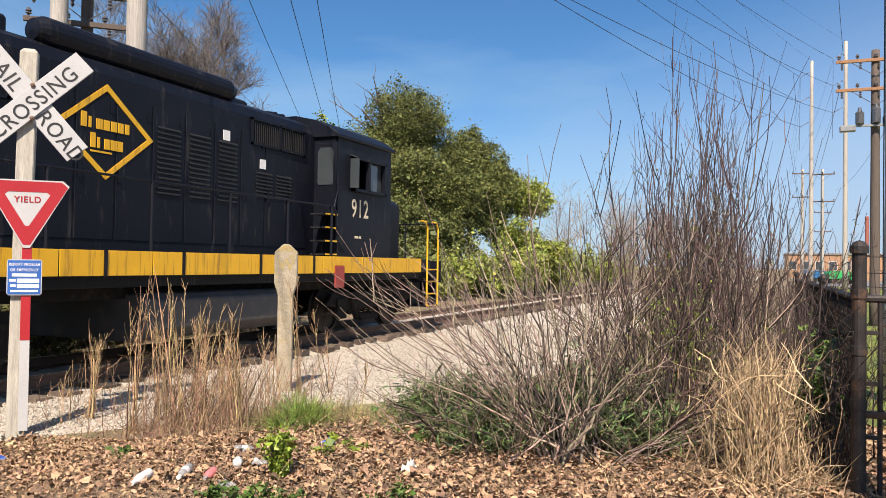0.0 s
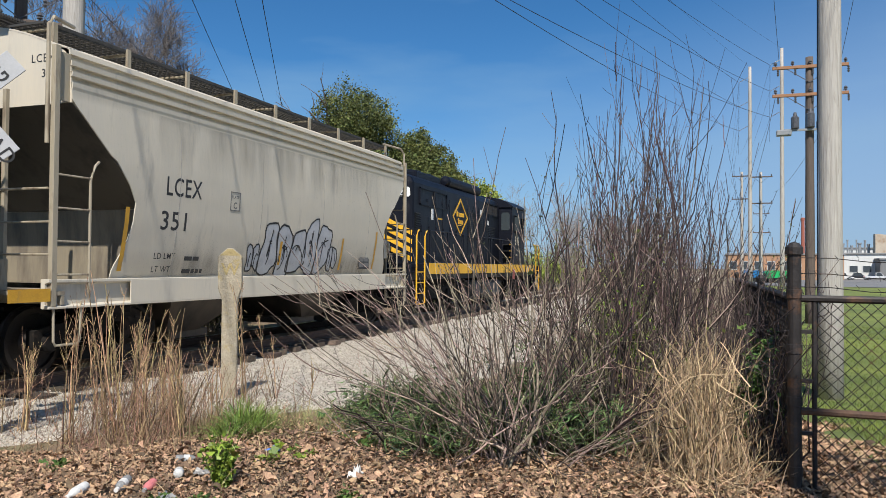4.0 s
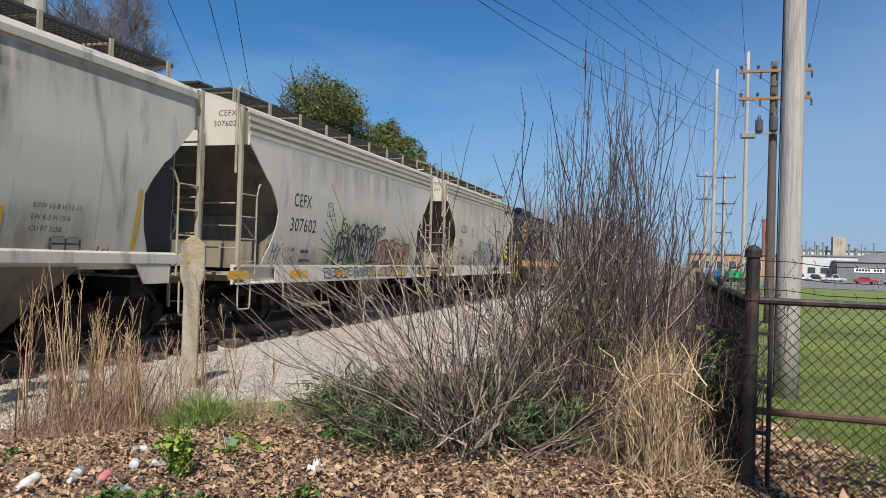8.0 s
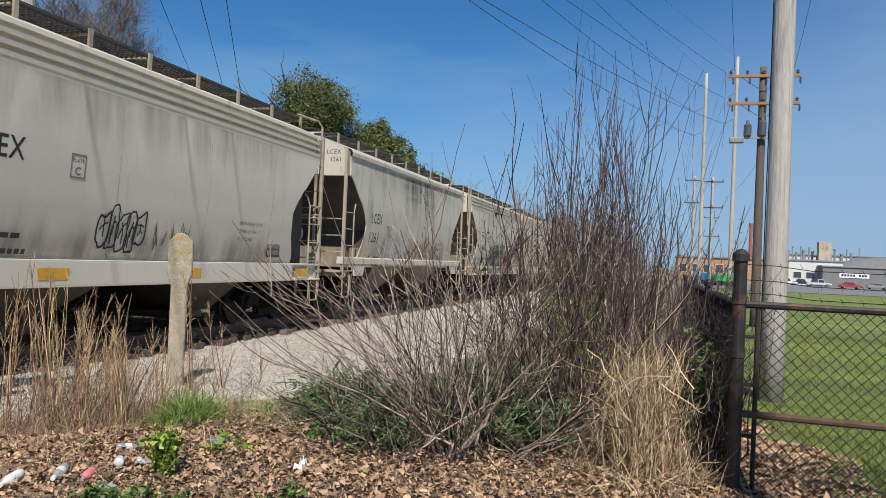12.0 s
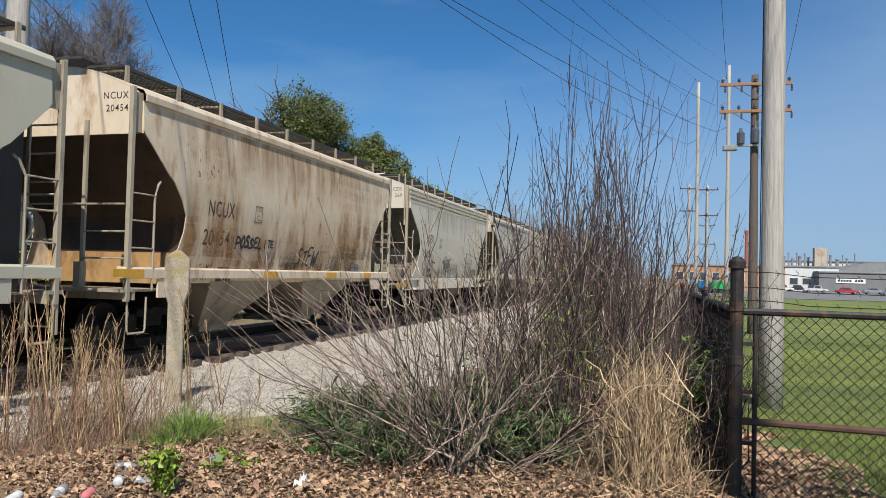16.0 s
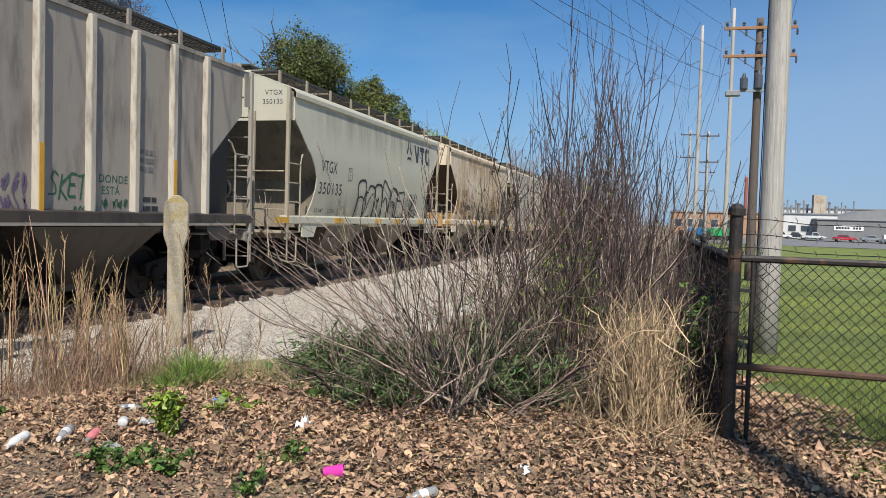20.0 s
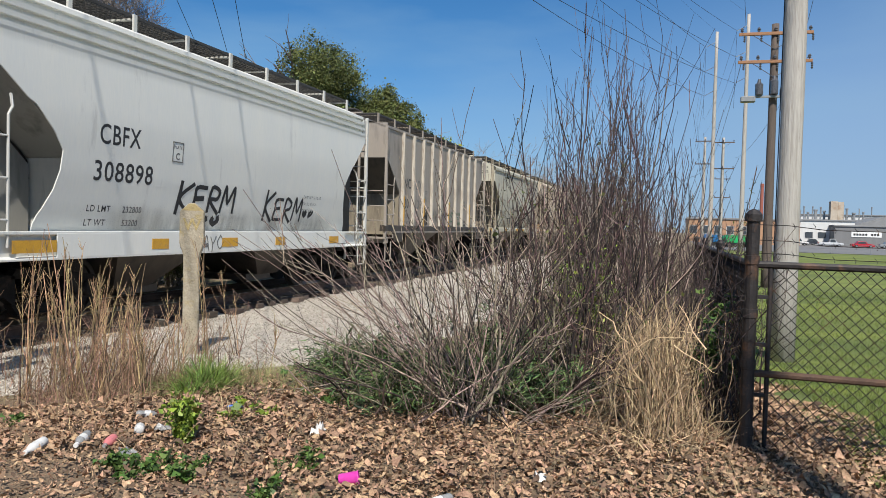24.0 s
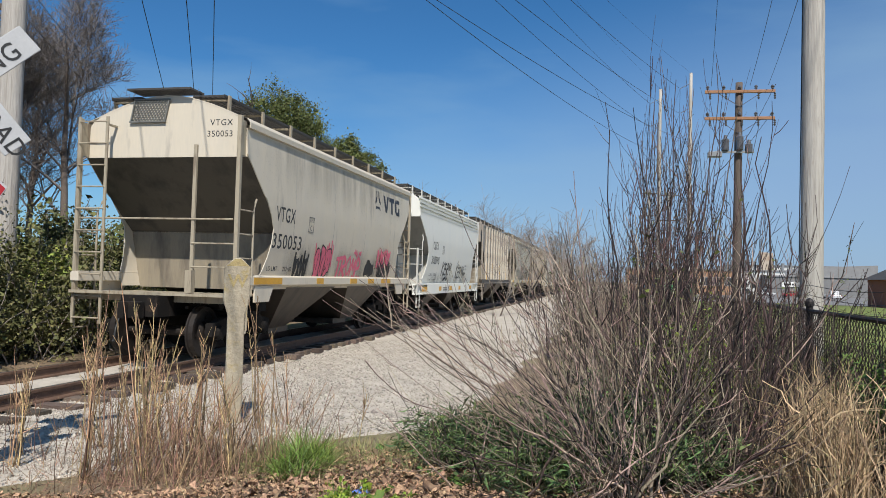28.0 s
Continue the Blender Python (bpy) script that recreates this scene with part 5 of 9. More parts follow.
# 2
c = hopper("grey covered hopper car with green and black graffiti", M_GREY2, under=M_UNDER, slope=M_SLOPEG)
marks(c, "CEFX", "307602", wide=(0.8, 1.2))
P_STEEL, P_HAZE = spray("spray_taupe", (0.33, 0.305, 0.26)), spray("spray_haze", (0.24, 0.33, 0.33))
graffiti(c, -0.95, -0.05, 1.3, 2.05, 3, P_STEEL, P_BLACK, 21, strokes=4, width=0.05)
graffiti(c, -0.1, 1.5, 1.3, 2.35, 4, P_STEEL, P_BLACK, 26, strokes=5, width=0.05)
graffiti(c, 0.0, 1.3, 1.45, 2.1, 5, None, P_BLACK, 27, strokes=2, width=0.04)
scrawl(c, 0.05, 1.35, 1.4, 2.1, 7, P_SILVER, 20, width=0.03)
graffiti(c, 1.7, 4.2, 1.3, 2.0, 6, P_ORANGE, P_MAROON, 22, strokes=2, width=0.045)
scrawl(c, 1.9, 4.1, 1.4, 1.85, 8, P_BLACK, 19, width=0.022)
for a, b, z0, z1 in ((-2.0, 1.6, 1.34, 2.75), (0.5, 4.4, 1.34, 2.4), (-1.6, 1.3, 1.34, 2.6)):
    film(c, a, b, z0, z1, F_GREEN)
film(c, -0.6, 0.75, 1.95, 2.62, F_SMOKE)
for k, (a, b, fill) in enumerate(((-1.7, -0.1, P_SILVER), (0.0, 1.4, P_HAZE), (1.7, 3.9, P_ORANGE))):
    graffiti(c, a, b, 1.0, 1.25, 5, fill, P_BLACK, 28 + k, strokes=1, width=0.025, surf=lambda z: 1.602)
tag(c, "EDK", -0.75, -0.2, 2.12, 2.4, P_BLACK, 23, 0.04, 0.1, -0.05)
tag(c, "SEXTO", 1.55, 2.1, 2.05, 2.3, P_BLACK, 24, 0.026, 0.1, 0.02)
tag(c, "HY", -3.9, -3.5, 1.42, 1.7, spray("spray_blue", (0.03, 0.13, 0.32)), 25, 0.035)
g = Geo()
for k in range(6):
    a = -0.15 - 0.14 * k
    for q in range(7):
        u0, u1 = 0.55 + 0.2 * q, 0.66 + 0.2 * q
        ribbon(g, [(-0.45 - u * math.cos(a) * 0.75, 1.45 - u * math.sin(a) * 0.85) for u in (u0, u1)], 0.03, side_x, 0.008)
part("sprayed_dashes", g.mesh("sprayed_dashes", None), P_BLACK, c)
stripes(c, [(-5.6, -4.9), (-3.3, -2.5), (-1.1, -0.5), (1.0, 1.5), (3.0, 3.7), (5.2, 5.9)])
seams(c, SEAMS, M_GREY2)
cars.append(c)
film(c, -5.0, 5.0, 2.6, 3.7, F_GRIME)
film(c, -4.4, 4.4, 1.32, 1.9, F_DUST)
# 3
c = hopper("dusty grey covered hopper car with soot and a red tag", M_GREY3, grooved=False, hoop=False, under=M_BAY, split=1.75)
marks(c, "LCEX", "1261", y=-3.51, top=2.44, wide=(0.82, 0.72), plate=(1.35, 2.1))
tag(c, "CXISK", 0.62, 1.95, 1.68, 2.0, P_MAROON, 31, 0.04, 0.1, 0.02)
scrawl(c, 0.65, 2.1, 1.5, 1.72, 6, P_MAROON, 36, width=0.035)
for y, z in ((1.12, 2.3), (1.5, 2.12)):
    graffiti(c, y - 0.05, y + 0.05, z - 0.09, z + 0.09, 1, None, P_MAROON, 37, width=0.02, strokes=1)
scrawl(c, -2.2, -0.6, 1.5, 2.15, 7, P_WHITE, 34, width=0.04)
graffiti(c, -1.9, -0.75, 1.5, 2.0, 4, None, P_WHITE, 38, width=0.035, strokes=2)
scrawl(c, -0.47, 0.14, 1.58, 1.78, 7, P_BLACK, 32, width=0.02)
scrawl(c, -0.3, 0.16, 1.5, 1.62, 2, P_BLACK, 39, width=0.02)
film(c, -1.6, 2.2, 2.3, 4.03, F_SOOT)
film(c, -5.3, 5.3, 3.2, 4.02, F_GRIME)
film(c, -4.4, 4.2, 1.45, 2.4, F_DUST)
scrawl(c, 3.9, 4.25, 1.35, 1.55, 3, P_MAROON, 33, width=0.02)
uprights(c, [(-1.43, 1.5, 2.12), (0.44, 1.45, 2.08), (2.28, 1.45, 2.0), (4.7, 1.45, 2.42), (-3.9, 1.5, 2.1)])
placard(c, 3.1, 1.4)
seams(c, SEAMS, M_GREY3)
cars.append(c)
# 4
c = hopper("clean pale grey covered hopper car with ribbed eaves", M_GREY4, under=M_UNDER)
marks(c, "LCEX", "269", wide=(0.85, 0.6))
graffiti(c, -0.95, 0.05, 1.45, 2.05, 5, None, P_BLACK, 41, width=0.03, strokes=2)
scrawl(c, 0.3, 1.3, 1.45, 1.95, 5, spray("spray_brown", (0.16, 0.10, 0.08)), 42, width=0.015)
stripes(c, [(-6.1, -5.0), (-2.1, -1.55), (1.0, 1.5), (5.0, 5.6)])
placard(c, 3.9, 1.42)
seams(c, SEAMS, M_GREY4)
cars.append(c)
film(c, -5.0, 5.0, 2.6, 3.7, F_GRIME)
film(c, -4.4, 4.4, 1.32, 2.0, F_DUST)
# 5
c = hopper("rust-stained cream covered hopper car with black tags", M_TAN5, grooved=False, hoop=False, slope=M_SLOPEB, foot=M_TANFOOT, under=M_FOOT, split=1.75)
marks(c, "NCUX", "20454", y=-3.23, top=2.43, wide=(0.87, 0.86))
tag(c, "POSSEL", -2.2, -1.2, 1.9, 2.1, P_BLACK, 51, 0.045, 0.1)
tag(c, "LTE", -1.12, -0.75, 1.94, 2.08, P_BLACK, 59, 0.03)
tag(c, "STEW", 0.4, 1.4, 1.6, 2.0, P_BLACK, 52, 0.045, 0.3)
tag(c, "PLEA", -0.1, 0.45, 1.38, 1.62, P_BLACK, 50, 0.028)
tag(c, "MY LOCE", -1.0, 0.45, 1.6, 1.82, M_DATA, 53, 0.02)
tag(c, "SKWLTX", 2.05, 3.2, 1.5, 1.85, M_DATA, 54, 0.03, 0.2)
specks(c, -4.0, -2.9, 2.9, 3.75, 55, M_RUSTRUN, 55)
specks(c, -2.6, 4.2, 1.4, 3.6, 40, M_RUSTRUN, 58)
film(c, -4.4, 4.4, 1.45, 2.9, F_RUST)
film(c, -4.7, -2.4, 1.7, 3.6, F_RUST)
film(c, -5.3, 5.3, 2.8, 4.02, F_RUSTTOP)
film(c, 1.8, 4.7, 1.8, 3.8, F_RUST)
film(c, -3.0, 4.4, 1.4, 2.1, F_DUST)
runs(c, -2.4, 4.6, 4.0, 25, 0.3, M_RUSTRUN, 56, side_x)
stripes(c, [(-5.6, -4.9), (-1.2, -0.6), (1.8, 2.4), (4.2, 4.7)])
placard(c, 3.5, 1.42)
seams(c, SEAMS, M_TAN5)
cars.append(c)
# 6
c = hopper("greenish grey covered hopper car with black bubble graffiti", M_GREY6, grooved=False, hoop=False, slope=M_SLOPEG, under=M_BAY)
marks(c, "VTGX", "350135", ("232600", "53400"), y=-3.64, wide=(0.9, 1.37))
logo_shapes(c, 2.58, 3.30)
graffiti(c, -1.3, 2.5, 1.32, 2.45, 6, None, P_BLACK, 61, width=0.06, strokes=1)
tag(c, "TNXI", 3.0, 3.9, 1.9, 2.25, P_BLACK, 62, 0.04)
tag(c, "CREW", 2.95, 3.95, 1.45, 1.8, P_BLACK, 63, 0.038)
stripes(c, [(-5.8, -5.2), (-2.8, -2.2), (0.0, 0.5), (1.6, 2.1), (3.9, 4.6)])
seams(c, SEAMS, M_GREY6)
cars.append(c)
film(c, -5.3, 5.3, 3.0, 4.02, F_GRIME)
film(c, -4.2, 4.2, 1.5, 2.3, F_DUST)
# 7: ribbed sides
c = thing("hopper_car", "grimy brown-grey covered hopper car with upright side ribs", "freight car", group="covered hopper cars of the train")
RIB_CUT = [(1.36, 4.45), (2.5, 4.45), (3.4, 5.5), (4.7, 5.5)]


def ribbed_shell():
    g = Geo()
    zs = [1.36, 2.0, 2.5, 2.8, 3.1, 3.4, 3.8, 4.26]
    ring = [(1.50, z) for z in zs] + [(1.1, 4.40), (0, 4.6), (-1.1, 4.40)] + [(-1.50, z) for z in reversed(zs)]
    ss = [-1, -0.5, 0, 0.5, 1]
    for inset in (0.0, 0.02):
        g.loft([[((abs(x) - inset) * (1 if x >= 0 else -1), s * float(np.interp(z, [p[0] for p in RIB_CUT], [p[1] for p in RIB_CUT])), z - (inset if z > 4.2 else 0)) for s in ss] for x, z in ring])
    return g.mesh("side_sheets", None)


part("body_shell", ribbed_shell(), M_BROWN7, c)
rib = Geo()
rib.prism([(0.0, -0.085), (0.085, -0.05), (0.085, 0.05), (0.0, 0.085)], "z", 1.38, 4.24)
rib_me = rib.mesh("rib", None, 0.008)
for side in (1, -1):
    for k in range(1, 11):
        y = -5.19 + 0.945 * k
        zlow = float(np.interp(abs(y), [p[1] for p in RIB_CUT], [p[0] for p in RIB_CUT]))
        part("rib", rib_me, M_RIB7, c, m=pose(side * 1.498, y, 0, rz=0 if side > 0 else 180))
g = Geo()
for side in (1, -1):
    g.box(min(side * 1.47, side * 1.53), -5.5, 4.22, max(side * 1.47, side * 1.53), 5.5, 4.29)
    g.box(min(side * 1.47, side * 1.60), -5.0, 1.27, max(side * 1.47, side * 1.60), 5.0, 1.38)
part("top_chord", g, M_BROWN7, c)
for s in (-1, 1):
    g = Geo()
    g.box(-1.48, min(s * 5.45, s * 5.49), 3.4, 1.48, max(s * 5.45, s * 5.49), 4.38)
    part("end_sheet", g, M_BROWN7, c)
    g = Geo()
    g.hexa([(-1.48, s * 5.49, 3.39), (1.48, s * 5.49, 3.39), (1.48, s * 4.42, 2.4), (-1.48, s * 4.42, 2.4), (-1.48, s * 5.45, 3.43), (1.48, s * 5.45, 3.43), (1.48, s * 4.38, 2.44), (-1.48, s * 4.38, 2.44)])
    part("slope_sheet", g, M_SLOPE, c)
    g = Geo()
    g.box(-1.48, min(s * 4.38, s * 4.41), 1.2, 1.48, max(s * 4.38, s * 4.41), 2.4)
    part("foot_sheet", g, M_FOOT, c)
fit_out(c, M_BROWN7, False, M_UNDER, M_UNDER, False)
rsurf = lambda z: 1.50
for s, y in (("NC", -3.58), ("UX", -2.52)):
    lettered("car_code", s, y, 2.62, 0.42, M_MARK if s == "NC" else M_DATA, c, rsurf)
for s, y in (("20", -3.55), ("135", -2.56)):
    lettered("car_number", s, y, 2.02, 0.40, M_MARK if s == "20" else M_DATA, c, rsurf)
lettered("load_limit", "LD LMT", -3.56, 1.72, 0.14, M_DATA, c, rsurf, bold=0.001)
lettered("light_weight", "LT WT", -3.56, 1.52, 0.14, M_DATA, c, rsurf, bold=0.001)
bars("stencil_lines", 3.0, 2.12, 0.5, 0.4, M_DATA, c, rsurf, 3, 8)
bars("stencil_panel", 3.1, 1.5, 0.36, 0.28, M_MARK, c, rsurf, 2, 5)
frame_mark(c, -1.6, 2.3, rsurf)
g = Geo()
for k in (0, 2, 5, 8):
    y = -5.19 + 0.945 * k + 0.945
    g.box(1.584, y - 0.04, 1.42, 1.592, y + 0.04, 2.35)
part("reflector", g, M_REFLECT, c)
scrawl(c, -1.65, -1.3, 1.5, 2.0, 2, P_BLACK, 71, rsurf, 0.08)
scrawl(c, -0.7, 0.0, 1.5, 2.1, 4, M_DATA, 72, rsurf, 0.03)
scrawl(c, 0.12, 0.82, 1.68, 1.95, 5, P_PURPLE, 73, rsurf, 0.028)
scrawl(c, 0.2, 0.85, 1.4, 1.66, 4, P_PURPLE, 70, rsurf, 0.028)
tag(c, "SKET", 1.18, 1.86, 1.66, 1.98, P_TEAL, 74, 0.03, 0.15, surf=rsurf)
tag(c, "AOM", 1.6, 1.9, 1.43, 1.54, P_TEAL, 77, 0.02, surf=rsurf)
for s, y, z in (("DONDE", 2.1, 1.9), ("ESTÁ", 2.16, 1.73)):
    lettered("sprayed_word", s, y, z, 0.165, P_TEAL, c, rsurf, bold=0.002)
scrawl(c, 2.12, 2.72, 1.53, 1.67, 5, P_TEAL, 76, rsurf, 0.022)
scrawl(c, -3.7, -3.0, 1.4, 1.5, 3, M_DATA, 79, rsurf, 0.02)
cars.append(c)
# 8
c = hopper("white covered hopper car with ribbed eaves and black tags", M_WHITE8, slope=M_SLOPEW, foot=M_FOOTW, under=M_UNDER, hoop=False, trim=M_TRIMW, railed=True)
lengthen(c)
end_webs(c)
marks(c, "CBFX", "308898", ("232800", "53200"), y=-3.47, wide=(0.86, 1.26))
tag(c, "KERM", -1.62, 0.1, 1.66, 2.1, P_BLACK, 81, 0.08, 0.15)
scrawl(c, -1.1, -0.3, 1.42, 1.56, 2, P_BLACK, 83, width=0.09)
tag(c, "KERM", 1.15, 2.75, 1.6, 2.1, P_BLACK, 82, 0.06, 0.12, -0.03)
scrawl(c, 2.75, 3.3, 1.6, 1.75, 2, P_BLACK, 84, width=0.06)
tag(c, "KAYO", -1.2, -0.35, 0.98, 1.24, M_DATA, 85, 0.02, surf=lambda z: 1.602)
stripes(c, [(-4.9, -4.2), (-2.3, -1.9), (-0.4, 0.1), (1.5, 1.9), (4.0, 4.5)])
bars("stencil_lines", -1.6, 1.03, 0.8, 0.16, M_DATA, c, lambda z: 1.602, 2, 5)
cars.append(c)
film(c, -4.4, 4.4, 1.32, 1.8, F_DUST)
# 9
c = hopper("warm grey covered hopper car with pink graffiti, last of the train", M_GREY9, grooved=False, hoop=False)
marks(c, "VTGX", "350053", ("232400", "53600"), y=-3.8, wide=(0.9, 1.4))
logo_shapes(c, 2.38, 3.32, 0.84)
graffiti(c, -1.6, -0.7, 1.4, 2.15, 3, P_PINK, P_BLACK, 91, width=0.03, strokes=1)
scrawl(c, -1.7, -0.6, 1.5, 2.3, 6, P_PINK, 96, width=0.05)
tag(c, "TROMP", -0.25, 1.55, 1.52, 1.93, P_PINK, 92, 0.085, 0.08)
scrawl(c, 0.9, 1.55, 2.0, 2.16, 4, P_PINK, 97, width=0.045)
scrawl(c, 1.0, 1.6, 1.38, 1.52, 4, P_PINK, 98, width=0.05)
film(c, 2.3, 3.75, 1.72, 2.4, F_PINK)
film(c, 2.35, 3.4, 1.85, 2.42, F_PINK)
scrawl(c, 2.85, 4.1, 1.78, 2.25, 5, P_PINK, 99, width=0.1)
graffiti(c, 3.05, 4.2, 1.47, 1.92, 5, None, P_BLACK, 93, width=0.045, strokes=2)
scrawl(c, 3.05, 4.2, 1.45, 1.9, 6, P_BLACK, 90, width=0.045)
scrawl(c, -2.7, -1.9, 1.25, 2.0, 4, P_BLACK, 94, width=0.07)
graffiti(c, 1.95, 2.62, 1.5, 1.92, 2, P_BLACK, P_BLACK, 95, width=0.03, strokes=1)
stripes(c, [(-4.6, -3.4), (-1.6, -1.2), (0.6, 1.1), (2.0, 2.5), (3.2, 4.1)])
film(c, -5.3, 5.3, 2.8, 4.02, F_GRIME)
film(c, -4.2, 4.2, 1.5, 2.4, F_DUST)
g = Geo()
g.box(1.603, -5.7, 1.33, 1.612, -5.42, 1.45)
part("reflector", g, M_REDREFL, c, "red tail reflector")
seams(c, SEAMS, M_GREY9)
cars.append(c)

# ---- road-switcher locomotive ----
loco = thing("locomotive", "black diesel road-switcher locomotive with yellow sill and chevrons", "locomotive")
HOOD = 0.88


def lpart(name, g, material=M_LBLACK, label="", bevel=0.0, parent=None):
    return part(name, g, material, parent or loco, label, bevel=bevel)


g = Geo()
g.box(-1.50, -7.1, 1.28, 1.50, 7.5, 1.58)
g.box(-1.2, -8.2, 1.1, 1.2, 8.3, 1.5)
lpart("underframe", g, bevel=0.01)
# yellow sill in plates
for side in (1, -1):
    y = -6.75
    for k, l in enumerate((0.5, 3.0, 1.5, 2.4, 1.9, 1.5, 2.9)):
        g = Geo()
        g.box(min(side * 1.50, side * 1.515), y, 1.27, max(side * 1.50, side * 1.515), y + l - 0.02, 1.595)
        lpart("sill_plate", g, M_LYELLOW, "rust-streaked yellow sill plate" if k == 0 else "", 0.003)
        y += l
    for yy in (-2.6, -1.2, 0.6, 2.2):
        lpart("sill_rib", Geo().box(side * 1.5 - 0.03, yy, 1.25, side * 1.5 + 0.03, yy + 0.05, 1.6))
# long hood with rounded shoulders
HP = [(HOOD, 1.58), (HOOD, 4.02), (0.80, 4.18), (0.62, 4.28), (0, 4.32)]
ring = HP + [(-x, z) for x, z in reversed(HP[:-1])]
g = Geo()
# the trailing end is a blunt wedge
g.loft([[(x, 3.15, z) for x, z in ring], [(x, -6.42, z) for x, z in ring], [(x * 0.96, -6.50, z) for x, z in ring], [(x * 0.1, -7.10, z - (0.04 if z > 4 else 0)) for x, z in ring]])
n = len(ring)
g.f.append(tuple(range(3 * n, 4 * n)))
lpart("long_hood", g)
# hood doors, latches and louvres
r = random.Random(4)
ydoor = -6.1
for side in (1, -1):
    ydoor = -5.95
    for k in range(13):
        w = 0.68
        g = Geo()
        x = side * HOOD
        tall = (1.75, 3.75) if k not in (0, 1, 12) else (1.75, 3.05)
        g.box(min(x, x + side * 0.012), ydoor + 0.02, tall[0], max(x, x + side * 0.012), ydoor + w - 0.02, tall[1])
        d = lpart("hood_door", g, bevel=0.004)
        g = Geo()
        g.box(min(x + side * 0.012, x + side * 0.04), ydoor + 0.06, 2.55, max(x + side * 0.012, x + side * 0.04), ydoor + 0.1, 2.75)
        lpart("latch", g, parent=d)
        g = Geo()
        g.box(min(x + side * 0.012, x + side * 0.03), ydoor + w - 0.1, 3.5, max(x + side * 0.012, x + side * 0.03), ydoor + w - 0.06, 3.6)
        lpart("hinge", g, parent=d)
        if k in (7, 8, 9):
            g = Geo()
            for i in range(14):
                z = 2.5 + 0.075 * i
                g.prism([(x, z), (x + side * 0.035, z - 0.03), (x + side * 0.035, z - 0.015), (x, z + 0.02)], "y", ydoor + 0.1, ydoor + w - 0.1)
            lpart("louvre", g, M_LGRILLE, parent=d)
        if k in (10, 11):
            g = Geo()
            for i in range(7):
                z = 2.68 + 0.065 * i
                g.prism([(x, z), (x + side * 0.035, z - 0.03), (x + side * 0.035, z - 0.015), (x, z + 0.02)], "y", ydoor + 0.5 - 0.08 * (k - 9), ydoor + 0.98 - 0.08 * (k - 9))
            lpart("louvre", g, M_LGRILLE, parent=d)
        ydoor += w
    # radiator intake and screened intake near the cab
    for (ya, yb, za, zb) in ((-6.0, -3.5, 3.38, 3.92), (1.12, 2.78, 3.54, 4.02)):
        g = Geo()
        x = side * (HOOD + 0.02)
        for a, b, c2, d2 in ((ya, za, yb, za + 0.04), (ya, zb - 0.04, yb, zb), (ya, za, ya + 0.04, zb), (yb - 0.04, za, yb, zb), ((ya + yb) / 2, za, (ya + yb) / 2 + 0.04, zb)):
            g.box(min(x - side * 0.02, x + side * 0.02), a, b, max(x - side * 0.02, x + side * 0.02), c2, d2)
        fr = lpart("intake_frame", g)
        g = Geo()
        n = int((yb - ya) / 0.06)
        for i in range(n):
            yy = ya + 0.04 + (yb - ya - 0.08) * i / n
            g.box(min(x - side * 0.01, x + side * 0.01), yy, za + 0.04, max(x - side * 0.01, x + side * 0.01), yy + 0.012, zb - 0.04)
        if ya > 0:
            lpart("intake_screen", g, M_LGRILLE, parent=fr)
    g = Geo()
    x = side * HOOD
    for i in range(8):
        z = 2.62 + 0.07 * i
        g.prism([(x, z), (x + side * 0.045, z - 0.03), (x + side * 0.045, z - 0.015), (x, z + 0.02)], "y", -6.35, -5.98)
    lpart("louvre", g, M_LGRILLE)
# roof: reservoir tube, exhaust stacks, fans, blister
g = Geo()
g.lathe([(0.02, -3.0), (0.14, -2.98), (0.2, -2.85), (0.2, 0.75), (0.14, 0.9), (0.02, 0.92)], pose(0.6, 0, 4.42, -90, 0, 0), 16)
lpart("air_reservoir", g, label="long black roof-mounted air reservoir")
g = Geo()
g.box(-0.6, -2.2, 4.2, 0.45, 1.6, 4.42)
lpart("roof_blister", g, bevel=0.05)
g = Geo()
g.box(-0.58, -5.5, 4.2, 0.58, -3.3, 4.50)
lpart("radiator_housing", g, bevel=0.04)
for y in (-4.95, -3.85):
    g = Geo()
    g.lathe([(0.48, 4.48), (0.48, 4.545), (0.44, 4.56), (0.1, 4.56)], pose(0, y, 0), 20)
    lpart("roof_fan", g)
for y in (-0.9, 0.5):
    g = Geo()
    g.box(-0.3, y - 0.18, 4.2, 0.1, y + 0.18, 4.62)
    lpart("exhaust_stack", g, M_LGRILLE, bevel=0.02)
g = Geo()
for y in (2.35, 2.6):
    g.lathe([(0.02, 0), (0.05, 0.02), (0.08, 0.3), (0.09, 0.32)], pose(0.25, y, 4.36, -90, 0, 0), 10)
g.box(0.2, 2.4, 4.2, 0.3, 2.7, 4.36)
lpart("air_horn", g)
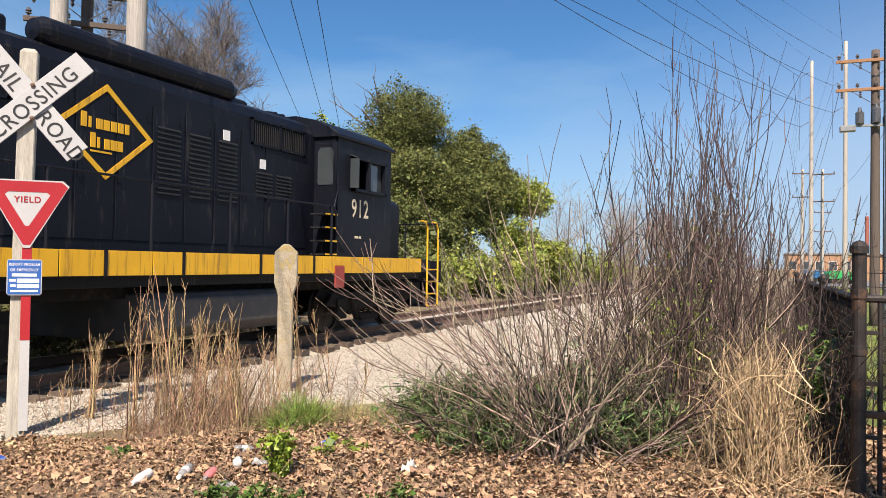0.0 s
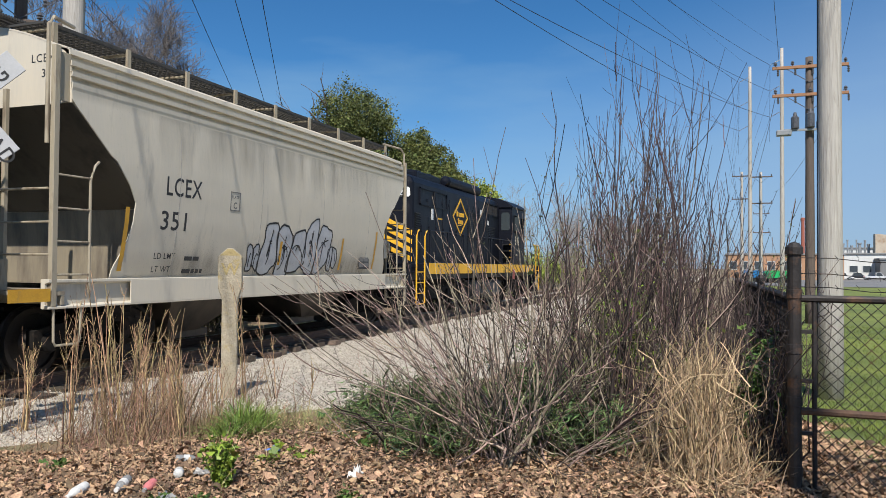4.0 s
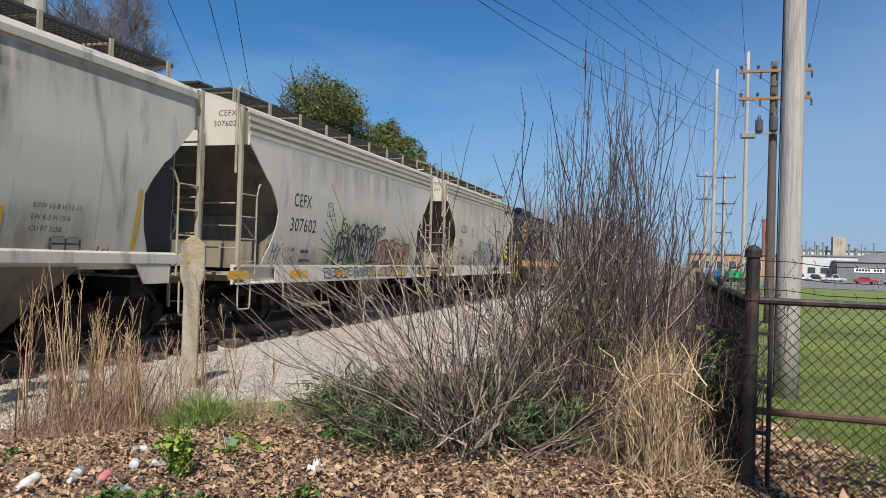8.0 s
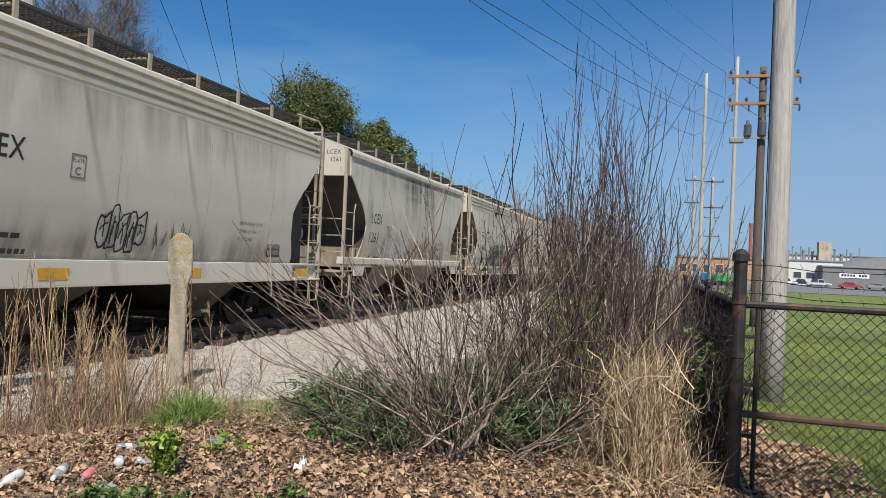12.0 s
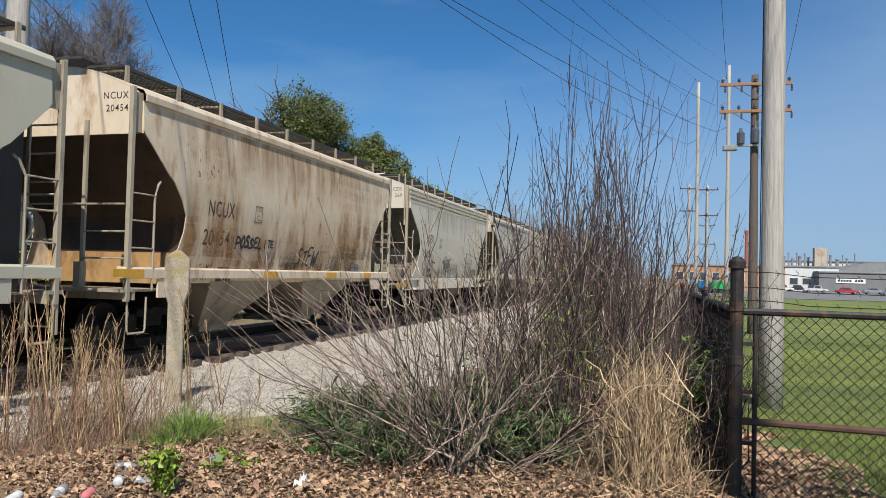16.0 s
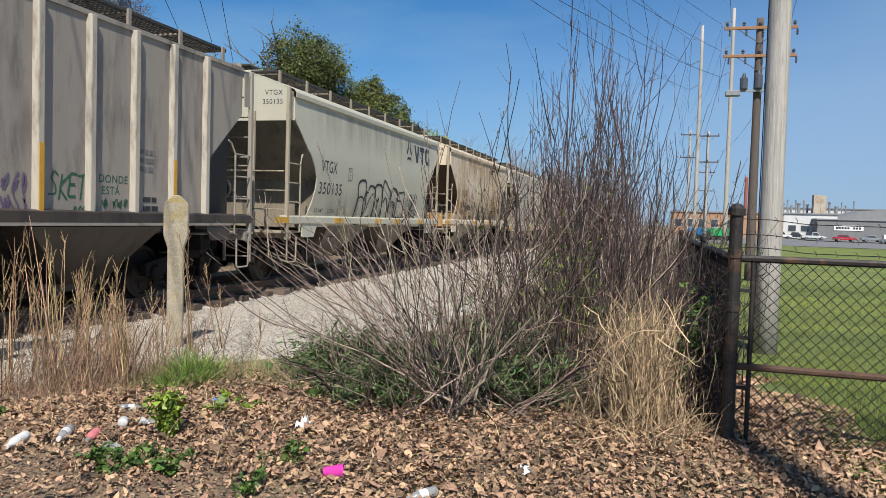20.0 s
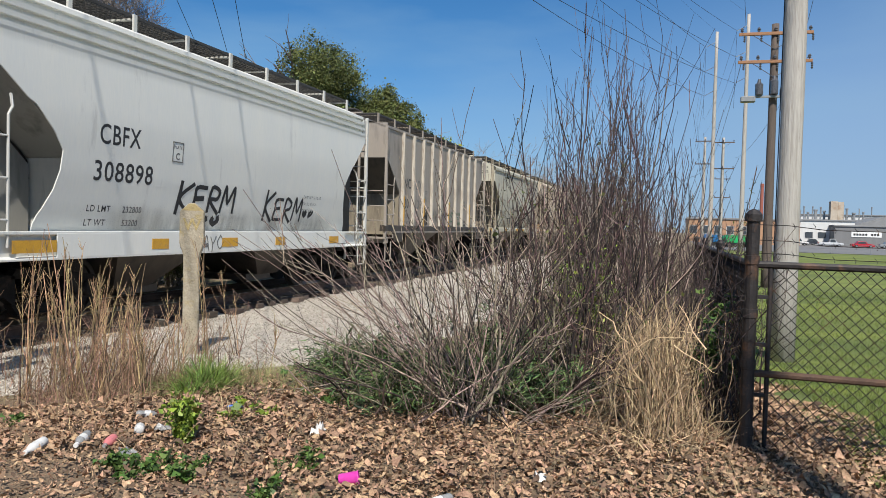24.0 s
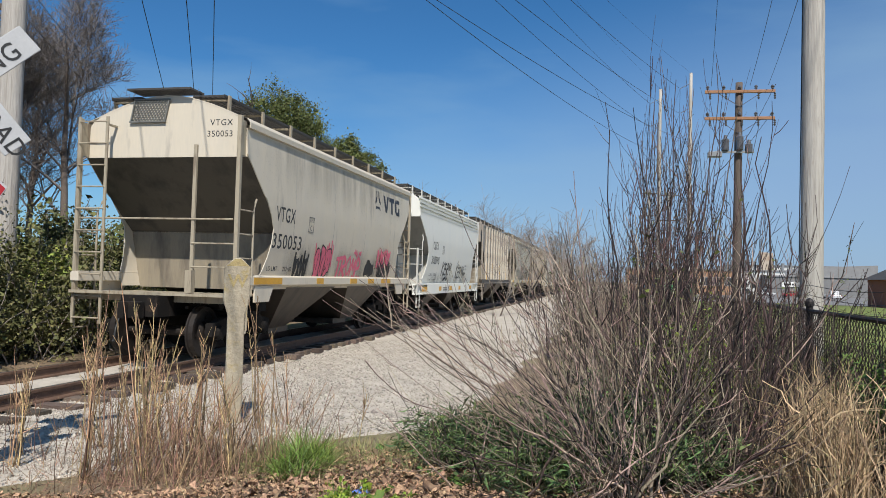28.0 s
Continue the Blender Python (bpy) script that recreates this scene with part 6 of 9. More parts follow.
# cab: arched roof, side window with rain gutter, rear door
CABX = 1.42
g = Geo()
roof = [(CABX + 0.06, 3.96), (CABX + 0.06, 4.02), (1.25, 4.18), (0.95, 4.32), (0.45, 4.43), (-0.45, 4.43), (-0.95, 4.32), (-1.25, 4.18), (-CABX - 0.06, 4.02), (-CABX - 0.06, 3.96)]
g.prism(roof, "y", 3.1, 5.55)
lpart("cab_roof", g, bevel=0.015)
g = Geo()
for side in (1, -1):
    x0, x1 = sorted((side * (CABX - 0.05), side * CABX))
    g.box(x0, 3.18, 1.55, x1, 5.45, 2.98)
    g.box(x0, 3.18, 3.62, x1, 5.45, 3.99)
    g.box(x0, 3.18, 2.98, x1, 3.70, 3.62)
    g.box(x0, 5.05, 2.98, x1, 5.45, 3.62)
for y0, y1 in ((3.16, 3.2), (5.43, 5.47)):
    g.box(-CABX + 0.052, y0, 1.55, CABX - 0.052, y1, 3.0)
    g.prism([(CABX - 0.052, 3.6), (CABX - 0.052, 4.0), (0.9, 4.28), (-0.9, 4.28), (-CABX + 0.052, 4.0), (-CABX + 0.052, 3.6)], "y", y0, y1)
    for a in (-1.36, -0.93, 0.86, 1.3):
        g.box(a, y0, 2.98, a + 0.07, y1, 3.62)
    g.box(-0.86, y0, 2.98, 0.86, y1, 3.62)
lpart("cab", g)
for side in (1, -1):
    x = side * (CABX + 0.0)
    g = Geo()
    for a, b, c2, d2 in ((3.68, 2.94, 5.07, 3.0), (3.68, 3.6, 5.07, 3.66), (3.68, 2.94, 3.74, 3.66), (5.01, 2.94, 5.07, 3.66), (4.3, 2.98, 4.36, 3.62)):
        g.box(min(x, x + side * 0.09), a, b, max(x, x + side * 0.09), c2, d2)
    w = lpart("cab_window", g)
    g = Geo()
    g.box(min(x - side * 0.02, x - side * 0.01), 4.36, 3.0, max(x - side * 0.02, x - side * 0.01), 5.01, 3.6)
    part("pane", g, M_GLASS, w)
    g = Geo()
    g.bar((x, 3.66, 3.68), (x + side * 0.16, 3.66, 3.62), 0.02, 0.02)
    g.box(min(x, x + side * 0.2), 3.66, 3.0, max(x, x + side * 0.2), 3.675, 3.6)
    part("wind_wing", g, M_GLASS, w)
# cab rear door with oval window, black frame and interior wall
g = Geo()
g.box(0.92, 3.14, 1.62, 1.40, 3.165, 3.85)
dr = lpart("cab_door", g, bevel=0.01)
g = Geo()
g.prism([(1.0, 3.02), (1.32, 3.02), (1.34, 3.07), (1.34, 3.68), (1.28, 3.76), (1.04, 3.76), (0.98, 3.68), (0.98, 3.07)], "y", 3.125, 3.142)
part("pane", g, M_GLASS, dr)
# nose
g = Geo()
NP = [(0.86, 1.55), (0.86, 2.95), (0.7, 3.08), (-0.7, 3.08), (-0.86, 2.95), (-0.86, 1.55)]
g.loft([[(x, 5.45, z) for x, z in NP], [(x, 7.0, z - (0.08 if z > 2 else 0)) for x, z in NP], [(x * 0.86, 7.22, z - (0.16 if z > 2 else 0)) for x, z in NP]], True)
g.f.append(tuple(range(len(g.v) - 6, len(g.v))))
lpart("short_hood", g)
# handrails and stanchions
for side in (1, -1):
    x = side * 1.46
    g = Geo()
    g.tube([(x, -6.6, 2.55), (x, -5, 2.57), (x, 0, 2.57), (x, 2.9, 2.57)], 0.019, 6)
    lpart("hand_rail", g)
    for y in (-6.6, -5.0, -3.4, -1.75, -0.1, 1.45, 2.9):
        g = Geo()
        g.tube([(x, y, 1.35), (x, y, 2.57)], 0.026, 6)
        g.box(x - 0.04, y - 0.05, 1.3, x + 0.04, y + 0.05, 1.46)
        lpart("stanchion", g)
    g = Geo()
    g.tube([(x, 3.0, 2.57), (side * 1.46, 3.1, 2.9), (side * 1.44, 3.14, 3.2)], 0.019, 6)
    g.tube([(x, 3.05, 2.5), (x, 3.15, 1.9), (x, 3.4, 1.7)], 0.019, 6)
    lpart("grab_rail", g)
# end steps with yellow rails at both ends
for s in (-1, 1):
    for side in (1, -1):
        g = Geo()
        for k in range(4):
            z = 0.42 + 0.3 * k
            g.box(min(side * 1.05, side * 1.52), s * 7.55 - 0.28, z, max(side * 1.05, side * 1.52), s * 7.55 + 0.28, z + 0.03)
        g.box(min(side * 1.02, side * 1.05), s * 7.55 - 0.3, 0.4, max(side * 1.02, side * 1.05), s * 7.55 + 0.3, 1.55)
        st = lpart("steps", g)
        g = Geo()
        for k in range(4):
            z = 0.42 + 0.3 * k
            g.box(min(side * 1.522, side * 1.53), s * 7.55 - 0.28, z, max(side * 1.522, side * 1.53), s * 7.55 + 0.28, z + 0.03)
        part("step_edge", g, M_LYELLOW, st)
        for yy in (7.22, 7.86):
            g = Geo()
            g.tube([(side * 1.54, s * yy, 0.45), (side * 1.54, s * yy, 2.35), (side * 1.54, s * (yy - 0.12), 2.5), (side * 1.5, s * (yy - 0.3), 2.52)], 0.022, 6)
            lpart("step_rail", g, M_LYELLOW, "bright yellow step handrail")
    g = Geo()
    g.box(-1.5, s * 8.16 - 0.02, 1.0, 1.5, s * 8.16 + 0.02, 1.55)
    g.box(-1.3, s * 8.3 - 0.03, 0.35, 1.3, s * 8.3 + 0.03, 1.0)
    lpart("pilot", g, bevel=0.01)
    part("coupler", coupler_mesh(), M_RUNGEAR, loco, m=pose(0, s * 8.35, 0.86, rz=0 if s > 0 else 180))
    g = Geo()
    g.tube([(-1.45, s * 8.1, 1.55), (-1.45, s * 8.1, 2.5), (1.45, s * 8.1, 2.5), (1.45, s * 8.1, 1.55)], 0.02, 6)
    for x in (-0.5, 0.5):
        g.tube([(x, s * 8.1, 1.5), (x, s * 8.1, 2.5)], 0.02, 6)
    lpart("end_rail", g)
# trailing end of the long hood: headlights, number boards, chevrons on the two slanted faces
def wedge(u, z, side, lift=0.0):
    """A point on the slanted end face: u runs from the middle to the corner."""
    x, y = 0.088 + (0.845 - 0.088) * u, -7.10 + 0.60 * u
    return (side * (x + 0.62 * lift), y - 0.78 * lift, z)


g = Geo()
for z in (4.0, 3.76):
    g.lathe([(0.12, 0), (0.13, 0.05), (0.1, 0.06)], pose(0.0, -7.10, z, 90, 0, 0), 14)
hl = lpart("headlight_housing", g)
for z in (4.0, 3.76):
    g = Geo()
    g.lathe([(0.10, 0.0), (0.09, 0.02), (0.03, 0.03)], pose(0.0, -7.16, z, 90, 0, 0), 12)
    part("headlight", g, M_LAMP, hl, "round clear headlight")
for side in (1, -1):
    u0, u1, z0, z1, c = 0.15, 0.92, 3.57, 3.86, 0.045
    outline = [(u0 + c, z0), (u1 - c, z0), (u1, z0 + c), (u1, z1 - c), (u1 - c, z1), (u0 + c, z1), (u0, z1 - c), (u0, z0 + c)]
    g = Geo()
    g.v = [wedge(u, z, side, d) for d in (0.004, 0.035) for u, z in outline]
    g.f = [tuple(range(8, 16)), tuple(reversed(range(8)))] + [(k, (k + 1) % 8, 8 + (k + 1) % 8, 8 + k) for k in range(8)]
    nb = lpart("number_board", g, M_INKWHITE, "white number board")
    v, f = text_data("912", 0.24, 0.004, 1.1)
    g = Geo()
    g.v, g.f = [wedge(0.33 + (a if side > 0 else 0.42 - a), 3.635 + b, side, 0.038) for a, b in v], list(f)
    part("number", g.mesh("number", None), M_BLACK, nb)
for k in range(4):
    z = 2.88 - 0.265 * k
    for side in (1, -1):
        g = Geo()
        g.v = [wedge(u, z + h - 0.46 * u, side, d) for d in (0.003, 0.012) for u, h in ((0.0, 0.0), (1.0, 0.0), (1.0, 0.15), (0.0, 0.15))]
        g.f = [(4, 5, 6, 7), (3, 2, 1, 0), (0, 1, 5, 4), (1, 2, 6, 5), (2, 3, 7, 6), (3, 0, 4, 7)]
        lpart("chevron", g, M_LYELLOW)
# railroad herald: yellow diamond outline with bars for its lettering
cy, cz, hw, hh, bw = -2.04, 3.23, 0.86, 0.66, 0.075
g = Geo()
x = HOOD + 0.022
P = [(cy - hw, cz), (cy, cz + hh), (cy + hw, cz), (cy, cz - hh)]
Q = [(cy - hw + bw * 1.6, cz), (cy, cz + hh - bw * 1.25), (cy + hw - bw * 1.6, cz), (cy, cz - hh + bw * 1.25)]
for i in range(4):
    j = (i + 1) % 4
    g.hexa([(x + d, *q) for d in (-0.012, 0.0) for q in (P[i], P[j], Q[j], Q[i])])
dm = lpart("herald", g, M_LYELLOW, "yellow diamond herald")
g = Geo()
for i, (w, tall) in enumerate(((0.09, 0.2), (0.04, 0.15), (0.1, 0.14), (0.1, 0.14), (0.1, 0.14), (0.1, 0.14), (0.07, 0.14))):
    y = cy - 0.42 + 0.125 * i
    g.box(x - 0.012, y, cz + 0.02, x, y + w, cz + 0.02 + tall)
for i, (w, tall) in enumerate(((0.08, 0.2), (0.04, 0.15), (0.1, 0.14), (0.1, 0.14), (0.09, 0.14))):
    y = cy - 0.26 + 0.115 * i
    g.box(x - 0.012, y, cz - 0.24, x, y + w, cz - 0.24 + tall)
g.box(x - 0.012, cy - 0.26, cz - 0.30, x, cy + 0.1, cz - 0.275)
part("herald_lettering", g, M_LYELLOW, dm)
lettered("road_number", "912", 4.2, 2.42, 0.53, M_CREAM, loco, lambda z: CABX, 0.006, 0.006, 0.85)
bars("stencil_lines", 4.35, 1.98, 0.35, 0.09, M_CREAM, loco, lambda z: CABX, 1, 3)
g = Geo()
g.box(HOOD + 0.012, -4.35, 3.02, HOOD + 0.02, -3.95, 3.07)
lpart("notice", g, M_LYELLOW, "small yellow warning strip")
for y, z in ((0.38, 3.50), (1.38, 3.14), (-4.98, 2.98), (-4.98, 3.16)):
    g = Geo()
    g.box(HOOD + 0.012, y, z, HOOD + 0.02, y + 0.17, z + 0.17)
    nt = lpart("notice", g, M_INKWHITE, "small white notice plate")
g = Geo()
g.prism([(2.95, 0.98), (3.3, 0.98), (3.3, 1.42), (2.95, 1.42)], "x", 1.515, 1.54)
ff = lpart("fuel_filler", g, mat("filler_red", (0.35, 0.05, 0.04), (0.25, 0.035, 0.03), 0.5), "faded red fuel filler plate", 0.02)
# side steps below the cab with yellow edges
for side in (1, -1):
    g = Geo()
    for k in range(4):
        g.box(min(side * 1.1, side * 1.44), 2.72, 1.62 + 0.26 * k, max(side * 1.1, side * 1.44), 3.14, 1.65 + 0.26 * k)
    cs = lpart("cab_steps", g, M_LGRILLE)
    g = Geo()
    for k in range(4):
        g.box(min(side * 1.442, side * 1.452), 2.72, 1.62 + 0.26 * k, max(side * 1.442, side * 1.452), 3.14, 1.65 + 0.26 * k)
    part("step_edge", g, M_LYELLOW, cs)
# fuel tank, air tanks, trucks
g = Geo()
g.prism([(-1.2, 1.0), (-1.3, 0.9), (-1.3, 0.5), (-1.0, 0.32), (1.0, 0.32), (1.3, 0.5), (1.3, 0.9), (1.2, 1.0)], "y", -1.7, 1.9)
lpart("fuel_tank", g, M_TANK, bevel=0.02)
g = Geo()
g.box(-0.95, -6.9, 0.93, 0.95, 6.9, 1.34)
lpart("underframe", g, M_RUNGEAR)
for y in (-5.2, 5.2):
    add_truck(loco, y, 0.508, 2.74)
    for side in (1, -1):
        g = Geo()
        g.prism([(y - 1.9, 0.62), (y - 1.7, 0.85), (y + 1.7, 0.85), (y + 1.9, 0.62), (y + 1.2, 0.5), (y - 1.2, 0.5)], "x", side * 1.08 - 0.06, side * 1.08 + 0.06)
        for dy in (-1.37, 1.37):
            g.box(side * 1.12 - 0.06, y + dy - 0.18, 0.32, side * 1.12 + 0.06, y + dy + 0.18, 0.72)
            g.tube([(side * 1.16, y + dy * 0.55, 0.3), (side * 1.16, y + dy * 0.75, 0.75)], 0.06, 8)
        lpart("truck_frame", g, M_RUNGEAR)

# ---- many-piece geometry, in arrays ----
def raw_mesh(name, verts, faces, smooth=False):
    """A mesh from arrays: verts n x 3, faces n x 3 or n x 4."""
    me = bpy.data.meshes.new(name)
    k, n = faces.shape[1], len(faces)
    me.vertices.add(len(verts))
    me.vertices.foreach_set("co", np.ascontiguousarray(verts, dtype=np.float32).ravel())
    me.loops.add(n * k)
    me.loops.foreach_set("vertex_index", np.ascontiguousarray(faces, dtype=np.int32).ravel())
    me.polygons.add(n)
    me.polygons.foreach_set("loop_start", np.arange(0, n * k, k, dtype=np.int32))
    if smooth:
        me.polygons.foreach_set("use_smooth", np.ones(n, dtype=bool))
    me.update(calc_edges=True)
    return me


def tubes(polys, radii, sides=3):
    """Tapered tubes along many polylines of one length: polys n x m x 3, radii n x m."""
    n, m, _ = polys.shape
    d = np.gradient(polys, axis=1)
    d /= np.linalg.norm(d, axis=2, keepdims=True) + 1e-9
    ref = np.tile(np.array([0.31, 0.17, 0.05]), (n, m, 1)) + 0.0
    a = np.cross(d, ref)
    a /= np.linalg.norm(a, axis=2, keepdims=True) + 1e-9
    b = np.cross(d, a)
    w = np.arange(sides) * 2 * np.pi / sides
    ring = polys[:, :, None, :] + radii[:, :, None, None] * (a[:, :, None, :] * np.cos(w)[None, None, :, None] + b[:, :, None, :] * np.sin(w)[None, None, :, None])
    verts = ring.reshape(-1, 3)
    idx = np.arange(n * m * sides).reshape(n, m, sides)
    nxt = np.roll(idx, -1, axis=2)
    faces = np.stack([idx[:, :-1], nxt[:, :-1], nxt[:, 1:], idx[:, 1:]], axis=-1).reshape(-1, 4)
    return verts, faces


def merge(list_of):
    vs, fs, o = [], [], 0
    for v, f in list_of:
        vs.append(v)
        fs.append(f + o)
        o += len(v)
    return np.concatenate(vs), np.concatenate(fs)


def leaves(centres, size, r, flat=0.0, aspect=0.6, size_var=0.4, curl=0.2):
    """Small bent leaves as kites of two triangles each, turned at random; flat draws them level."""
    n = len(centres)
    u = r.normal(size=(n, 3))
    u[:, 2] *= 1 - flat
    u /= np.linalg.norm(u, axis=1, keepdims=True)
    w = r.normal(size=(n, 3))
    w[:, 2] *= 1 - flat
    w -= u * (w * u).sum(1, keepdims=True)
    w /= np.linalg.norm(w, axis=1, keepdims=True) + 1e-9
    nn = np.cross(u, w)
    s = size * np.exp(r.normal(size=(n, 1)) * size_var)
    p = np.stack([centres - u * s * 0.5, centres + w * s * aspect * 0.5 + nn * s * curl, centres + u * s * 0.5, centres - w * s * aspect * 0.5 + nn * s * curl], axis=1)
    return p.reshape(-1, 3), np.arange(n * 4).reshape(n, 4)


def dead_leaves(centres, size, r):
    """Fallen leaves: six-sided, folded along the rib and curled, lying nearly flat."""
    n = len(centres)
    a = r.uniform(0, 2 * np.pi, n)
    up = np.stack([r.normal(size=n) * 0.4, r.normal(size=n) * 0.4, np.ones(n)], 1)
    up /= np.linalg.norm(up, axis=1, keepdims=True)
    u = np.stack([np.cos(a), np.sin(a), np.zeros(n)], 1)
    u -= up * (u * up).sum(1, keepdims=True)
    u /= np.linalg.norm(u, axis=1, keepdims=True)
    w = np.cross(up, u)
    s = size * np.exp(r.normal(size=(n, 1)) * 0.38)
    wide, fold, curl, nod = r.uniform(0.13, 0.36, (n, 1)), r.normal(size=(n, 1)) * 0.2, r.normal(size=(n, 1)) * 0.3, r.normal(size=(n, 1)) * 0.2
    pts = []
    for k, (du, dw, df, dc) in enumerate(((-0.52, 0, 0, 0.5), (-0.36, 0.62, 0.8, 0.1), (-0.02, 1.0, 1, -0.1), (0.34, 0.7, 0.8, 0.3), (0.55, 0, 0, 1.1), (0.34, -0.7, 0.8, 0.3), (-0.02, -1.0, 1, -0.1), (-0.36, -0.62, 0.8, 0.1))):
        jit = r.normal(size=(n, 1)) * 0.05
        pts.append(centres + s * (u * (du + jit) + w * (dw * wide + jit * (dw != 0)) + up * (df * fold + dc * curl + nod * dw * 0.4)))
    v = np.stack(pts, axis=1).reshape(-1, 3)
    i = np.arange(n)[:, None] * 8
    return v, np.concatenate([i + np.array([q]) for q in ((0, 1, 2, 7), (2, 3, 6, 7), (3, 4, 5, 6))], axis=1).reshape(-1, 4)


def blades(base, height, width, lean, r, seg=4):
    """Arching grass blades: base n x 3, height n, lean n x 2; flat strips of a few joints."""
    n = len(base)
    t = np.linspace(0, 1, seg + 1)
    c = np.zeros((n, seg + 1, 3))
    c[:, :, 2] = base[:, 2:3] + height[:, None] * (t[None] - 0.28 * (np.linalg.norm(lean, axis=1) / (height + 1e-6))[:, None] * t[None] ** 2.2)
    c[:, :, :2] = base[:, None, :2] + lean[:, None, :] * (t ** 1.8)[None, :, None]
    ang = r.uniform(0, 2 * np.pi, n)
    side = np.stack([np.cos(ang), np.sin(ang), np.zeros(n)], 1)
    wd = (width[:, None] * (1 - 0.85 * t ** 1.5)[None])[:, :, None] * side[:, None, :] / 2
    v = np.stack([c - wd, c + wd], axis=2).reshape(-1, 3)
    idx = np.arange(n * (seg + 1) * 2).reshape(n, seg + 1, 2)
    f = np.stack([idx[:, :-1, 0], idx[:, :-1, 1], idx[:, 1:, 1], idx[:, 1:, 0]], axis=-1).reshape(-1, 4)
    return v, f


# ---- crossing sign ----
def facing(x, y, z, turn):
    """Pose of a thing whose face looks along its -y, turned to the left."""
    return pose(x, y, z, 0, 0, turn)


SIGN = facing(-6.52, 5.0, -0.105, 44) @ Matrix.Scale(1.08, 4)
sign = thing("crossing_sign", "white railroad crossbuck above a red yield sign on weathered post", "road sign", SIGN)
g = Geo()
pr = [(-0.07, -0.06), (0.07, -0.06), (0.07, 0.06), (-0.07, 0.06)]
g.loft([[(x + 0.012 * z, y, z) for x, y in pr] for z in (-0.25, 0.6, 1.6, 2.6, 3.40)] + [[(0.6 * x + 0.041, 0.6 * y, 3.43) for x, y in pr]], True)
g.f.append(tuple(range(len(g.v) - 4, len(g.v))))
part("post", g, M_POSTWOOD, sign, "weathered white-painted timber post", bevel=0.008)


def blade(angle, y, words, name):
    m = pose(0.085, y, 2.95) @ Matrix.Rotation(radians(-angle), 4, "Y")
    g = Geo()
    g.obox(m, 1.13, 0.012, 0.215)
    b = part("blade", g, M_SIGNWHITE, sign, "white reflective blade", bevel=0.004)
    for s, off in words:
        v, f = text_data(s, 0.185, 0.001, 0.92)
        w = max(a for a, _ in v)
        g = Geo()
        g.v, g.f = [tuple(m @ Vector((off + a - w / 2, -0.0085, q - 0.072))) for a, q in v], list(f)
        part("lettering", g.mesh("lettering", None), M_BLACK, b)
    return b


blade(44, -0.105, [("CROSSING", 0.0)], "crossing")
blade(-50, -0.085, [("RAIL", -0.34), ("ROAD", 0.36)], "railroad")
for dz in (-0.16, 0.16):
    g = Geo()
    g.lathe([(0.02, 0), (0.02, 0.012), (0.008, 0.018)], pose(0.085, -0.112, 2.95 + dz * 0.9, 90, 0, 0), 8)
    part("bolt", g, M_RAIL, sign)


def tri(w, top, tip, cut):
    h = top - tip
    return [(-w + cut, top), (w - cut, top), (w - cut * 0.15, top - cut * 0.75), (cut * 0.45, tip + cut * 0.35), (-cut * 0.45, tip + cut * 0.35), (-w + cut * 0.15, top - cut * 0.75)]


g = Geo()
g.prism([(x + 0.065, z) for x, z in tri(0.335, 2.27, 1.66, 0.06)], "y", -0.098, -0.092)
ys = part("yield_sign", g, M_SIGNWHITE, sign, "red and white triangular yield sign")
g = Geo()
outer, inner = tri(0.323, 2.258, 1.685, 0.06), tri(0.18, 2.165, 1.86, 0.03)
for i in range(6):
    j = (i + 1) % 6
    g.hexa([(x + 0.065, y, z) for y in (-0.1005, -0.0985) for x, z in (outer[i], outer[j], inner[j], inner[i])])
part("red_border", g, M_SIGNRED, ys)
v, f = text_data("YIELD", 0.075, 0.001)
w = max(a for a, _ in v)
g = Geo()
g.v, g.f = [(0.065 + a - w / 2, -0.1025, 2.075 + b) for a, b in v], list(f)
part("lettering", g.mesh("lettering", None), M_SIGNRED, ys)
g = Geo()
g.box(0.03, -0.088, 0.88, 0.105, -0.075, 1.75)
part("reflector_strip", g, M_SIGNRED, sign, "red reflective strip")
g = Geo()
g.box(0.03, -0.088, 0.10, 0.105, -0.075, 0.878)
part("reflector_strip", g, M_SIGNWHITE, sign, "white reflective strip")
g = Geo()
g.prism([(-0.065, 1.27), (0.175, 1.27), (0.19, 1.285), (0.19, 1.565), (0.175, 1.58), (-0.065, 1.58), (-0.08, 1.565), (-0.08, 1.285)], "y", -0.098, -0.092)
bs = part("emergency_sign", g, M_SIGNWHITE, sign, "blue emergency notice with white lettering")
g = Geo()
g.box(-0.072, -0.1005, 1.278, 0.182, -0.0985, 1.572)
part("blue_field", g, M_SIGNBLUE, bs)
for s, z, size in (("REPORT PROBLEM", 1.525, 0.034), ("OR EMERGENCY", 1.478, 0.034)):
    v, f = text_data(s, size, 0.0004, 0.8)
    w = max(a for a, _ in v)
    g = Geo()
    g.v, g.f = [(0.055 + a - w / 2, -0.1025, z + b) for a, b in v], list(f)
    part("lettering", g.mesh("lettering", None), M_INKWHITE, bs)
g = Geo()
for a, b, z, h in ((-0.04, 0.15, 1.432, 0.026), (-0.06, -0.01, 1.388, 0.022), (0.0, 0.17, 1.378, 0.036), (-0.05, -0.01, 1.342, 0.022), (0.0, 0.17, 1.333, 0.034), (-0.05, 0.16, 1.298, 0.018)):
    g.box(a, -0.1027, z, b, -0.1007, z + h)
part("lettering_bars", g, M_INKWHITE, bs)

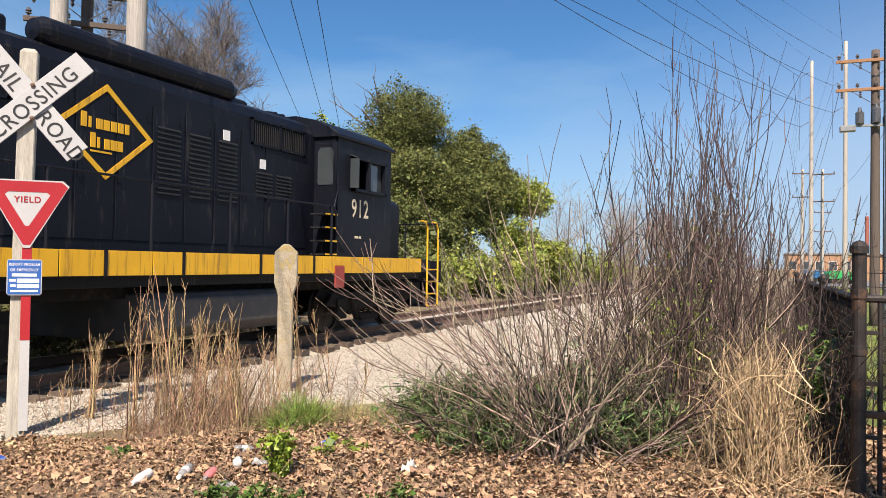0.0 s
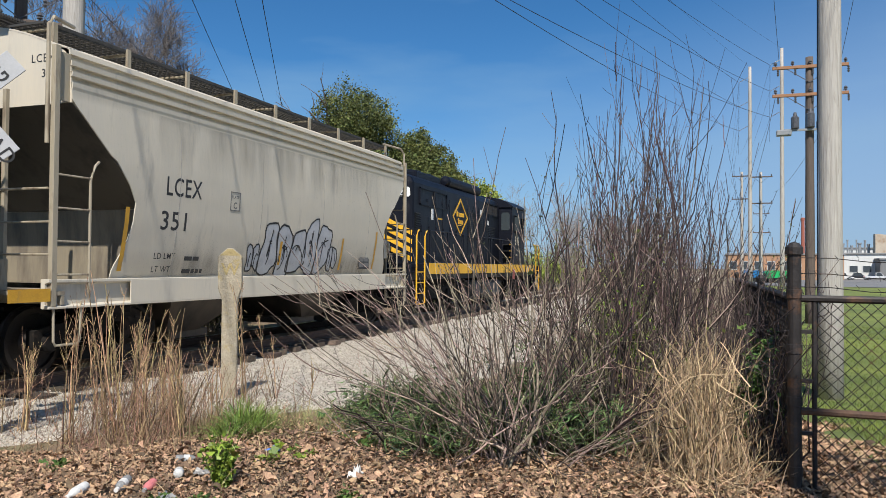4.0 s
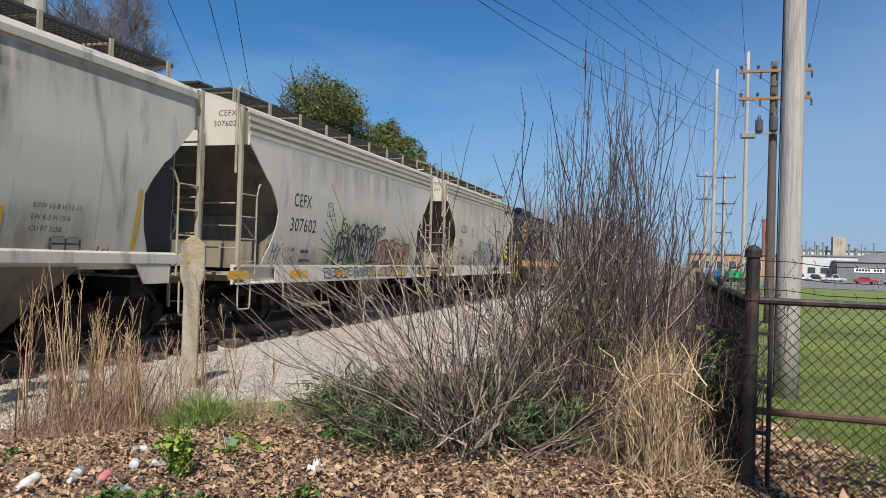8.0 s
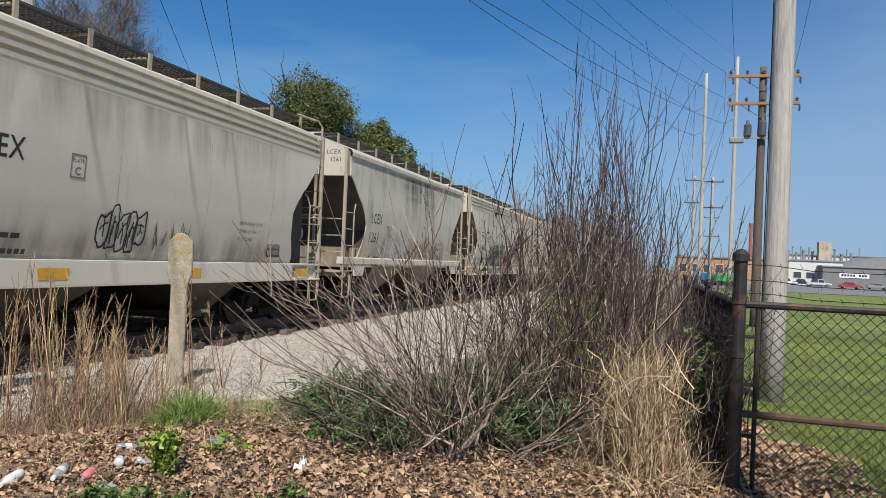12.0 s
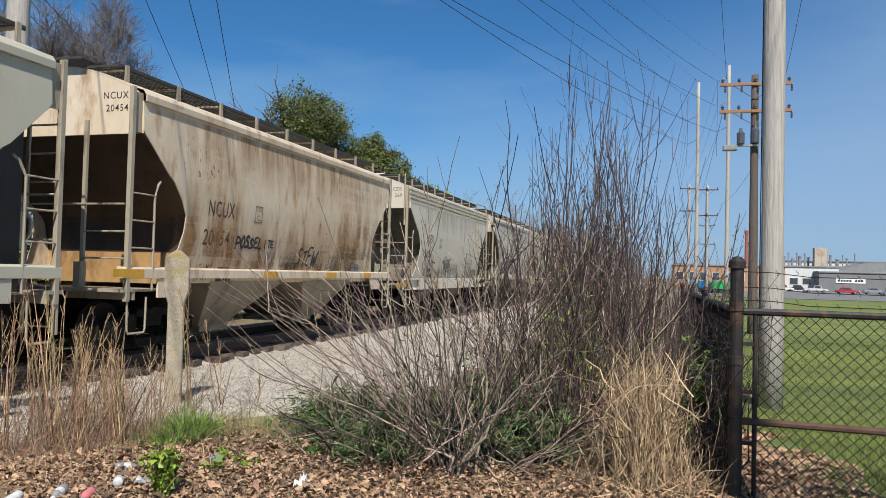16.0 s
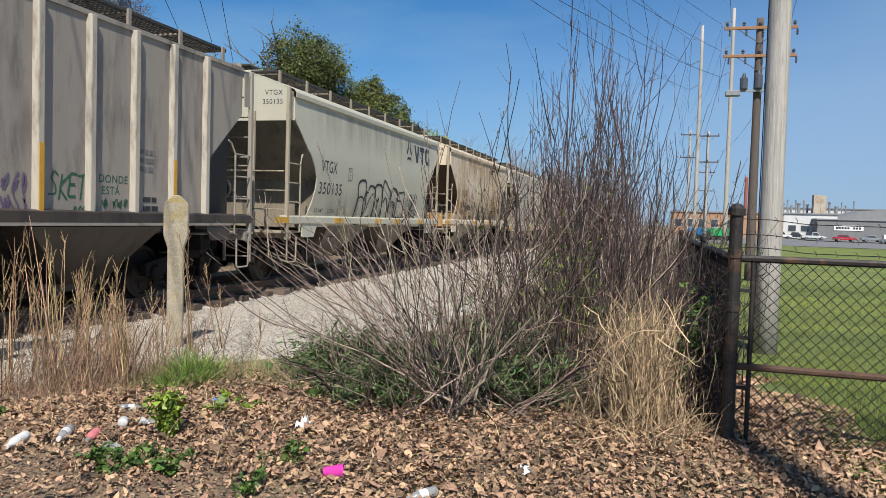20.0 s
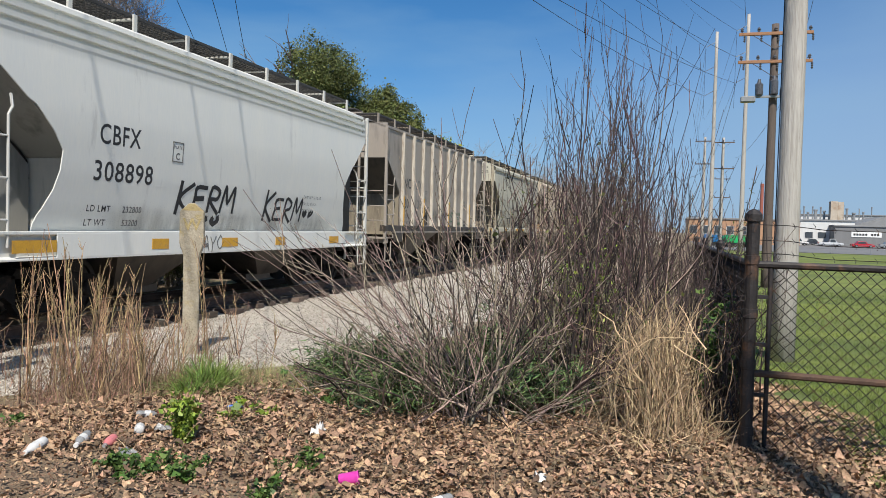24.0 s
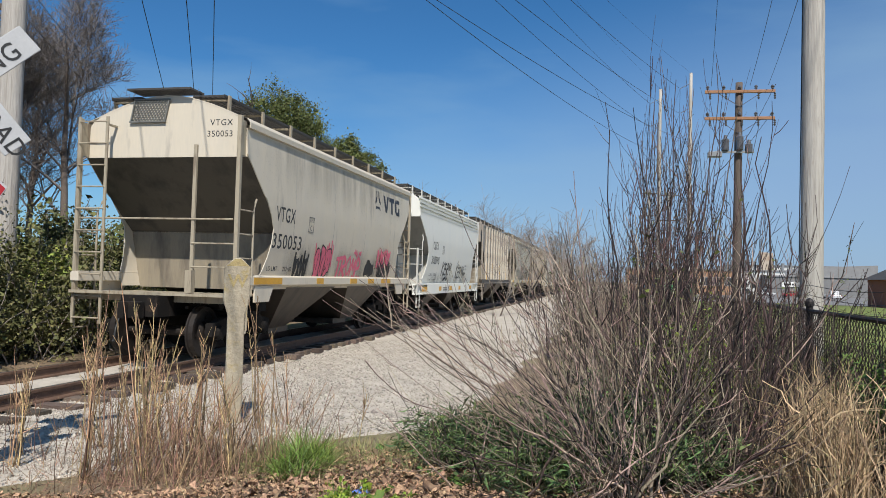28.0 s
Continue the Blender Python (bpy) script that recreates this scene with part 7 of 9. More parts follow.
# ---- concrete whistle post ----
wp = thing("whistle_post", "lichen-stained old concrete whistle post with a pointed head", "post", facing(-5.53, 7.89, -0.05, 30))
prof = [(-0.30, 0.092), (1.25, 0.092), (1.40, 0.14), (1.78, 0.14), (1.88, 0.035)]
g = Geo()
g.loft([[(-w, -0.07, z), (w, -0.07, z), (w, 0.07, z), (-w, 0.07, z)] for z, w in prof], True)
g.f.append(tuple(range(len(g.v) - 4, len(g.v))))
part("post", g, M_CONCRETE, wp, bevel=0.012)
v, f = text_data("W", 0.2, 0.004)
g = Geo()
g.v, g.f = [(a - 0.1, -0.0735, 1.56 + b) for a, b in v], list(f)
part("letter", g.mesh("letter", None), M_LICHEN, wp, "faint weathered letter")
g = Geo()
g.prism([(-0.12, 1.79), (0.12, 1.79), (0.03, 1.872), (-0.03, 1.872)], "y", -0.071, 0.05)
part("lichen_cap", g, M_LICHEN, wp)

# ---- chain-link fence ----
FX, FY = 0.50, 5.35
fence = thing("chain_link_fence", "dark rusty chain-link fence with barbed wire on top", "fence", pose(0, 0, 0.17))


def fence_post(x, y, r, h, cap=True):
    g = Geo()
    prof = [(r, -0.2), (r, h - 0.08)]
    for z in (0.18, 0.62, 0.95, 1.30):
        if r > 0.04:
            prof = prof[:-1] + [(r, z - 0.03), (r + 0.006, z - 0.028), (r + 0.006, z + 0.028), (r, z + 0.03)] + prof[-1:]
    prof += [(r + 0.012, h - 0.08), (r + 0.012, h - 0.035), (r * 0.7, h - 0.008), (r * 0.2, h)] if cap else [(r * 0.3, h - 0.07)]
    g.lathe(sorted(prof, key=lambda p: p[1]), pose(x, y, 0), 14)
    return part("post", g, M_FENCE, fence)


fence_post(FX, FY, 0.042, 1.63)
fence_post(FX + 0.115, FY, 0.015, 1.36, False)
fence_post(FX + 3.1, FY - 0.06, 0.034, 1.45)
for z in (0.42, 0.75, 1.06):
    g = Geo()
    g.box(FX, FY - 0.012, z - 0.012, FX + 0.12, FY + 0.012, z + 0.012)
    part("tension_band", g, M_FENCE, fence)
for z, ma in ((1.27, M_FENCE), (0.56, M_RUSTRAIL)):
    g = Geo()
    g.tube([(FX, FY, z), (FX + 3.1, FY - 0.06, z - 0.01), (FX + 6.4, FY - 0.12, z)], 0.024, 8)
    part("rail", g, ma, fence, "rusty pipe rail")


def chain_link(a, b, z0, z1, pitch, name):
    """Woven diamond wires between two points."""
    a, b = np.array(a), np.array(b)
    length = float(np.linalg.norm(b - a))
    d = (b - a) / length
    nrm = np.array([-d[1], d[0]])
    h = z1 - z0
    polys = []
    n = int(length / pitch)
    joints = int(h / pitch) + 1
    for i in range(n):
        for sgn in (0,):
            zz = z0 + np.arange(joints + 1) * pitch
            s = (i + 0.5 + 0.5 * np.where((np.arange(joints + 1) + i) % 2 == 0, -1, 1)) * pitch
            off = 0.004 * np.where(np.arange(joints + 1) % 2 == 0, -1, 1)
            p = np.stack([a[0] + d[0] * s + nrm[0] * off, a[1] + d[1] * s + nrm[1] * off, np.minimum(zz, z1)], 1)
            polys.append(p)
    polys = np.array(polys)
    v, f = tubes(polys, np.full(polys.shape[:2], 0.0046), 4)
    return part("chain_link_mesh", raw_mesh("chain_link_mesh", v, f), M_FENCE, fence, "dark woven wire mesh")


chain_link((FX + 0.1, FY), (FX + 6.4, FY - 0.12), 0.03, 1.27, 0.037, "front")
chain_link((FX, FY + 0.05), (FX - 0.1, FY + 9.0), 0.03, 1.27, 0.037, "side")
for k in range(1, 4):
    fence_post(FX - 0.033 * k, FY + 3.0 * k, 0.034, 1.40)
g = Geo()
g.tube([(FX, FY, 1.27), (FX - 0.1, FY + 9.0, 1.27)], 0.022, 8)
part("rail", g, M_FENCE, fence)
for z in (1.345, 1.43, 1.53):
    g = Geo()
    pts = [(FX + 6.4 * k / 30, FY - 0.12 * k / 30, z - 0.05 * math.sin(math.pi * ((k / 15) % 1)) + 0.008 * math.sin(k * 2.1)) for k in range(31)]
    g.tube(pts, 0.0028, 4)
    pts2 = [(FX - 0.1 * k / 30, FY + 9.0 * k / 30, z - 0.05 * math.sin(math.pi * ((k / 10) % 1))) for k in range(31)]
    g.tube(pts2, 0.0028, 4)
    for k in range(52):
        x = FX + 0.12 * k
        i = min(29, int(k * 0.12 / 6.4 * 30))
        zz = pts[i][2]
        g.tube([(x, FY - 0.02, zz - 0.018), (x + 0.008, FY, zz), (x - 0.004, FY + 0.02, zz + 0.018)], 0.002, 3)
    part("barbed_wire", g, M_FENCE, fence)

# ---- poles and wires ----
def pole(name, label, x, y, h, r0, r1, material=M_POLE, group=""):
    p = thing(name, label, "utility pole", pose(x, y, 0), group)
    z0 = min(ground_z(x, y), 0)
    g = Geo()
    g.lathe([(r0 + (r1 - r0) * k / 8 + 0.004 * math.sin(k * 2.3), z0 - 0.3 + (h - z0 + 0.3) * k / 8) for k in range(9)], Matrix(), 16)
    part("shaft", g, material, p, smooth=True)
    return p


def arm(p, z, half, turn, count=4, ma=M_ARM, drop=True):
    """A crossarm with braces, pin insulators above and strings below."""
    m = pose(0, 0, z, rz=turn)
    g = Geo()
    g.obox(m @ pose(0, -0.16, 0), 2 * half, 0.10, 0.12)
    a = part("crossarm", g, ma, p, "reddish wooden crossarm", bevel=0.008)
    g = Geo()
    for s in (-1, 1):
        g.bar(m @ Vector((s * half * 0.62, -0.16, -0.05)), m @ Vector((0, -0.14, -0.62)), 0.035, 0.02)
    part("brace", g, M_INSUL, a)
    for k in range(count):
        x = -half * 0.92 + 2 * half * 0.92 * k / (count - 1)
        g = Geo()
        g.lathe([(0.02, 0.05), (0.025, 0.1), (0.07, 0.12), (0.045, 0.16), (0.075, 0.18), (0.04, 0.24), (0.02, 0.26)], m @ pose(x, -0.16, 0), 8)
        part("insulator", g, M_INSUL, a)
        if drop:
            g = Geo()
            g.lathe([(0.02, -0.06), (0.05, -0.1), (0.025, -0.14), (0.05, -0.18), (0.025, -0.22), (0.05, -0.26), (0.02, -0.32)], m @ pose(x + 0.1, -0.16, 0), 8)
            part("insulator", g, M_INSUL, a)
    return a


near_pole = pole("utility_pole", "tall weathered grey wooden utility pole on the lawn", 1.83, 13.92, 14.0, 0.192, 0.15)
arm(near_pole, 13.2, 1.5, 4)
g = Geo()
g.tube([(-0.197, 0.02, -0.5), (-0.19, 0.02, 3), (-0.18, 0.02, 6), (-0.16, 0.02, 13)], 0.009, 5)
part("ground_wire", g, M_WIRE, near_pole)
far_pole = pole("utility_pole", "brown wooden utility pole with two crossarms and switch boxes", 3.58, 32.8, 9.95, 0.19, 0.14, M_POLEDARK)
arm(far_pole, 9.55, 1.36, 2, 5)
arm(far_pole, 8.45, 1.36, 2, 5)
g = Geo()
g.obox(pose(-0.2, -0.3, 7.05), 1.5, 0.1, 0.08)
rack = part("equipment_rack", g, M_TRAFO, far_pole)
for x, z, h in ((-0.55, 7.35, 0.5), (0.0, 7.42, 0.6), (0.35, 7.2, 0.4)):
    g = Geo()
    g.lathe([(0.13, -h / 2), (0.15, -h / 2 + 0.03), (0.15, h / 2 - 0.06), (0.08, h / 2), (0.05, h / 2 + 0.14)], pose(x, -0.32, z), 10)
    part("switch_can", g, M_INSUL, rack)
g = Geo()
g.obox(pose(-0.95, -0.3, 6.95), 0.55, 0.3, 0.22)
part("control_box", g, M_TRAFO, rack, bevel=0.03)
tall = []
for x, y, h in ((3.59, 83.9, 22.4), (6.20, 78.8, 22.7)):
    p = pole("transmission_pole", "slender pale transmission pole with stacked insulator strings", x, y, h, 0.23, 0.15, M_POLE, "transmission poles")
    tall.append((x, y, h))
    for k in range(3):
        z = h - 1.0 - 2.5 * k
        g = Geo()
        g.tube([(0, 0, z), (-1.05, -0.25, z - 0.6)], 0.022, 5)
        for q in range(7):
            u = 0.25 + 0.1 * q
            g.lathe([(0.02, -0.03), (0.07, 0.0), (0.02, 0.03)], pose(-1.05 * u, -0.25 * u, z - 0.6 * u, 0, -60, 0), 7)
        part("insulator_string", g, M_INSUL, p)
for x, y, h, ma in ((4.6, 84, 11.5, M_POLE), (3.2, 96, 13, M_POLE), (6.5, 118, 10, M_POLEDARK)):
    p = pole("utility_pole", "distant wooden utility pole with short crossarms", x, y, h, 0.2, 0.14, ma, "distant poles")
    for z in (h - 0.5, h - 3.2):
        arm(p, z, 1.1, 0, 3, M_POLEDARK, False)
left_pole = pole("transmission_pole", "thick pale wooden pole standing behind the railway track", -12.9, 12.6, 20.4, 0.24, 0.17, M_POLE, "transmission poles")
left_pole2 = pole("transmission_pole", "pale wooden pole standing behind the railway track", -14.4, 11.85, 20.2, 0.2, 0.15, M_POLE, "transmission poles")
left_dist = pole("utility_pole", "dark wooden pole with crossarms behind the track", -14.75, 12.9, 8.3, 0.17, 0.13, M_POLEDARK)
arm(left_dist, 7.75, 1.3, 42, 4, M_POLEDARK)
arm(left_dist, 7.05, 1.3, 42, 4, M_POLEDARK)
back_pole = pole("utility_pole", "weathered wooden utility pole beside the crossing road", 4.85, -6.4, 15.2, 0.17, 0.13)


def wire(a, b, sag, r=0.010):
    g = Geo()
    a, b = Vector(a), Vector(b)
    g.tube([a.lerp(b, k / 24) - Vector((0, 0, sag * 4 * (k / 24) * (1 - k / 24))) for k in range(25)], r, 4)
    return tagged(part("overhead_wire", g, M_WIRE), "thin dark overhead wire between poles", "wire", "overhead wires")


for i, (x, y, h) in enumerate(tall):
    ex, ey = ((-12.9, 12.6), (-14.6, 11.7))[i]
    for k in range(3):
        wire((x - 1.05, y - 0.25, h - 1.6 - 2.5 * k), (ex, ey, 18.6 + 0.3 * i - 2.7 * k), 1.0, 0.018)
        wire((x - 1.05, y - 0.25, h - 1.6 - 2.5 * k), (x - 1 - i, y + 55, h - 2.4 - 2.5 * k), 1.0)
    wire((x, y, h), (ex, ey, 20.0), 0.8, 0.008)
    wire((x - 1.05, y - 0.25, h - 1.6), (x - 1.1, y - 0.25, h - 9.0), 0.0, 0.014)
for s in (-1.1, 0.4, 1.1):
    wire((3.58 + s, 32.64, 9.8), (1.92 + 1.25 * s, 13.75, 13.4), 0.5, 0.008)
    wire((1.92 + 1.25 * s, 13.75, 13.4), (4.85 + s, -6.5, 14.2), 0.3, 0.008)
for s in (-1.2, 1.2):
    wire((3.58 + s, 32.64, 8.6), (4.6 + s, 84, 9.4), 0.8, 0.01)
for dx, dz in ((0.0, 0.0), (1.25, 0.1), (2.05, 0.2)):
    wire((3.4 + dx, -12.5, 9.2 + dz), (-36 + dx, 57.5, 9.0 + dz), 0.5, 0.012)
for dz in (0.0, 0.8):
    wire((-14.4, 12.6, 9.1 - dz), (-27, 42, 8.6 - dz), 0.6, 0.01)
    wire((-14.4, 12.6, 9.1 - dz), (-13, -16, 9.0 - dz), 0.6, 0.01)

# ---- litter ----
M_PLASTIC = mat("white_plastic", (0.72, 0.71, 0.68), (0.62, 0.61, 0.58), 0.35, scale=12, bump=0.05)
M_PINKP = mat("pink_plastic", (0.66, 0.22, 0.22), (0.55, 0.17, 0.17), 0.35, scale=12, bump=0.05)
M_CLEAR = mat("cloudy_plastic", (0.55, 0.55, 0.54), (0.45, 0.45, 0.44), 0.2, scale=12, bump=0.05, transmission=0.5)
M_CUP = mat("magenta_cup", (0.75, 0.06, 0.42), (0.6, 0.05, 0.34), 0.4, scale=12, bump=0.05)
M_REDCAP = mat("red_cap", (0.5, 0.04, 0.04), (0.42, 0.03, 0.03), 0.4, scale=12, bump=0.02)
M_BLUEB = mat("blue_foil", (0.10, 0.22, 0.62), (0.07, 0.16, 0.48), 0.35, scale=22, bump=0.4)
M_FOIL = mat("crumpled_film", (0.30, 0.29, 0.28), (0.22, 0.21, 0.20), 0.3, scale=22, bump=0.5)


def bottle(x, y, turn, length, r, body, cap, label):
    b = thing("plastic_bottle", label, "bottle", pose(x, y, ground_z(x, y) + r + 0.02, 94, 0, turn), "discarded bottles")
    g = Geo()
    L = length
    g.lathe([(r * 0.75, 0), (r, 0.012), (r, L * 0.30), (r * 0.93, L * 0.33), (r, L * 0.36), (r, L * 0.62), (r * 0.8, L * 0.74), (r * 0.42, L * 0.84), (r * 0.4, L * 0.9)], Matrix(), 14)
    part("body", g, body, b, smooth=True)
    g = Geo()
    g.lathe([(r * 0.98, L * 0.34), (r * 1.02, L * 0.36), (r * 1.02, L * 0.6), (r * 0.98, L * 0.61)], Matrix(), 14)
    part("wrapper", g, body if body is not M_CLEAR else M_PLASTIC, b)
    g = Geo()
    g.lathe([(r * 0.48, L * 0.88), (r * 0.48, L * 0.99), (r * 0.42, L)], Matrix(), 12)
    part("cap", g, cap, b)
    return b


bottle(-3.64, 3.75, 14, 0.21, 0.031, M_PLASTIC, M_PLASTIC, "white plastic bottle lying in dead leaves")
bottle(-3.49, 3.94, 23, 0.21, 0.031, M_CLEAR, M_PLASTIC, "clear plastic bottle with white wrapper lying in leaves")
bottle(-3.28, 3.93, 18, 0.15, 0.029, M_PINKP, M_CLEAR, "pink plastic bottle lying in dead leaves")
bottle(-3.25, 4.12, 215, 0.14, 0.032, M_PLASTIC, M_PLASTIC, "short white plastic bottle lying in leaves")
bottle(-3.57, 4.49, 128, 0.16, 0.026, M_CLEAR, M_REDCAP, "clear bottle with a red cap lying in leaves")
bottle(-1.02, 3.68, -40, 0.18, 0.028, M_CLEAR, M_CLEAR, "crushed clear plastic bottle in dead leaves")


def scrap(name, label, x, y, size, material, seed, tall=0.4):
    r = np.random.default_rng(seed)
    g = Geo()
    rows = []
    for i in range(6):
        rows.append([(size * (i / 5 - 0.5) + r.normal() * size * 0.06, size * 0.7 * (j / 5 - 0.5) + r.normal() * size * 0.06, 0.02 + abs(r.normal()) * size * tall * 0.5 * math.sin(math.pi * (i + 0.5) / 6)) for j in range(6)])
    g.loft(rows)
    g.loft([[(a, b, c - 0.004) for a, b, c in row] for row in rows])
    return tagged(part(name, g, material, m=pose(x, y, ground_z(x, y) + 0.01, rz=seed * 37)), label, "litter", "scattered litter")


scrap("crumpled_bag", "crumpled blue and silver snack bag among leaves", -5.60, 4.08, 0.2, M_BLUEB, 3)
scrap("plastic_scrap", "crumpled grey plastic film among dead leaves", -3.18, 4.26, 0.11, M_FOIL, 4)
scrap("blue_wrapper", "small bright blue wrapper in the grass", -3.07, 4.96, 0.1, M_BLUEB, 6)
scrap("white_carton", "small white carton among dead leaves", -2.19, 4.55, 0.1, M_PLASTIC, 7, 0.9)
scrap("paper_scrap", "pale paper scrap on the leaf litter", -0.65, 4.20, 0.1, M_PLASTIC, 8)
scrap("plastic_scrap", "small clear film scrap among leaves", -3.03, 3.74, 0.12, M_CLEAR, 9)
cup = thing("plastic_cup", "magenta plastic cup lying on its side", "cup", pose(-1.67, 3.74, ground_z(-1.67, 3.74) + 0.045, 84, 0, 108))
g = Geo()
g.lathe([(0.024, 0), (0.027, 0.004), (0.036, 0.1), (0.039, 0.102), (0.039, 0.107), (0.033, 0.107), (0.025, 0.01)], Matrix(), 16)
part("body", g, M_CUP, cup, smooth=True)

# ---- vegetation ----
def stuff(name, vf, material, label, category, smooth=False):
    return tagged(part(name, raw_mesh(name, *vf, smooth=smooth), material), label, category, kind="stuff")


def curve_stems(base, tip, bow, r, joints=7, wob=0.03):
    """Stems from base to tip (n x 3 each), bowed and slightly crooked."""
    n = len(base)
    t = np.linspace(0, 1, joints)
    p = base[:, None, :] + (tip - base)[:, None, :] * t[None, :, None]
    p += bow[:, None, :] * np.sin(np.pi * t * 0.9)[None, :, None]
    p += np.cumsum(r.normal(size=(n, joints, 3)), axis=1) * wob * t[None, :, None]
    return p


def side_twigs(stems, per, length, r, up=0.6, lo=0.35, joints=4):
    """Twigs that leave the stems at random heights."""
    n, m, _ = stems.shape
    out = []
    for _ in range(per):
        k = r.uniform(lo, 0.97, n) * (m - 1)
        i = np.minimum(k.astype(int), m - 2)
        f = (k - i)[:, None]
        a = stems[np.arange(n), i] * (1 - f) + stems[np.arange(n), i + 1] * f
        d = stems[np.arange(n), i + 1] - stems[np.arange(n), i]
        d /= np.linalg.norm(d, axis=1, keepdims=True) + 1e-9
        w = r.normal(size=(n, 3)) * 0.75
        w[:, 2] = np.abs(w[:, 2]) * up
        e = d * 0.75 + w
        e /= np.linalg.norm(e, axis=1, keepdims=True)
        L = length * np.exp(r.normal(size=(n, 1)) * 0.4) * (1.15 - k / (m - 1))[:, None]
        out.append(curve_stems(a, a + e * L, r.normal(size=(n, 3)) * 0.03, r, joints, 0.012))
    return np.concatenate(out)


def radii(n, m, r0, r1, r, var=0.3):
    s = np.exp(r.normal(size=(n, 1)) * var)
    return s * (r0 + (r1 - r0) * np.linspace(0, 1, m)[None, :] ** 0.8)


def shoots(n, r, base_r, out, height, az, pow_out, pow_up, joints=10, wob=0.013, skew=1.0):
    """Long smooth stems; az: mean direction and its spread; they set off outwards and rise, or rise and lean out."""
    t = np.linspace(0, 1, joints)
    ang = az[0] + r.normal(size=n) * az[1]
    rad = np.sqrt(r.uniform(0, 1, n)) * base_r
    a2 = r.uniform(0, 2 * np.pi, n)
    o = out * r.uniform(0.25, 1.0, n)
    h = height * (0.45 + 0.55 * r.uniform(0, 1, n) ** skew)
    p = np.zeros((n, joints, 3))
    horiz = o[:, None] * t[None] ** pow_out
    p[:, :, 0] = (rad * np.cos(a2))[:, None] + horiz * np.cos(ang)[:, None]
    p[:, :, 1] = (rad * np.sin(a2))[:, None] + horiz * np.sin(ang)[:, None]
    p[:, :, 2] = -0.06 + h[:, None] * t[None] ** pow_up
    p += np.cumsum(r.normal(size=(n, joints, 3)), axis=1) * wob * np.minimum(1, t * 3)[None, :, None] * height
    return p


def offshoots(stems, per, lo, hi, length, r, angle=0.7, rise=0.35, joints=6, wob=0.01):
    """Thin shoots that leave the stems at an angle and bend upwards."""
    n, m, _ = stems.shape
    t = np.linspace(0, 1, joints)
    out = []
    for _ in range(per):
        k = r.uniform(lo, hi, n) * (m - 1)
        i = np.minimum(k.astype(int), m - 2)
        f = (k - i)[:, None]
        a = stems[np.arange(n), i] * (1 - f) + stems[np.arange(n), i + 1] * f
        d = stems[np.arange(n), i + 1] - stems[np.arange(n), i]
        d /= np.linalg.norm(d, axis=1, keepdims=True) + 1e-9
        w = r.normal(size=(n, 3))
        w -= d * (w * d).sum(1, keepdims=True)
        w /= np.linalg.norm(w, axis=1, keepdims=True) + 1e-9
        e = d + w * (angle * r.uniform(0.5, 1.3, (n, 1)))
        e /= np.linalg.norm(e, axis=1, keepdims=True)
        L = length * np.exp(r.normal(size=n) * 0.35) * (1.15 - 0.5 * k / (m - 1))
        p = a[:, None, :] + e[:, None, :] * (L[:, None] * t[None])[:, :, None]
        p[:, :, 2] += rise * L[:, None] * t[None] ** 2
        p += np.cumsum(r.normal(size=(n, joints, 3)), axis=1) * wob * L[:, None, None] * np.minimum(1, t * 4)[None, :, None]
        out.append(p)
    return np.concatenate(out)


def grow(name, label, x, y, stems, r, bark, r0, per, length, hi, fine, fine_len, angle=0.7, rise=0.35, rmin=0.0022, twig=None, buds=0):
    """A bare shrub from given stems: stems as one part, shoots and fine twigs as another, and its first leaf buds."""
    top = thing(name, label, "shrub", pose(x, y, ground_z(x, y)))
    n, m, _ = stems.shape
    part("branchwork", raw_mesh("branchwork", *tubes(stems, radii(n, m, r0, rmin, r), 5), smooth=True), bark, top)
    a = offshoots(stems, per, 0.12, hi, length, r, angle, rise)
    b = offshoots(a, fine, 0.1, 0.85, fine_len, r, 0.9, 0.25, 4, 0.02)
    part("twig_tangle", raw_mesh("twig_tangle", *merge([tubes(a, radii(len(a), 6, r0 * 0.38, rmin, r, 0.3), 3), tubes(b, radii(len(b), 4, 0.0032, 0.0018, r, 0.3), 3)])), twig or bark, top)
    if buds:
        q = np.random.default_rng(buds + len(a))
        at = a[q.integers(0, len(a), buds), q.integers(2, a.shape[1], buds)] + q.normal(size=(buds, 3)) * 0.012
        tagged(part("foliage", raw_mesh("foliage", *leaves(at, 0.017, q, 0.3, 0.6)), M_CROWN, top, "small olive-green opening leaf buds"), kind="stuff")
    return top


R = np.random.default_rng(21)
TAU = 2 * math.pi
# the large fan-shaped shrub beside the gravel: thick stems at the foot, long thin shoots arching to the track
st = np.concatenate([shoots(12, R, 0.14, 1.3, 1.95, (2.6, 1.2), 1.2, 0.95), shoots(11, R, 0.18, 2.3, 1.75, (2.9, 0.45), 1.15, 0.85), shoots(8, R, 0.18, 1.0, 1.8, (0.4, 1.0), 1.1, 0.95)])
grow("bare_shrub", "leafless grey-brown shrub with long arching twigs at the gravel edge", -1.36, 5.32, st, R, M_TWIG, 0.0100, 5, 0.6, 0.9, 1, 0.22, 0.75, 0.3)
st = np.concatenate([shoots(10, R, 0.25, 2.5, 1.7, (2.7, 0.4), 1.1, 0.85), shoots(7, R, 0.25, 1.5, 0.9, (3.6, 0.5), 0.9, 0.9)])
grow("bare_shrub", "low leafless shrub with pale twigs arching over gravel", -1.52, 5.75, st, R, M_TWIG, 0.0080, 4, 0.6, 0.9, 1, 0.18, 0.65, 0.35)
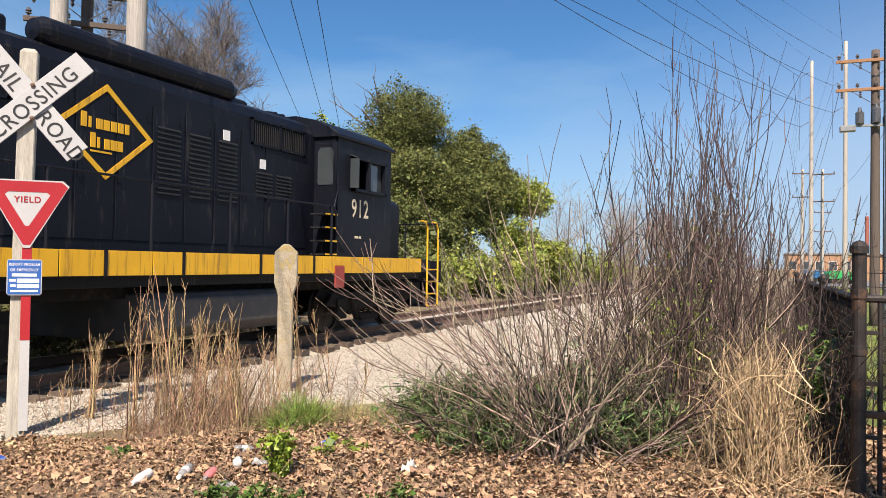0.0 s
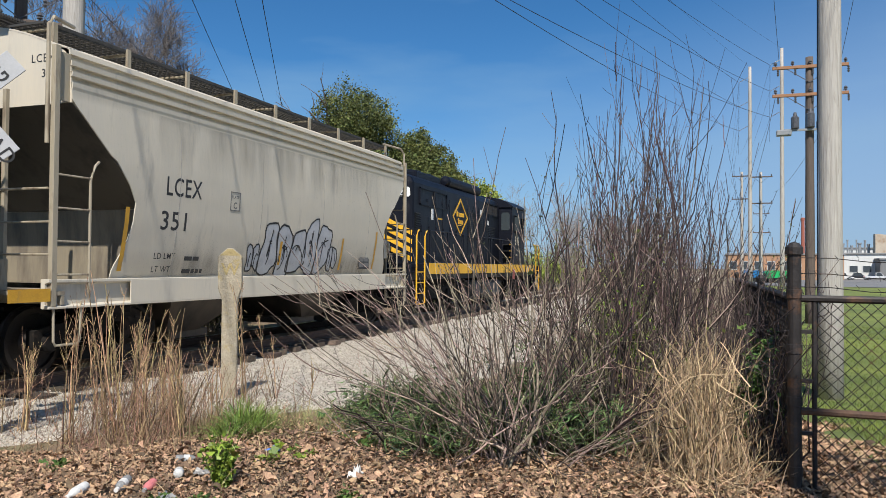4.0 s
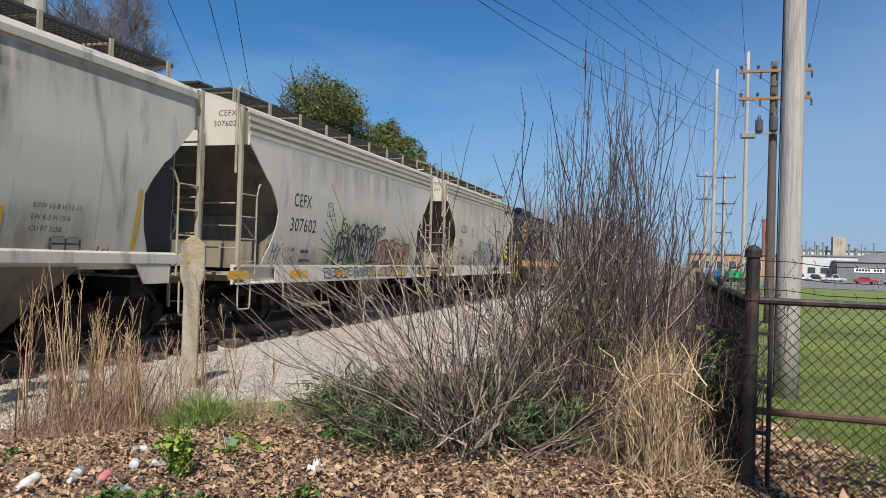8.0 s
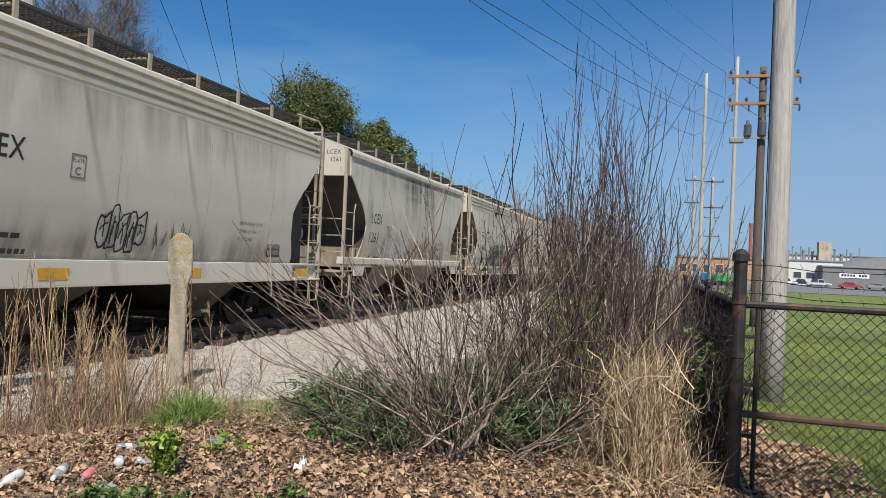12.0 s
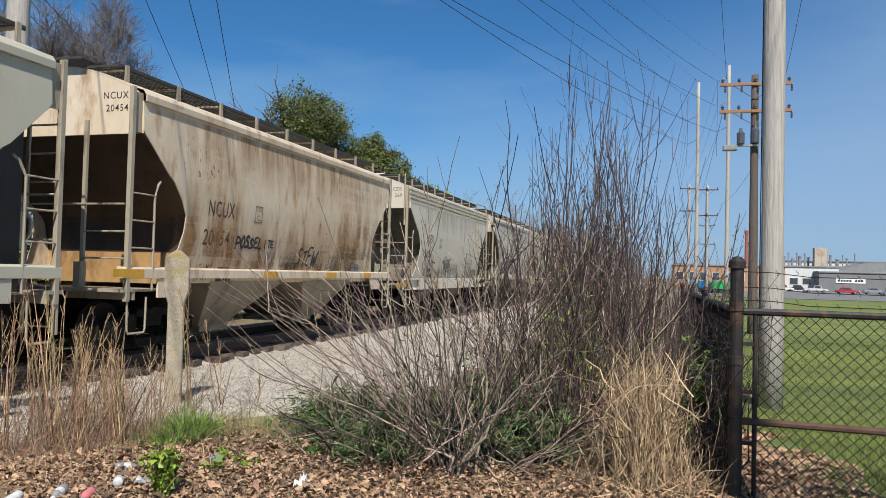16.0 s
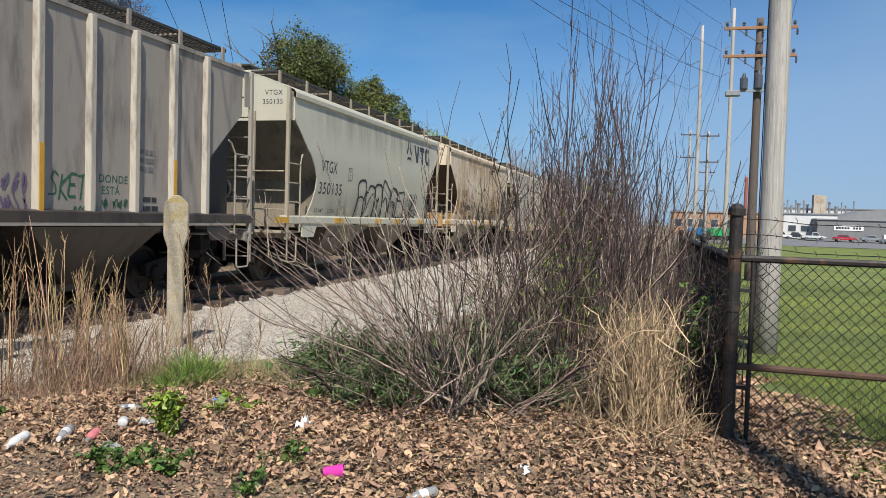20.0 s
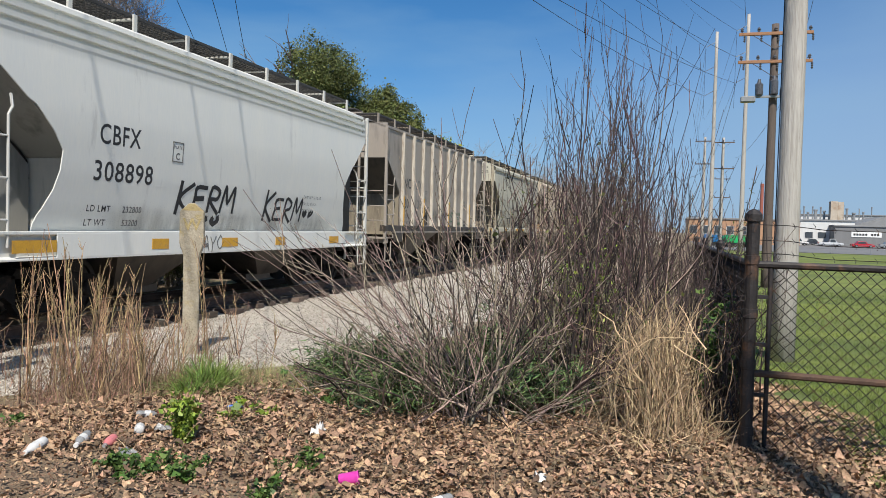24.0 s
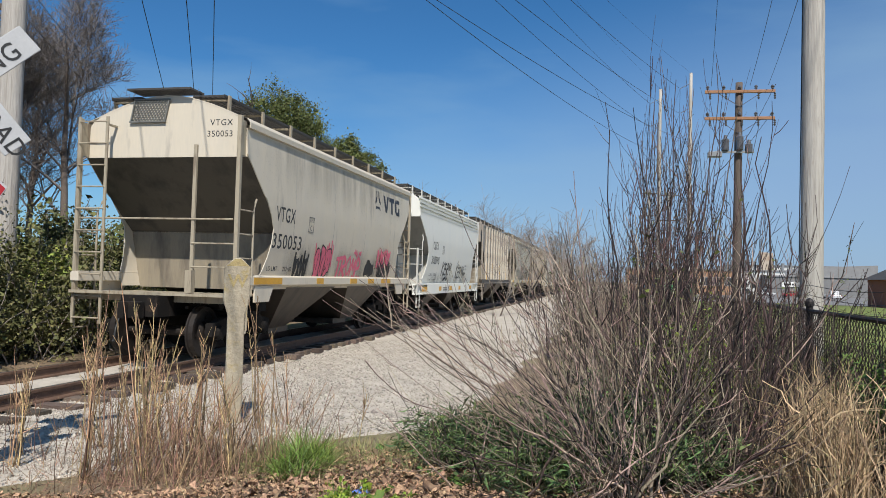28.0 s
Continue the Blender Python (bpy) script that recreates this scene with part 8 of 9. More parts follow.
st = np.concatenate([shoots(18, R, 0.35, 0.8, 2.2, (1.6, 2.2), 1.0, 0.95), shoots(9, R, 0.2, 1.3, 0.75, (-0.3, 0.7), 0.9, 0.8)])
grow("bare_shrub", "tangled leafless shrub with upright grey twigs", -0.95, 6.06, st, R, M_TWIGRED, 0.009, 5, 0.55, 0.9, 1, 0.25, 0.85, twig=M_TWIGDARK, buds=600)
# tall dark reddish whips along the fence
for (x, y, n, h, sp) in ((-0.90, 7.92, 15, 3.8, 0.7), (-0.55, 9.46, 18, 4.8, 0.75), (-1.40, 9.56, 12, 2.8, 0.7), (-0.15, 7.08, 6, 3.0, 0.6), (-0.80, 12.45, 13, 5.1, 0.9), (-0.55, 6.45, 7, 2.5, 0.5), (-0.80, 8.6, 13, 3.4, 0.7), (-1.95, 10.6, 7, 2.3, 0.8), (-0.05, 10.2, 6, 3.4, 0.7)):
    st = shoots(int(n * 1.7), R, 0.3, sp, h, (1.2, 2.4), 0.75, 1.05, 12, 0.010, 1.25)
    grow("whip_shrub", "tall leafless shrub of dark reddish upright whips by the fence", x, y, st, R, M_TWIGRED, 0.0115, 6, 0.125 * h, 0.88, 1, 0.15, 0.75, 0.55, 0.0022, M_TWIGDARK)
for (x, y, h) in ((-1.65, 12.90, 2.6), (-1.09, 15.76, 2.9), (0.12, 16.49, 2.9), (-2.02, 16.70, 2.4), (-0.89, 19.96, 2.8), (-2.40, 20.51, 2.4), (-1.47, 24.15, 2.6)):
    st = shoots(26, R, 0.5, 1.3, h, (1.2, 2.4), 0.9, 1.0, 8, 0.008)
    grow("whip_shrub", "tangled bare shrub growing along the fence line", x, y, st, R, M_TWIG, 0.011, 6, 0.6, 0.9, 1, 0.3, rmin=0.0035)
# pale crossing branches in front of the whips
for (x, y, n, o, h, a) in ((-0.95, 6.95, 13, 1.5, 1.7, 2.3), (-0.45, 6.7, 11, 1.2, 1.9, 1.2), (-1.3, 7.6, 10, 1.4, 1.9, 2.6), (-0.25, 7.5, 9, 1.0, 2.2, 1.0)):
    st = shoots(n, R, 0.25, o, h, (a, 1.3), 1.0, 0.85, 10, 0.018)
    grow("bare_shrub", "leafless shrub with pale crossing branches before the dark whips", x, y, st, R, M_TWIG, 0.0095, 4, 0.5, 0.9, 1, 0.2, 0.8, 0.3, 0.0026, buds=420)
# olive thicket of dead stems low behind the whips
for (x, y) in ((-0.75, 7.0), (-0.2, 7.6), (-0.9, 8.4), (0.15, 8.6)):
    st = shoots(8, R, 0.4, 0.8, 1.4, (1.5, 3.0), 0.9, 1.0, 7, 0.02)
    grow("thicket", "dense thicket of olive-brown dead stems by the fence", x, y, st, R, M_OLIVE, 0.007, 4, 0.5, 0.95, 1, 0.2, 0.9)
# vines hanging on the side fence
vb = np.stack([R.uniform(0.25, 0.54, 260), R.uniform(5.6, 11, 260), np.zeros(260)], 1)
vb[:, 2] = [ground_z(p, q) for p, q in vb[:, :2]]
vt = vb + np.stack([R.normal(size=260) * 0.15, R.normal(size=260) * 0.5, R.uniform(0.7, 1.6, 260)], 1)
vs = curve_stems(vb, vt, R.normal(size=(260, 3)) * 0.1, R, 8, 0.05)
vt2 = side_twigs(vs, 6, 0.35, R, 0.3, 0.1)
stuff("fence_vines", merge([tubes(vs, radii(260, 8, 0.007, 0.002, R), 3), tubes(vt2, radii(len(vt2), 4, 0.003, 0.0012, R), 3)]), M_TWIGRED, "dark tangled dead vines on the fence", "vine")


R2 = np.random.default_rng(77)
st = np.concatenate([shoots(9, R2, 0.2, 1.5, 0.75, (0.1, 0.5), 0.9, 0.85), shoots(7, R2, 0.2, 1.3, 1.2, (3.1, 0.6), 0.9, 0.9)])
grow("bare_shrub", "low leafless shrub with pale crossing branches among evergreens", -1.15, 5.42, st, R2, M_TWIG, 0.0085, 4, 0.42, 0.9, 1, 0.2, 0.9, 0.3)
# low dead twigs that reach over the evergreens
for (x, y, n) in ((-1.75, 5.3, 16), (-2.3, 5.7, 12), (-0.75, 5.5, 14)):
    st = shoots(n, R, 0.45, 0.9, 0.6, (3.6, 1.6), 0.9, 0.8, 8, 0.03)
    grow("dead_twigs", "low tangle of grey dead twigs over evergreen sprays", x, y, st, R, M_TWIG, 0.0055, 3, 0.35, 0.9, 1, 0.15, 0.8)


def sprig_mound(x, y, rx, ry, h, n, r, material, label, name="evergreen_shrub", size=0.075, thin=0.13):
    """A low mound of layered feathery sprays."""
    top = thing(name, label, "shrub", pose(x, y, ground_z(x, y)))
    k = n // 22
    ang, rad = r.uniform(0, 2 * np.pi, k), np.sqrt(r.uniform(0, 1, k))
    b = np.stack([0.25 * rx * rad * np.cos(ang), 0.25 * ry * rad * np.sin(ang), np.full(k, 0.02)], 1)
    t = np.stack([rx * rad * np.cos(ang), ry * rad * np.sin(ang), h * (1 - 0.6 * rad ** 2) * r.uniform(0.5, 1.0, k)], 1)
    t[:, 2] *= np.exp(r.normal(size=k) * 0.35)
    st = curve_stems(b, t, np.stack([np.zeros(k), np.zeros(k), 0.3 * h * np.ones(k)], 1), r, 7, 0.03)
    part("branchwork", raw_mesh("branchwork", *tubes(st, radii(k, 7, 0.005, 0.0015, r), 3)), M_TWIG, top)
    f = r.uniform(0.3, 1.0, (k, 22)) * 6
    i = np.minimum(f.astype(int), 5)
    w = (f - i)[..., None]
    c = st[np.arange(k)[:, None], i] * (1 - w) + st[np.arange(k)[:, None], i + 1] * w
    c = c.reshape(-1, 3) + r.normal(size=(k * 22, 3)) * 0.025
    part("foliage", raw_mesh("foliage", *leaves(c, size, r, 0.4, thin)), material, top)
    return top


sprig_mound(-2.48, 6.30, 0.8, 0.6, 0.36, 4600, R, M_JUNIPER, "low dark green evergreen shrub with flat sprays")
sprig_mound(-1.90, 5.84, 0.75, 0.5, 0.34, 4200, R, M_JUNIPER, "low evergreen shrub under the bare twigs")
sprig_mound(-1.08, 5.84, 0.75, 0.5, 0.34, 4200, R, M_JUNIPER, "dark evergreen groundcover under the bare shrub")
sprig_mound(-2.0, 5.38, 0.5, 0.3, 0.24, 1900, R, M_JUNIPER, "low evergreen sprays at the edge of the leaves")
sprig_mound(-2.6, 5.85, 0.45, 0.35, 0.22, 1300, R, M_JUNIPER, "low evergreen sprays at the edge of the gravel")
sprig_mound(-1.54, 6.68, 0.7, 0.6, 0.5, 3200, R, M_JUNIPER, "evergreen shrub half hidden by bare twigs")
sprig_mound(-0.82, 7.39, 0.6, 0.6, 1.1, 1500, R, M_YLEAF, "shrub with sparse yellow-green spring leaves", "leafing_shrub", 0.035, 0.6)
sprig_mound(0.33, 6.06, 0.2, 0.5, 0.9, 900, R, M_WEED, "green shoots between dry grass and fence", "leafing_shrub", 0.04, 0.5)

# tan dry grass clump by the fence corner: upright, broken and crumpled blades
tuft = thing("dry_grass_clump", "tall clump of straw-coloured dead grass by the fence", "grass", pose(-0.07, 5.63, ground_z(-0.07, 5.63)))
n = 1300
a, rd = R.uniform(0, 2 * np.pi, n), np.sqrt(R.uniform(0, 1, n))
b = np.stack([0.21 * rd * np.cos(a), 0.40 * rd * np.sin(a), np.full(n, -0.02)], 1)
hh = R.uniform(0.2, 1.0, n) * (1 - 0.2 * rd)
ln = np.stack([np.cos(a), np.sin(a)], 1) * (R.uniform(-0.1, 0.12, n) * rd)[:, None] + R.normal(size=(n, 2)) * 0.1
part("grass_tuft", raw_mesh("grass_tuft", *blades(b, hh, R.uniform(0.005, 0.012, n), ln * 0.8, R, 6)), M_STRAW, tuft)


def crumpled(c, steps, step, r, drop, width):
    """Kinked flat straws: random walks from c that sag."""
    n = len(c)
    d = np.cumsum(r.normal(size=(n, steps, 3)), axis=1) * 0.17
    d[:, :, 2] -= drop
    first = r.normal(size=(n, 1, 3)) * 0.3 + np.array([0, 0, 1.0]) * r.choice((1.0, 1.0, -0.6), (n, 1, 1))
    d = d + first
    d /= np.linalg.norm(d, axis=2, keepdims=True)
    p = np.concatenate([c[:, None, :], c[:, None, :] + np.cumsum(d * step, axis=1)], axis=1)
    side = r.normal(size=(n, 1, 3))
    side /= np.linalg.norm(side, axis=2, keepdims=True)
    w = width[:, None, None] * side * np.linspace(1, 0.4, steps + 1)[None, :, None] / 2
    v = np.stack([p - w, p + w], axis=2).reshape(-1, 3)
    idx = np.arange(n * (steps + 1) * 2).reshape(n, steps + 1, 2)
    f = np.stack([idx[:, :-1, 0], idx[:, :-1, 1], idx[:, 1:, 1], idx[:, 1:, 0]], axis=-1).reshape(-1, 4)
    return v, f


n = 1100
u = R.uniform(0, 1, n) ** 1.2
b = np.stack([R.normal(size=n) * (0.19 - 0.03 * u), R.normal(size=n) * 0.28, 0.72 * u], 1)
part("broken_straw", raw_mesh("broken_straw", *crumpled(b, 5, 0.07, R, 0.3, R.uniform(0.005, 0.011, n))), M_STRAW, tuft)
n = 900
a, rd = R.uniform(0, 2 * np.pi, n), np.sqrt(R.uniform(0, 1, n))
b = np.stack([0.48 * rd * np.cos(a), 0.75 * rd * np.sin(a), np.full(n, 0.03)], 1)
part("thatch", raw_mesh("thatch", *crumpled(b, 4, 0.08, R, 0.9, R.uniform(0.005, 0.013, n))), M_STRAW, tuft)


def dead_weeds(x, y, tall, low, sx, sy, h0, h1, r):
    """Separate tall stalks with feathery heads over low brown stems."""
    top = thing("dead_weeds", "dry tan weed stalks with feathery seed heads", "weeds", pose(x, y, ground_z(x, y)), "patches of dead weeds")
    n = max(4, int(tall * 0.8))
    m = max(2, n // 5)
    cl = np.stack([r.normal(size=m) * sx, r.normal(size=m) * sy], 1)
    lean, ch = r.normal(size=(m, 2)) * 0.06, r.uniform(h0, h1, m)
    at = r.integers(0, m, n)
    b = np.concatenate([cl[at] + r.normal(size=(n, 2)) * 0.035, np.full((n, 1), -0.1)], 1)
    h = ch[at] * r.uniform(0.75, 1.15, n)
    t = b + np.stack([(lean[at, 0] + r.normal(size=n) * 0.045) * h, (lean[at, 1] + r.normal(size=n) * 0.045) * h, h], 1)
    st = curve_stems(b, t, r.normal(size=(n, 3)) * 0.03, r, 8, 0.006)
    part("weed_stalk", raw_mesh("weed_stalk", *tubes(st, radii(n, 8, 0.0074, 0.0024, r, 0.3), 4)), M_WSTRAW, top)
    tw = offshoots(st, 15, 0.55, 0.99, 0.11, r, 0.6, 0.35, 4, 0.02)
    keep = np.tile(r.uniform(size=n) < 0.6, 15) & (r.uniform(size=15 * n) < 0.85)
    part("seed_plume", raw_mesh("seed_plume", *tubes(tw[keep], radii(int(keep.sum()), 4, 0.0027, 0.0014, r, 0.2), 3)), M_WSTRAW, top)
    k = tall * 4
    at = st[r.integers(0, n, k), r.integers(1, 6, k)]
    part("broken_straw", raw_mesh("broken_straw", *crumpled(at, 3, 0.05, r, 0.35, r.uniform(0.004, 0.010, k))), M_WSTRAW, top)
    n = int(low * 0.95)
    b = np.stack([r.normal(size=n) * sx * 1.3, r.normal(size=n) * sy * 1.2, np.full(n, -0.05)], 1)
    h = r.uniform(0.15, 0.72, n)
    t = b + np.stack([(0.16 + r.normal(size=n) * 0.24) * h, r.normal(size=n) * 0.24 * h, h], 1)
    st = curve_stems(b, t, r.normal(size=(n, 3)) * 0.04, r, 6, 0.012)
    tw = offshoots(st, 3, 0.3, 0.95, 0.12, r, 0.7, 0.2, 4, 0.03)
    part("twig_tangle", raw_mesh("twig_tangle", *merge([tubes(st, radii(n, 6, 0.0036, 0.0016, r), 3), tubes(tw, radii(len(tw), 4, 0.002, 0.0012, r), 3)])), M_WEEDSTALK, top)
    return top


for (x, y, n, k, sx, sy, h0, h1) in ((-5.33, 5.73, 16, 60, 0.16, 0.2, 0.8, 1.5), (-5.60, 6.40, 20, 40, 0.14, 0.25, 1.0, 1.6), (-4.92, 6.08, 24, 90, 0.2, 0.25, 0.9, 1.55), (-4.34, 5.63, 12, 130, 0.22, 0.2, 0.5, 1.15), (-4.98, 5.46, 6, 120, 0.3, 0.2, 0.4, 1.0), (-6.51, 5.78, 14, 40, 0.3, 0.3, 0.6, 1.1), (-3.85, 6.05, 4, 20, 0.15, 0.2, 0.4, 0.9), (-6.09, 7.12, 14, 20, 0.25, 0.3, 0.8, 1.35), (-5.05, 7.75, 7, 14, 0.2, 0.2, 0.9, 1.35)):
    dead_weeds(x, y, n, k, sx, sy, h0, h1, R)
# crushed brown stems and litter at the foot of the weeds
n = 2600
b = np.stack([-4.75 + R.normal(size=n) * 0.75, 5.6 + R.normal(size=n) * 0.35, np.zeros(n)], 1)
b[:, 2] = [ground_z(p, q) + 0.02 for p, q in b[:, :2]]
stuff("weed_litter", crumpled(b, 3, 0.06, R, 0.85, R.uniform(0.003, 0.007, n)), M_WEEDSTALK, "crushed brown stems at the foot of the weeds", "weeds")
# thin dry grass along the foot of the bank, where the leaves give way to gravel
n = 5200
px = R.uniform(-4.6, -1.2, n)
b = np.stack([px, 6.15 + 0.25 * np.sin(px * 2.1) + R.normal(size=n) * 0.33, np.zeros(n)], 1)
b[:, 2] = [ground_z(p, q) for p, q in b[:, :2]]
stuff("verge_grass", blades(b, R.uniform(0.04, 0.17, n), R.uniform(0.003, 0.007, n), R.normal(size=(n, 2)) * 0.07, R, 3), M_VERGE, "thin dry and green grass along the gravel edge", "grass")
# scattered dry stems over the leaves
n = 420
b = np.stack([R.uniform(-5.6, 0.4, n), R.uniform(3.7, 6.6, n), np.zeros(n)], 1)
b[:, 2] = [ground_z(p, q) for p, q in b[:, :2]]
stuff("dry_stems", blades(b, R.uniform(0.04, 0.3, n), R.uniform(0.003, 0.008, n), R.normal(size=(n, 2)) * 0.22, R, 4), M_STRAW, "scattered dry grass stems over the leaf litter", "grass")


def leafy_plant(x, y, h, w, n, r, material, label, size=0.05):
    top = thing("leafy_plant", label, "plant", pose(x, y, ground_z(x, y)), "small green plants")
    k = max(6, n // 25)
    a = r.uniform(0, 2 * np.pi, k)
    b = np.stack([r.normal(size=k) * w * 0.2, r.normal(size=k) * w * 0.2, np.zeros(k)], 1)
    t = b + np.stack([np.cos(a) * w * r.uniform(0.2, 1, k), np.sin(a) * w * r.uniform(0.2, 1, k), h * r.uniform(0.5, 1, k)], 1)
    st = curve_stems(b, t, np.zeros((k, 3)), r, 5, 0.01)
    part("branchwork", raw_mesh("branchwork", *tubes(st, radii(k, 5, 0.004, 0.0015, r), 3)), M_WEED, top)
    per = n // k
    f = r.uniform(0.6, 4, (k, per))
    i = np.minimum(f.astype(int), 3)
    q = (f - i)[..., None]
    c = (st[np.arange(k)[:, None], i] * (1 - q) + st[np.arange(k)[:, None], i + 1] * q).reshape(-1, 3) + r.normal(size=(k * per, 3)) * size * 0.5
    part("foliage", raw_mesh("foliage", *leaves(c, size, r, 0.35, 0.75)), material, top)
    return top


leafy_plant(-2.89, 4.09, 0.33, 0.1, 800, R, M_YLEAF, "bright yellow-green leafy seedling among dead leaves", 0.029)
leafy_plant(-2.99, 4.85, 0.12, 0.3, 160, R, M_YLEAF, "low yellow-green weeds in the grass", 0.035)
for (x, y, w, n) in ((-2.74, 3.56, 0.17, 200), (-2.96, 3.60, 0.13, 110), (-2.53, 3.60, 0.15, 150), (-1.99, 3.46, 0.14, 130), (-2.03, 4.00, 0.14, 120), (-4.66, 4.47, 0.2, 90), (0.82, 3.90, 0.14, 140), (-3.13, 6.35, 0.4, 160), (-2.51, 5.45, 0.3, 90)):
    leafy_plant(x, y, 0.09, w, int(n * 1.5), R, M_WEED, "low green weeds growing through dead leaves", 0.03)
# fresh grass at the foot of the whistle post
n = 1500
a, rd = R.uniform(0, 2 * np.pi, n), np.sqrt(R.uniform(0, 1, n))
b = np.stack([-3.72 + 0.21 * rd * np.cos(a), 5.56 + 0.34 * rd * np.sin(a), np.full(n, 0.0)], 1)
b[:, 2] = [ground_z(p, q) - 0.02 for p, q in b[:, :2]]
stuff("green_tuft", blades(b, R.uniform(0.08, 0.42, n) * (1.1 - 0.6 * rd), R.uniform(0.006, 0.014, n), R.normal(size=(n, 2)) * 0.17, R, 4), M_FRESH, "fresh green grass at the foot of the post", "grass")
# leaf litter
def on_ground(px, py, lo, hi):
    return np.array([ground_z(a, b) for a, b in zip(px, py)]) + R.uniform(lo, hi, len(px))


n = 150000
px, py = R.uniform(-6.4, 3.6, n), R.uniform(-0.5, 7.0, n)
keep = (py < 5.7 + 0.5 * np.sin(px * 1.3)) | (px > -3.0)
keep &= ~((px > 0.95) & (py > 5.3 + 0.3 * (px - 1.0))) & ~((px < -4.3) & (py > 5.0))
bare = 3.72 + 0.14 * np.sin(px * 3.1) + 0.1 * np.sin(px * 7.7 + 1) - 0.9 * np.clip((px + 1.9) / 0.8, 0, 1)
keep &= R.uniform(size=n) < np.where(py < bare, np.clip(0.55 - 0.6 * (bare - py), 0.22, 0.55), 1.0)
px, py = px[keep], py[keep]
stuff("leaf_litter", dead_leaves(np.stack([px, py, on_ground(px, py, 0.004, 0.045)], 1), 0.033, R), M_LEAFLITTER, "thick litter of curled brown dead leaves", "leaves")
n = 9000
px, py = R.uniform(0.2, 2.2, n), R.uniform(5.2, 9.0, n)
keep = px < 1.15 + 0.2 * np.sin(py * 3) + np.maximum(0, 7.2 - py) * 0.35
px, py = px[keep], py[keep]
stuff("leaf_litter", dead_leaves(np.stack([px, py, on_ground(px, py, 0.004, 0.03)], 1), 0.038, R), M_LEAFLITTER, "dead leaves along the foot of the fence", "leaves")
# broken leaf crumbs and pebbles on the bare soil in front
n = 26000
px, py = R2.uniform(-6.0, 0.5, n), R2.uniform(1.8, 4.1, n)
stuff("leaf_crumbs", dead_leaves(np.stack([px, py, on_ground(px, py, 0.002, 0.012)], 1), 0.014, R2), M_LEAFLITTER, "broken brown leaf crumbs on bare soil", "leaves")
# loose stones on the gravel
n = 60000
py = 4.5 + 16 * R.uniform(size=n) ** 1.5
px = R.uniform(-10.4, -3.4, n)
lim = np.array([edge_x(v) for v in np.linspace(4, 21, 86)])
keep = px < np.interp(py, np.linspace(4, 21, 86), lim) + 0.25 * R.normal(size=n)
px, py = px[keep], py[keep]
n = len(px)
zz = np.array([ground_z(a, b) for a, b in zip(px, py)]) + 0.028
s = 0.0105 * np.exp(R.normal(size=n) * 0.4)
off = np.array([[1, 0, 0], [0, 1, 0], [-1, 0, 0], [0, -1, 0], [0, 0, 0.8], [0, 0, -0.6]]) 
v = np.stack([px, py, zz], 1)[:, None, :] + off[None] * s[:, None, None] * R.uniform(0.6, 1.3, (n, 6, 1))
tri_idx = np.array([[0, 1, 4], [1, 2, 4], [2, 3, 4], [3, 0, 4], [1, 0, 5], [2, 1, 5], [3, 2, 5], [0, 3, 5]])
f = (np.arange(n)[:, None, None] * 6 + tri_idx[None]).reshape(-1, 3)
stuff("gravel_stones", (v.reshape(-1, 3), f), M_STONE, "loose pale limestone gravel", "gravel")
# lawn blades
n = 60000
py = 5.6 + 26 * R.uniform(size=n) ** 1.7
px = 1.05 + R.uniform(size=n) ** 1.0 * (2.5 + 0.42 * (py - 5))
keep = px > 1.15 + np.maximum(0, 8.6 - py) * 0.12
px, py = px[keep], py[keep]
n = len(px)
stuff("lawn_grass", blades(np.stack([px, py, on_ground(px, py, 0, 0.005)], 1), R.uniform(0.03, 0.075, n), R.uniform(0.004, 0.008, n) * (1 + 0.08 * (py - 5)), R.normal(size=(n, 2)) * 0.025, R, 2), M_GRASS, "short mown lawn grass", "grass")


# ---- trees ----
def limb_tree(r, h, spread, levels, trunk_r, first=0.3, kids=(7, 6, 5, 4), shrink=0.55):
    """Branch polylines level by level for a tree at the origin."""
    out = []
    base = np.array([[0, 0, -0.3]])
    tip = np.array([[r.normal() * 0.3, r.normal() * 0.3, h * 0.85]])
    st = curve_stems(base, tip, r.normal(size=(1, 3)) * 0.15, r, 9, 0.06)
    rad = np.linspace(trunk_r, trunk_r * 0.25, 9)[None]
    out.append((st, rad))
    L = spread
    for lev in range(levels):
        n, m, _ = st.shape
        ns, nr = [], []
        for _ in range(kids[lev]):
            k = r.uniform(first if lev == 0 else 0.25, 0.98, n) * (m - 1)
            i = np.minimum(k.astype(int), m - 2)
            f = (k - i)[:, None]
            a = st[np.arange(n), i] * (1 - f) + st[np.arange(n), i + 1] * f
            d = st[np.arange(n), i + 1] - st[np.arange(n), i]
            d /= np.linalg.norm(d, axis=1, keepdims=True) + 1e-9
            w = r.normal(size=(n, 3))
            w[:, 2] = np.abs(w[:, 2]) * 0.8
            e = d * 0.55 + w * 0.7
            e /= np.linalg.norm(e, axis=1, keepdims=True)
            ll = L * np.exp(r.normal(size=(n, 1)) * 0.3) * (1.2 - 0.6 * k / (m - 1))[:, None]
            ns.append(curve_stems(a, a + e * ll, np.stack([np.zeros(n), np.zeros(n), 0.08 * ll[:, 0]], 1), r, 6, 0.05 * L / spread))
            br = (rad[np.arange(n), i] * 0.55)[:, None]
            nr.append(br * np.linspace(1, 0.3, 6)[None])
        st, rad = np.concatenate(ns), np.concatenate(nr)
        out.append((st, rad))
        L *= shrink
    return out


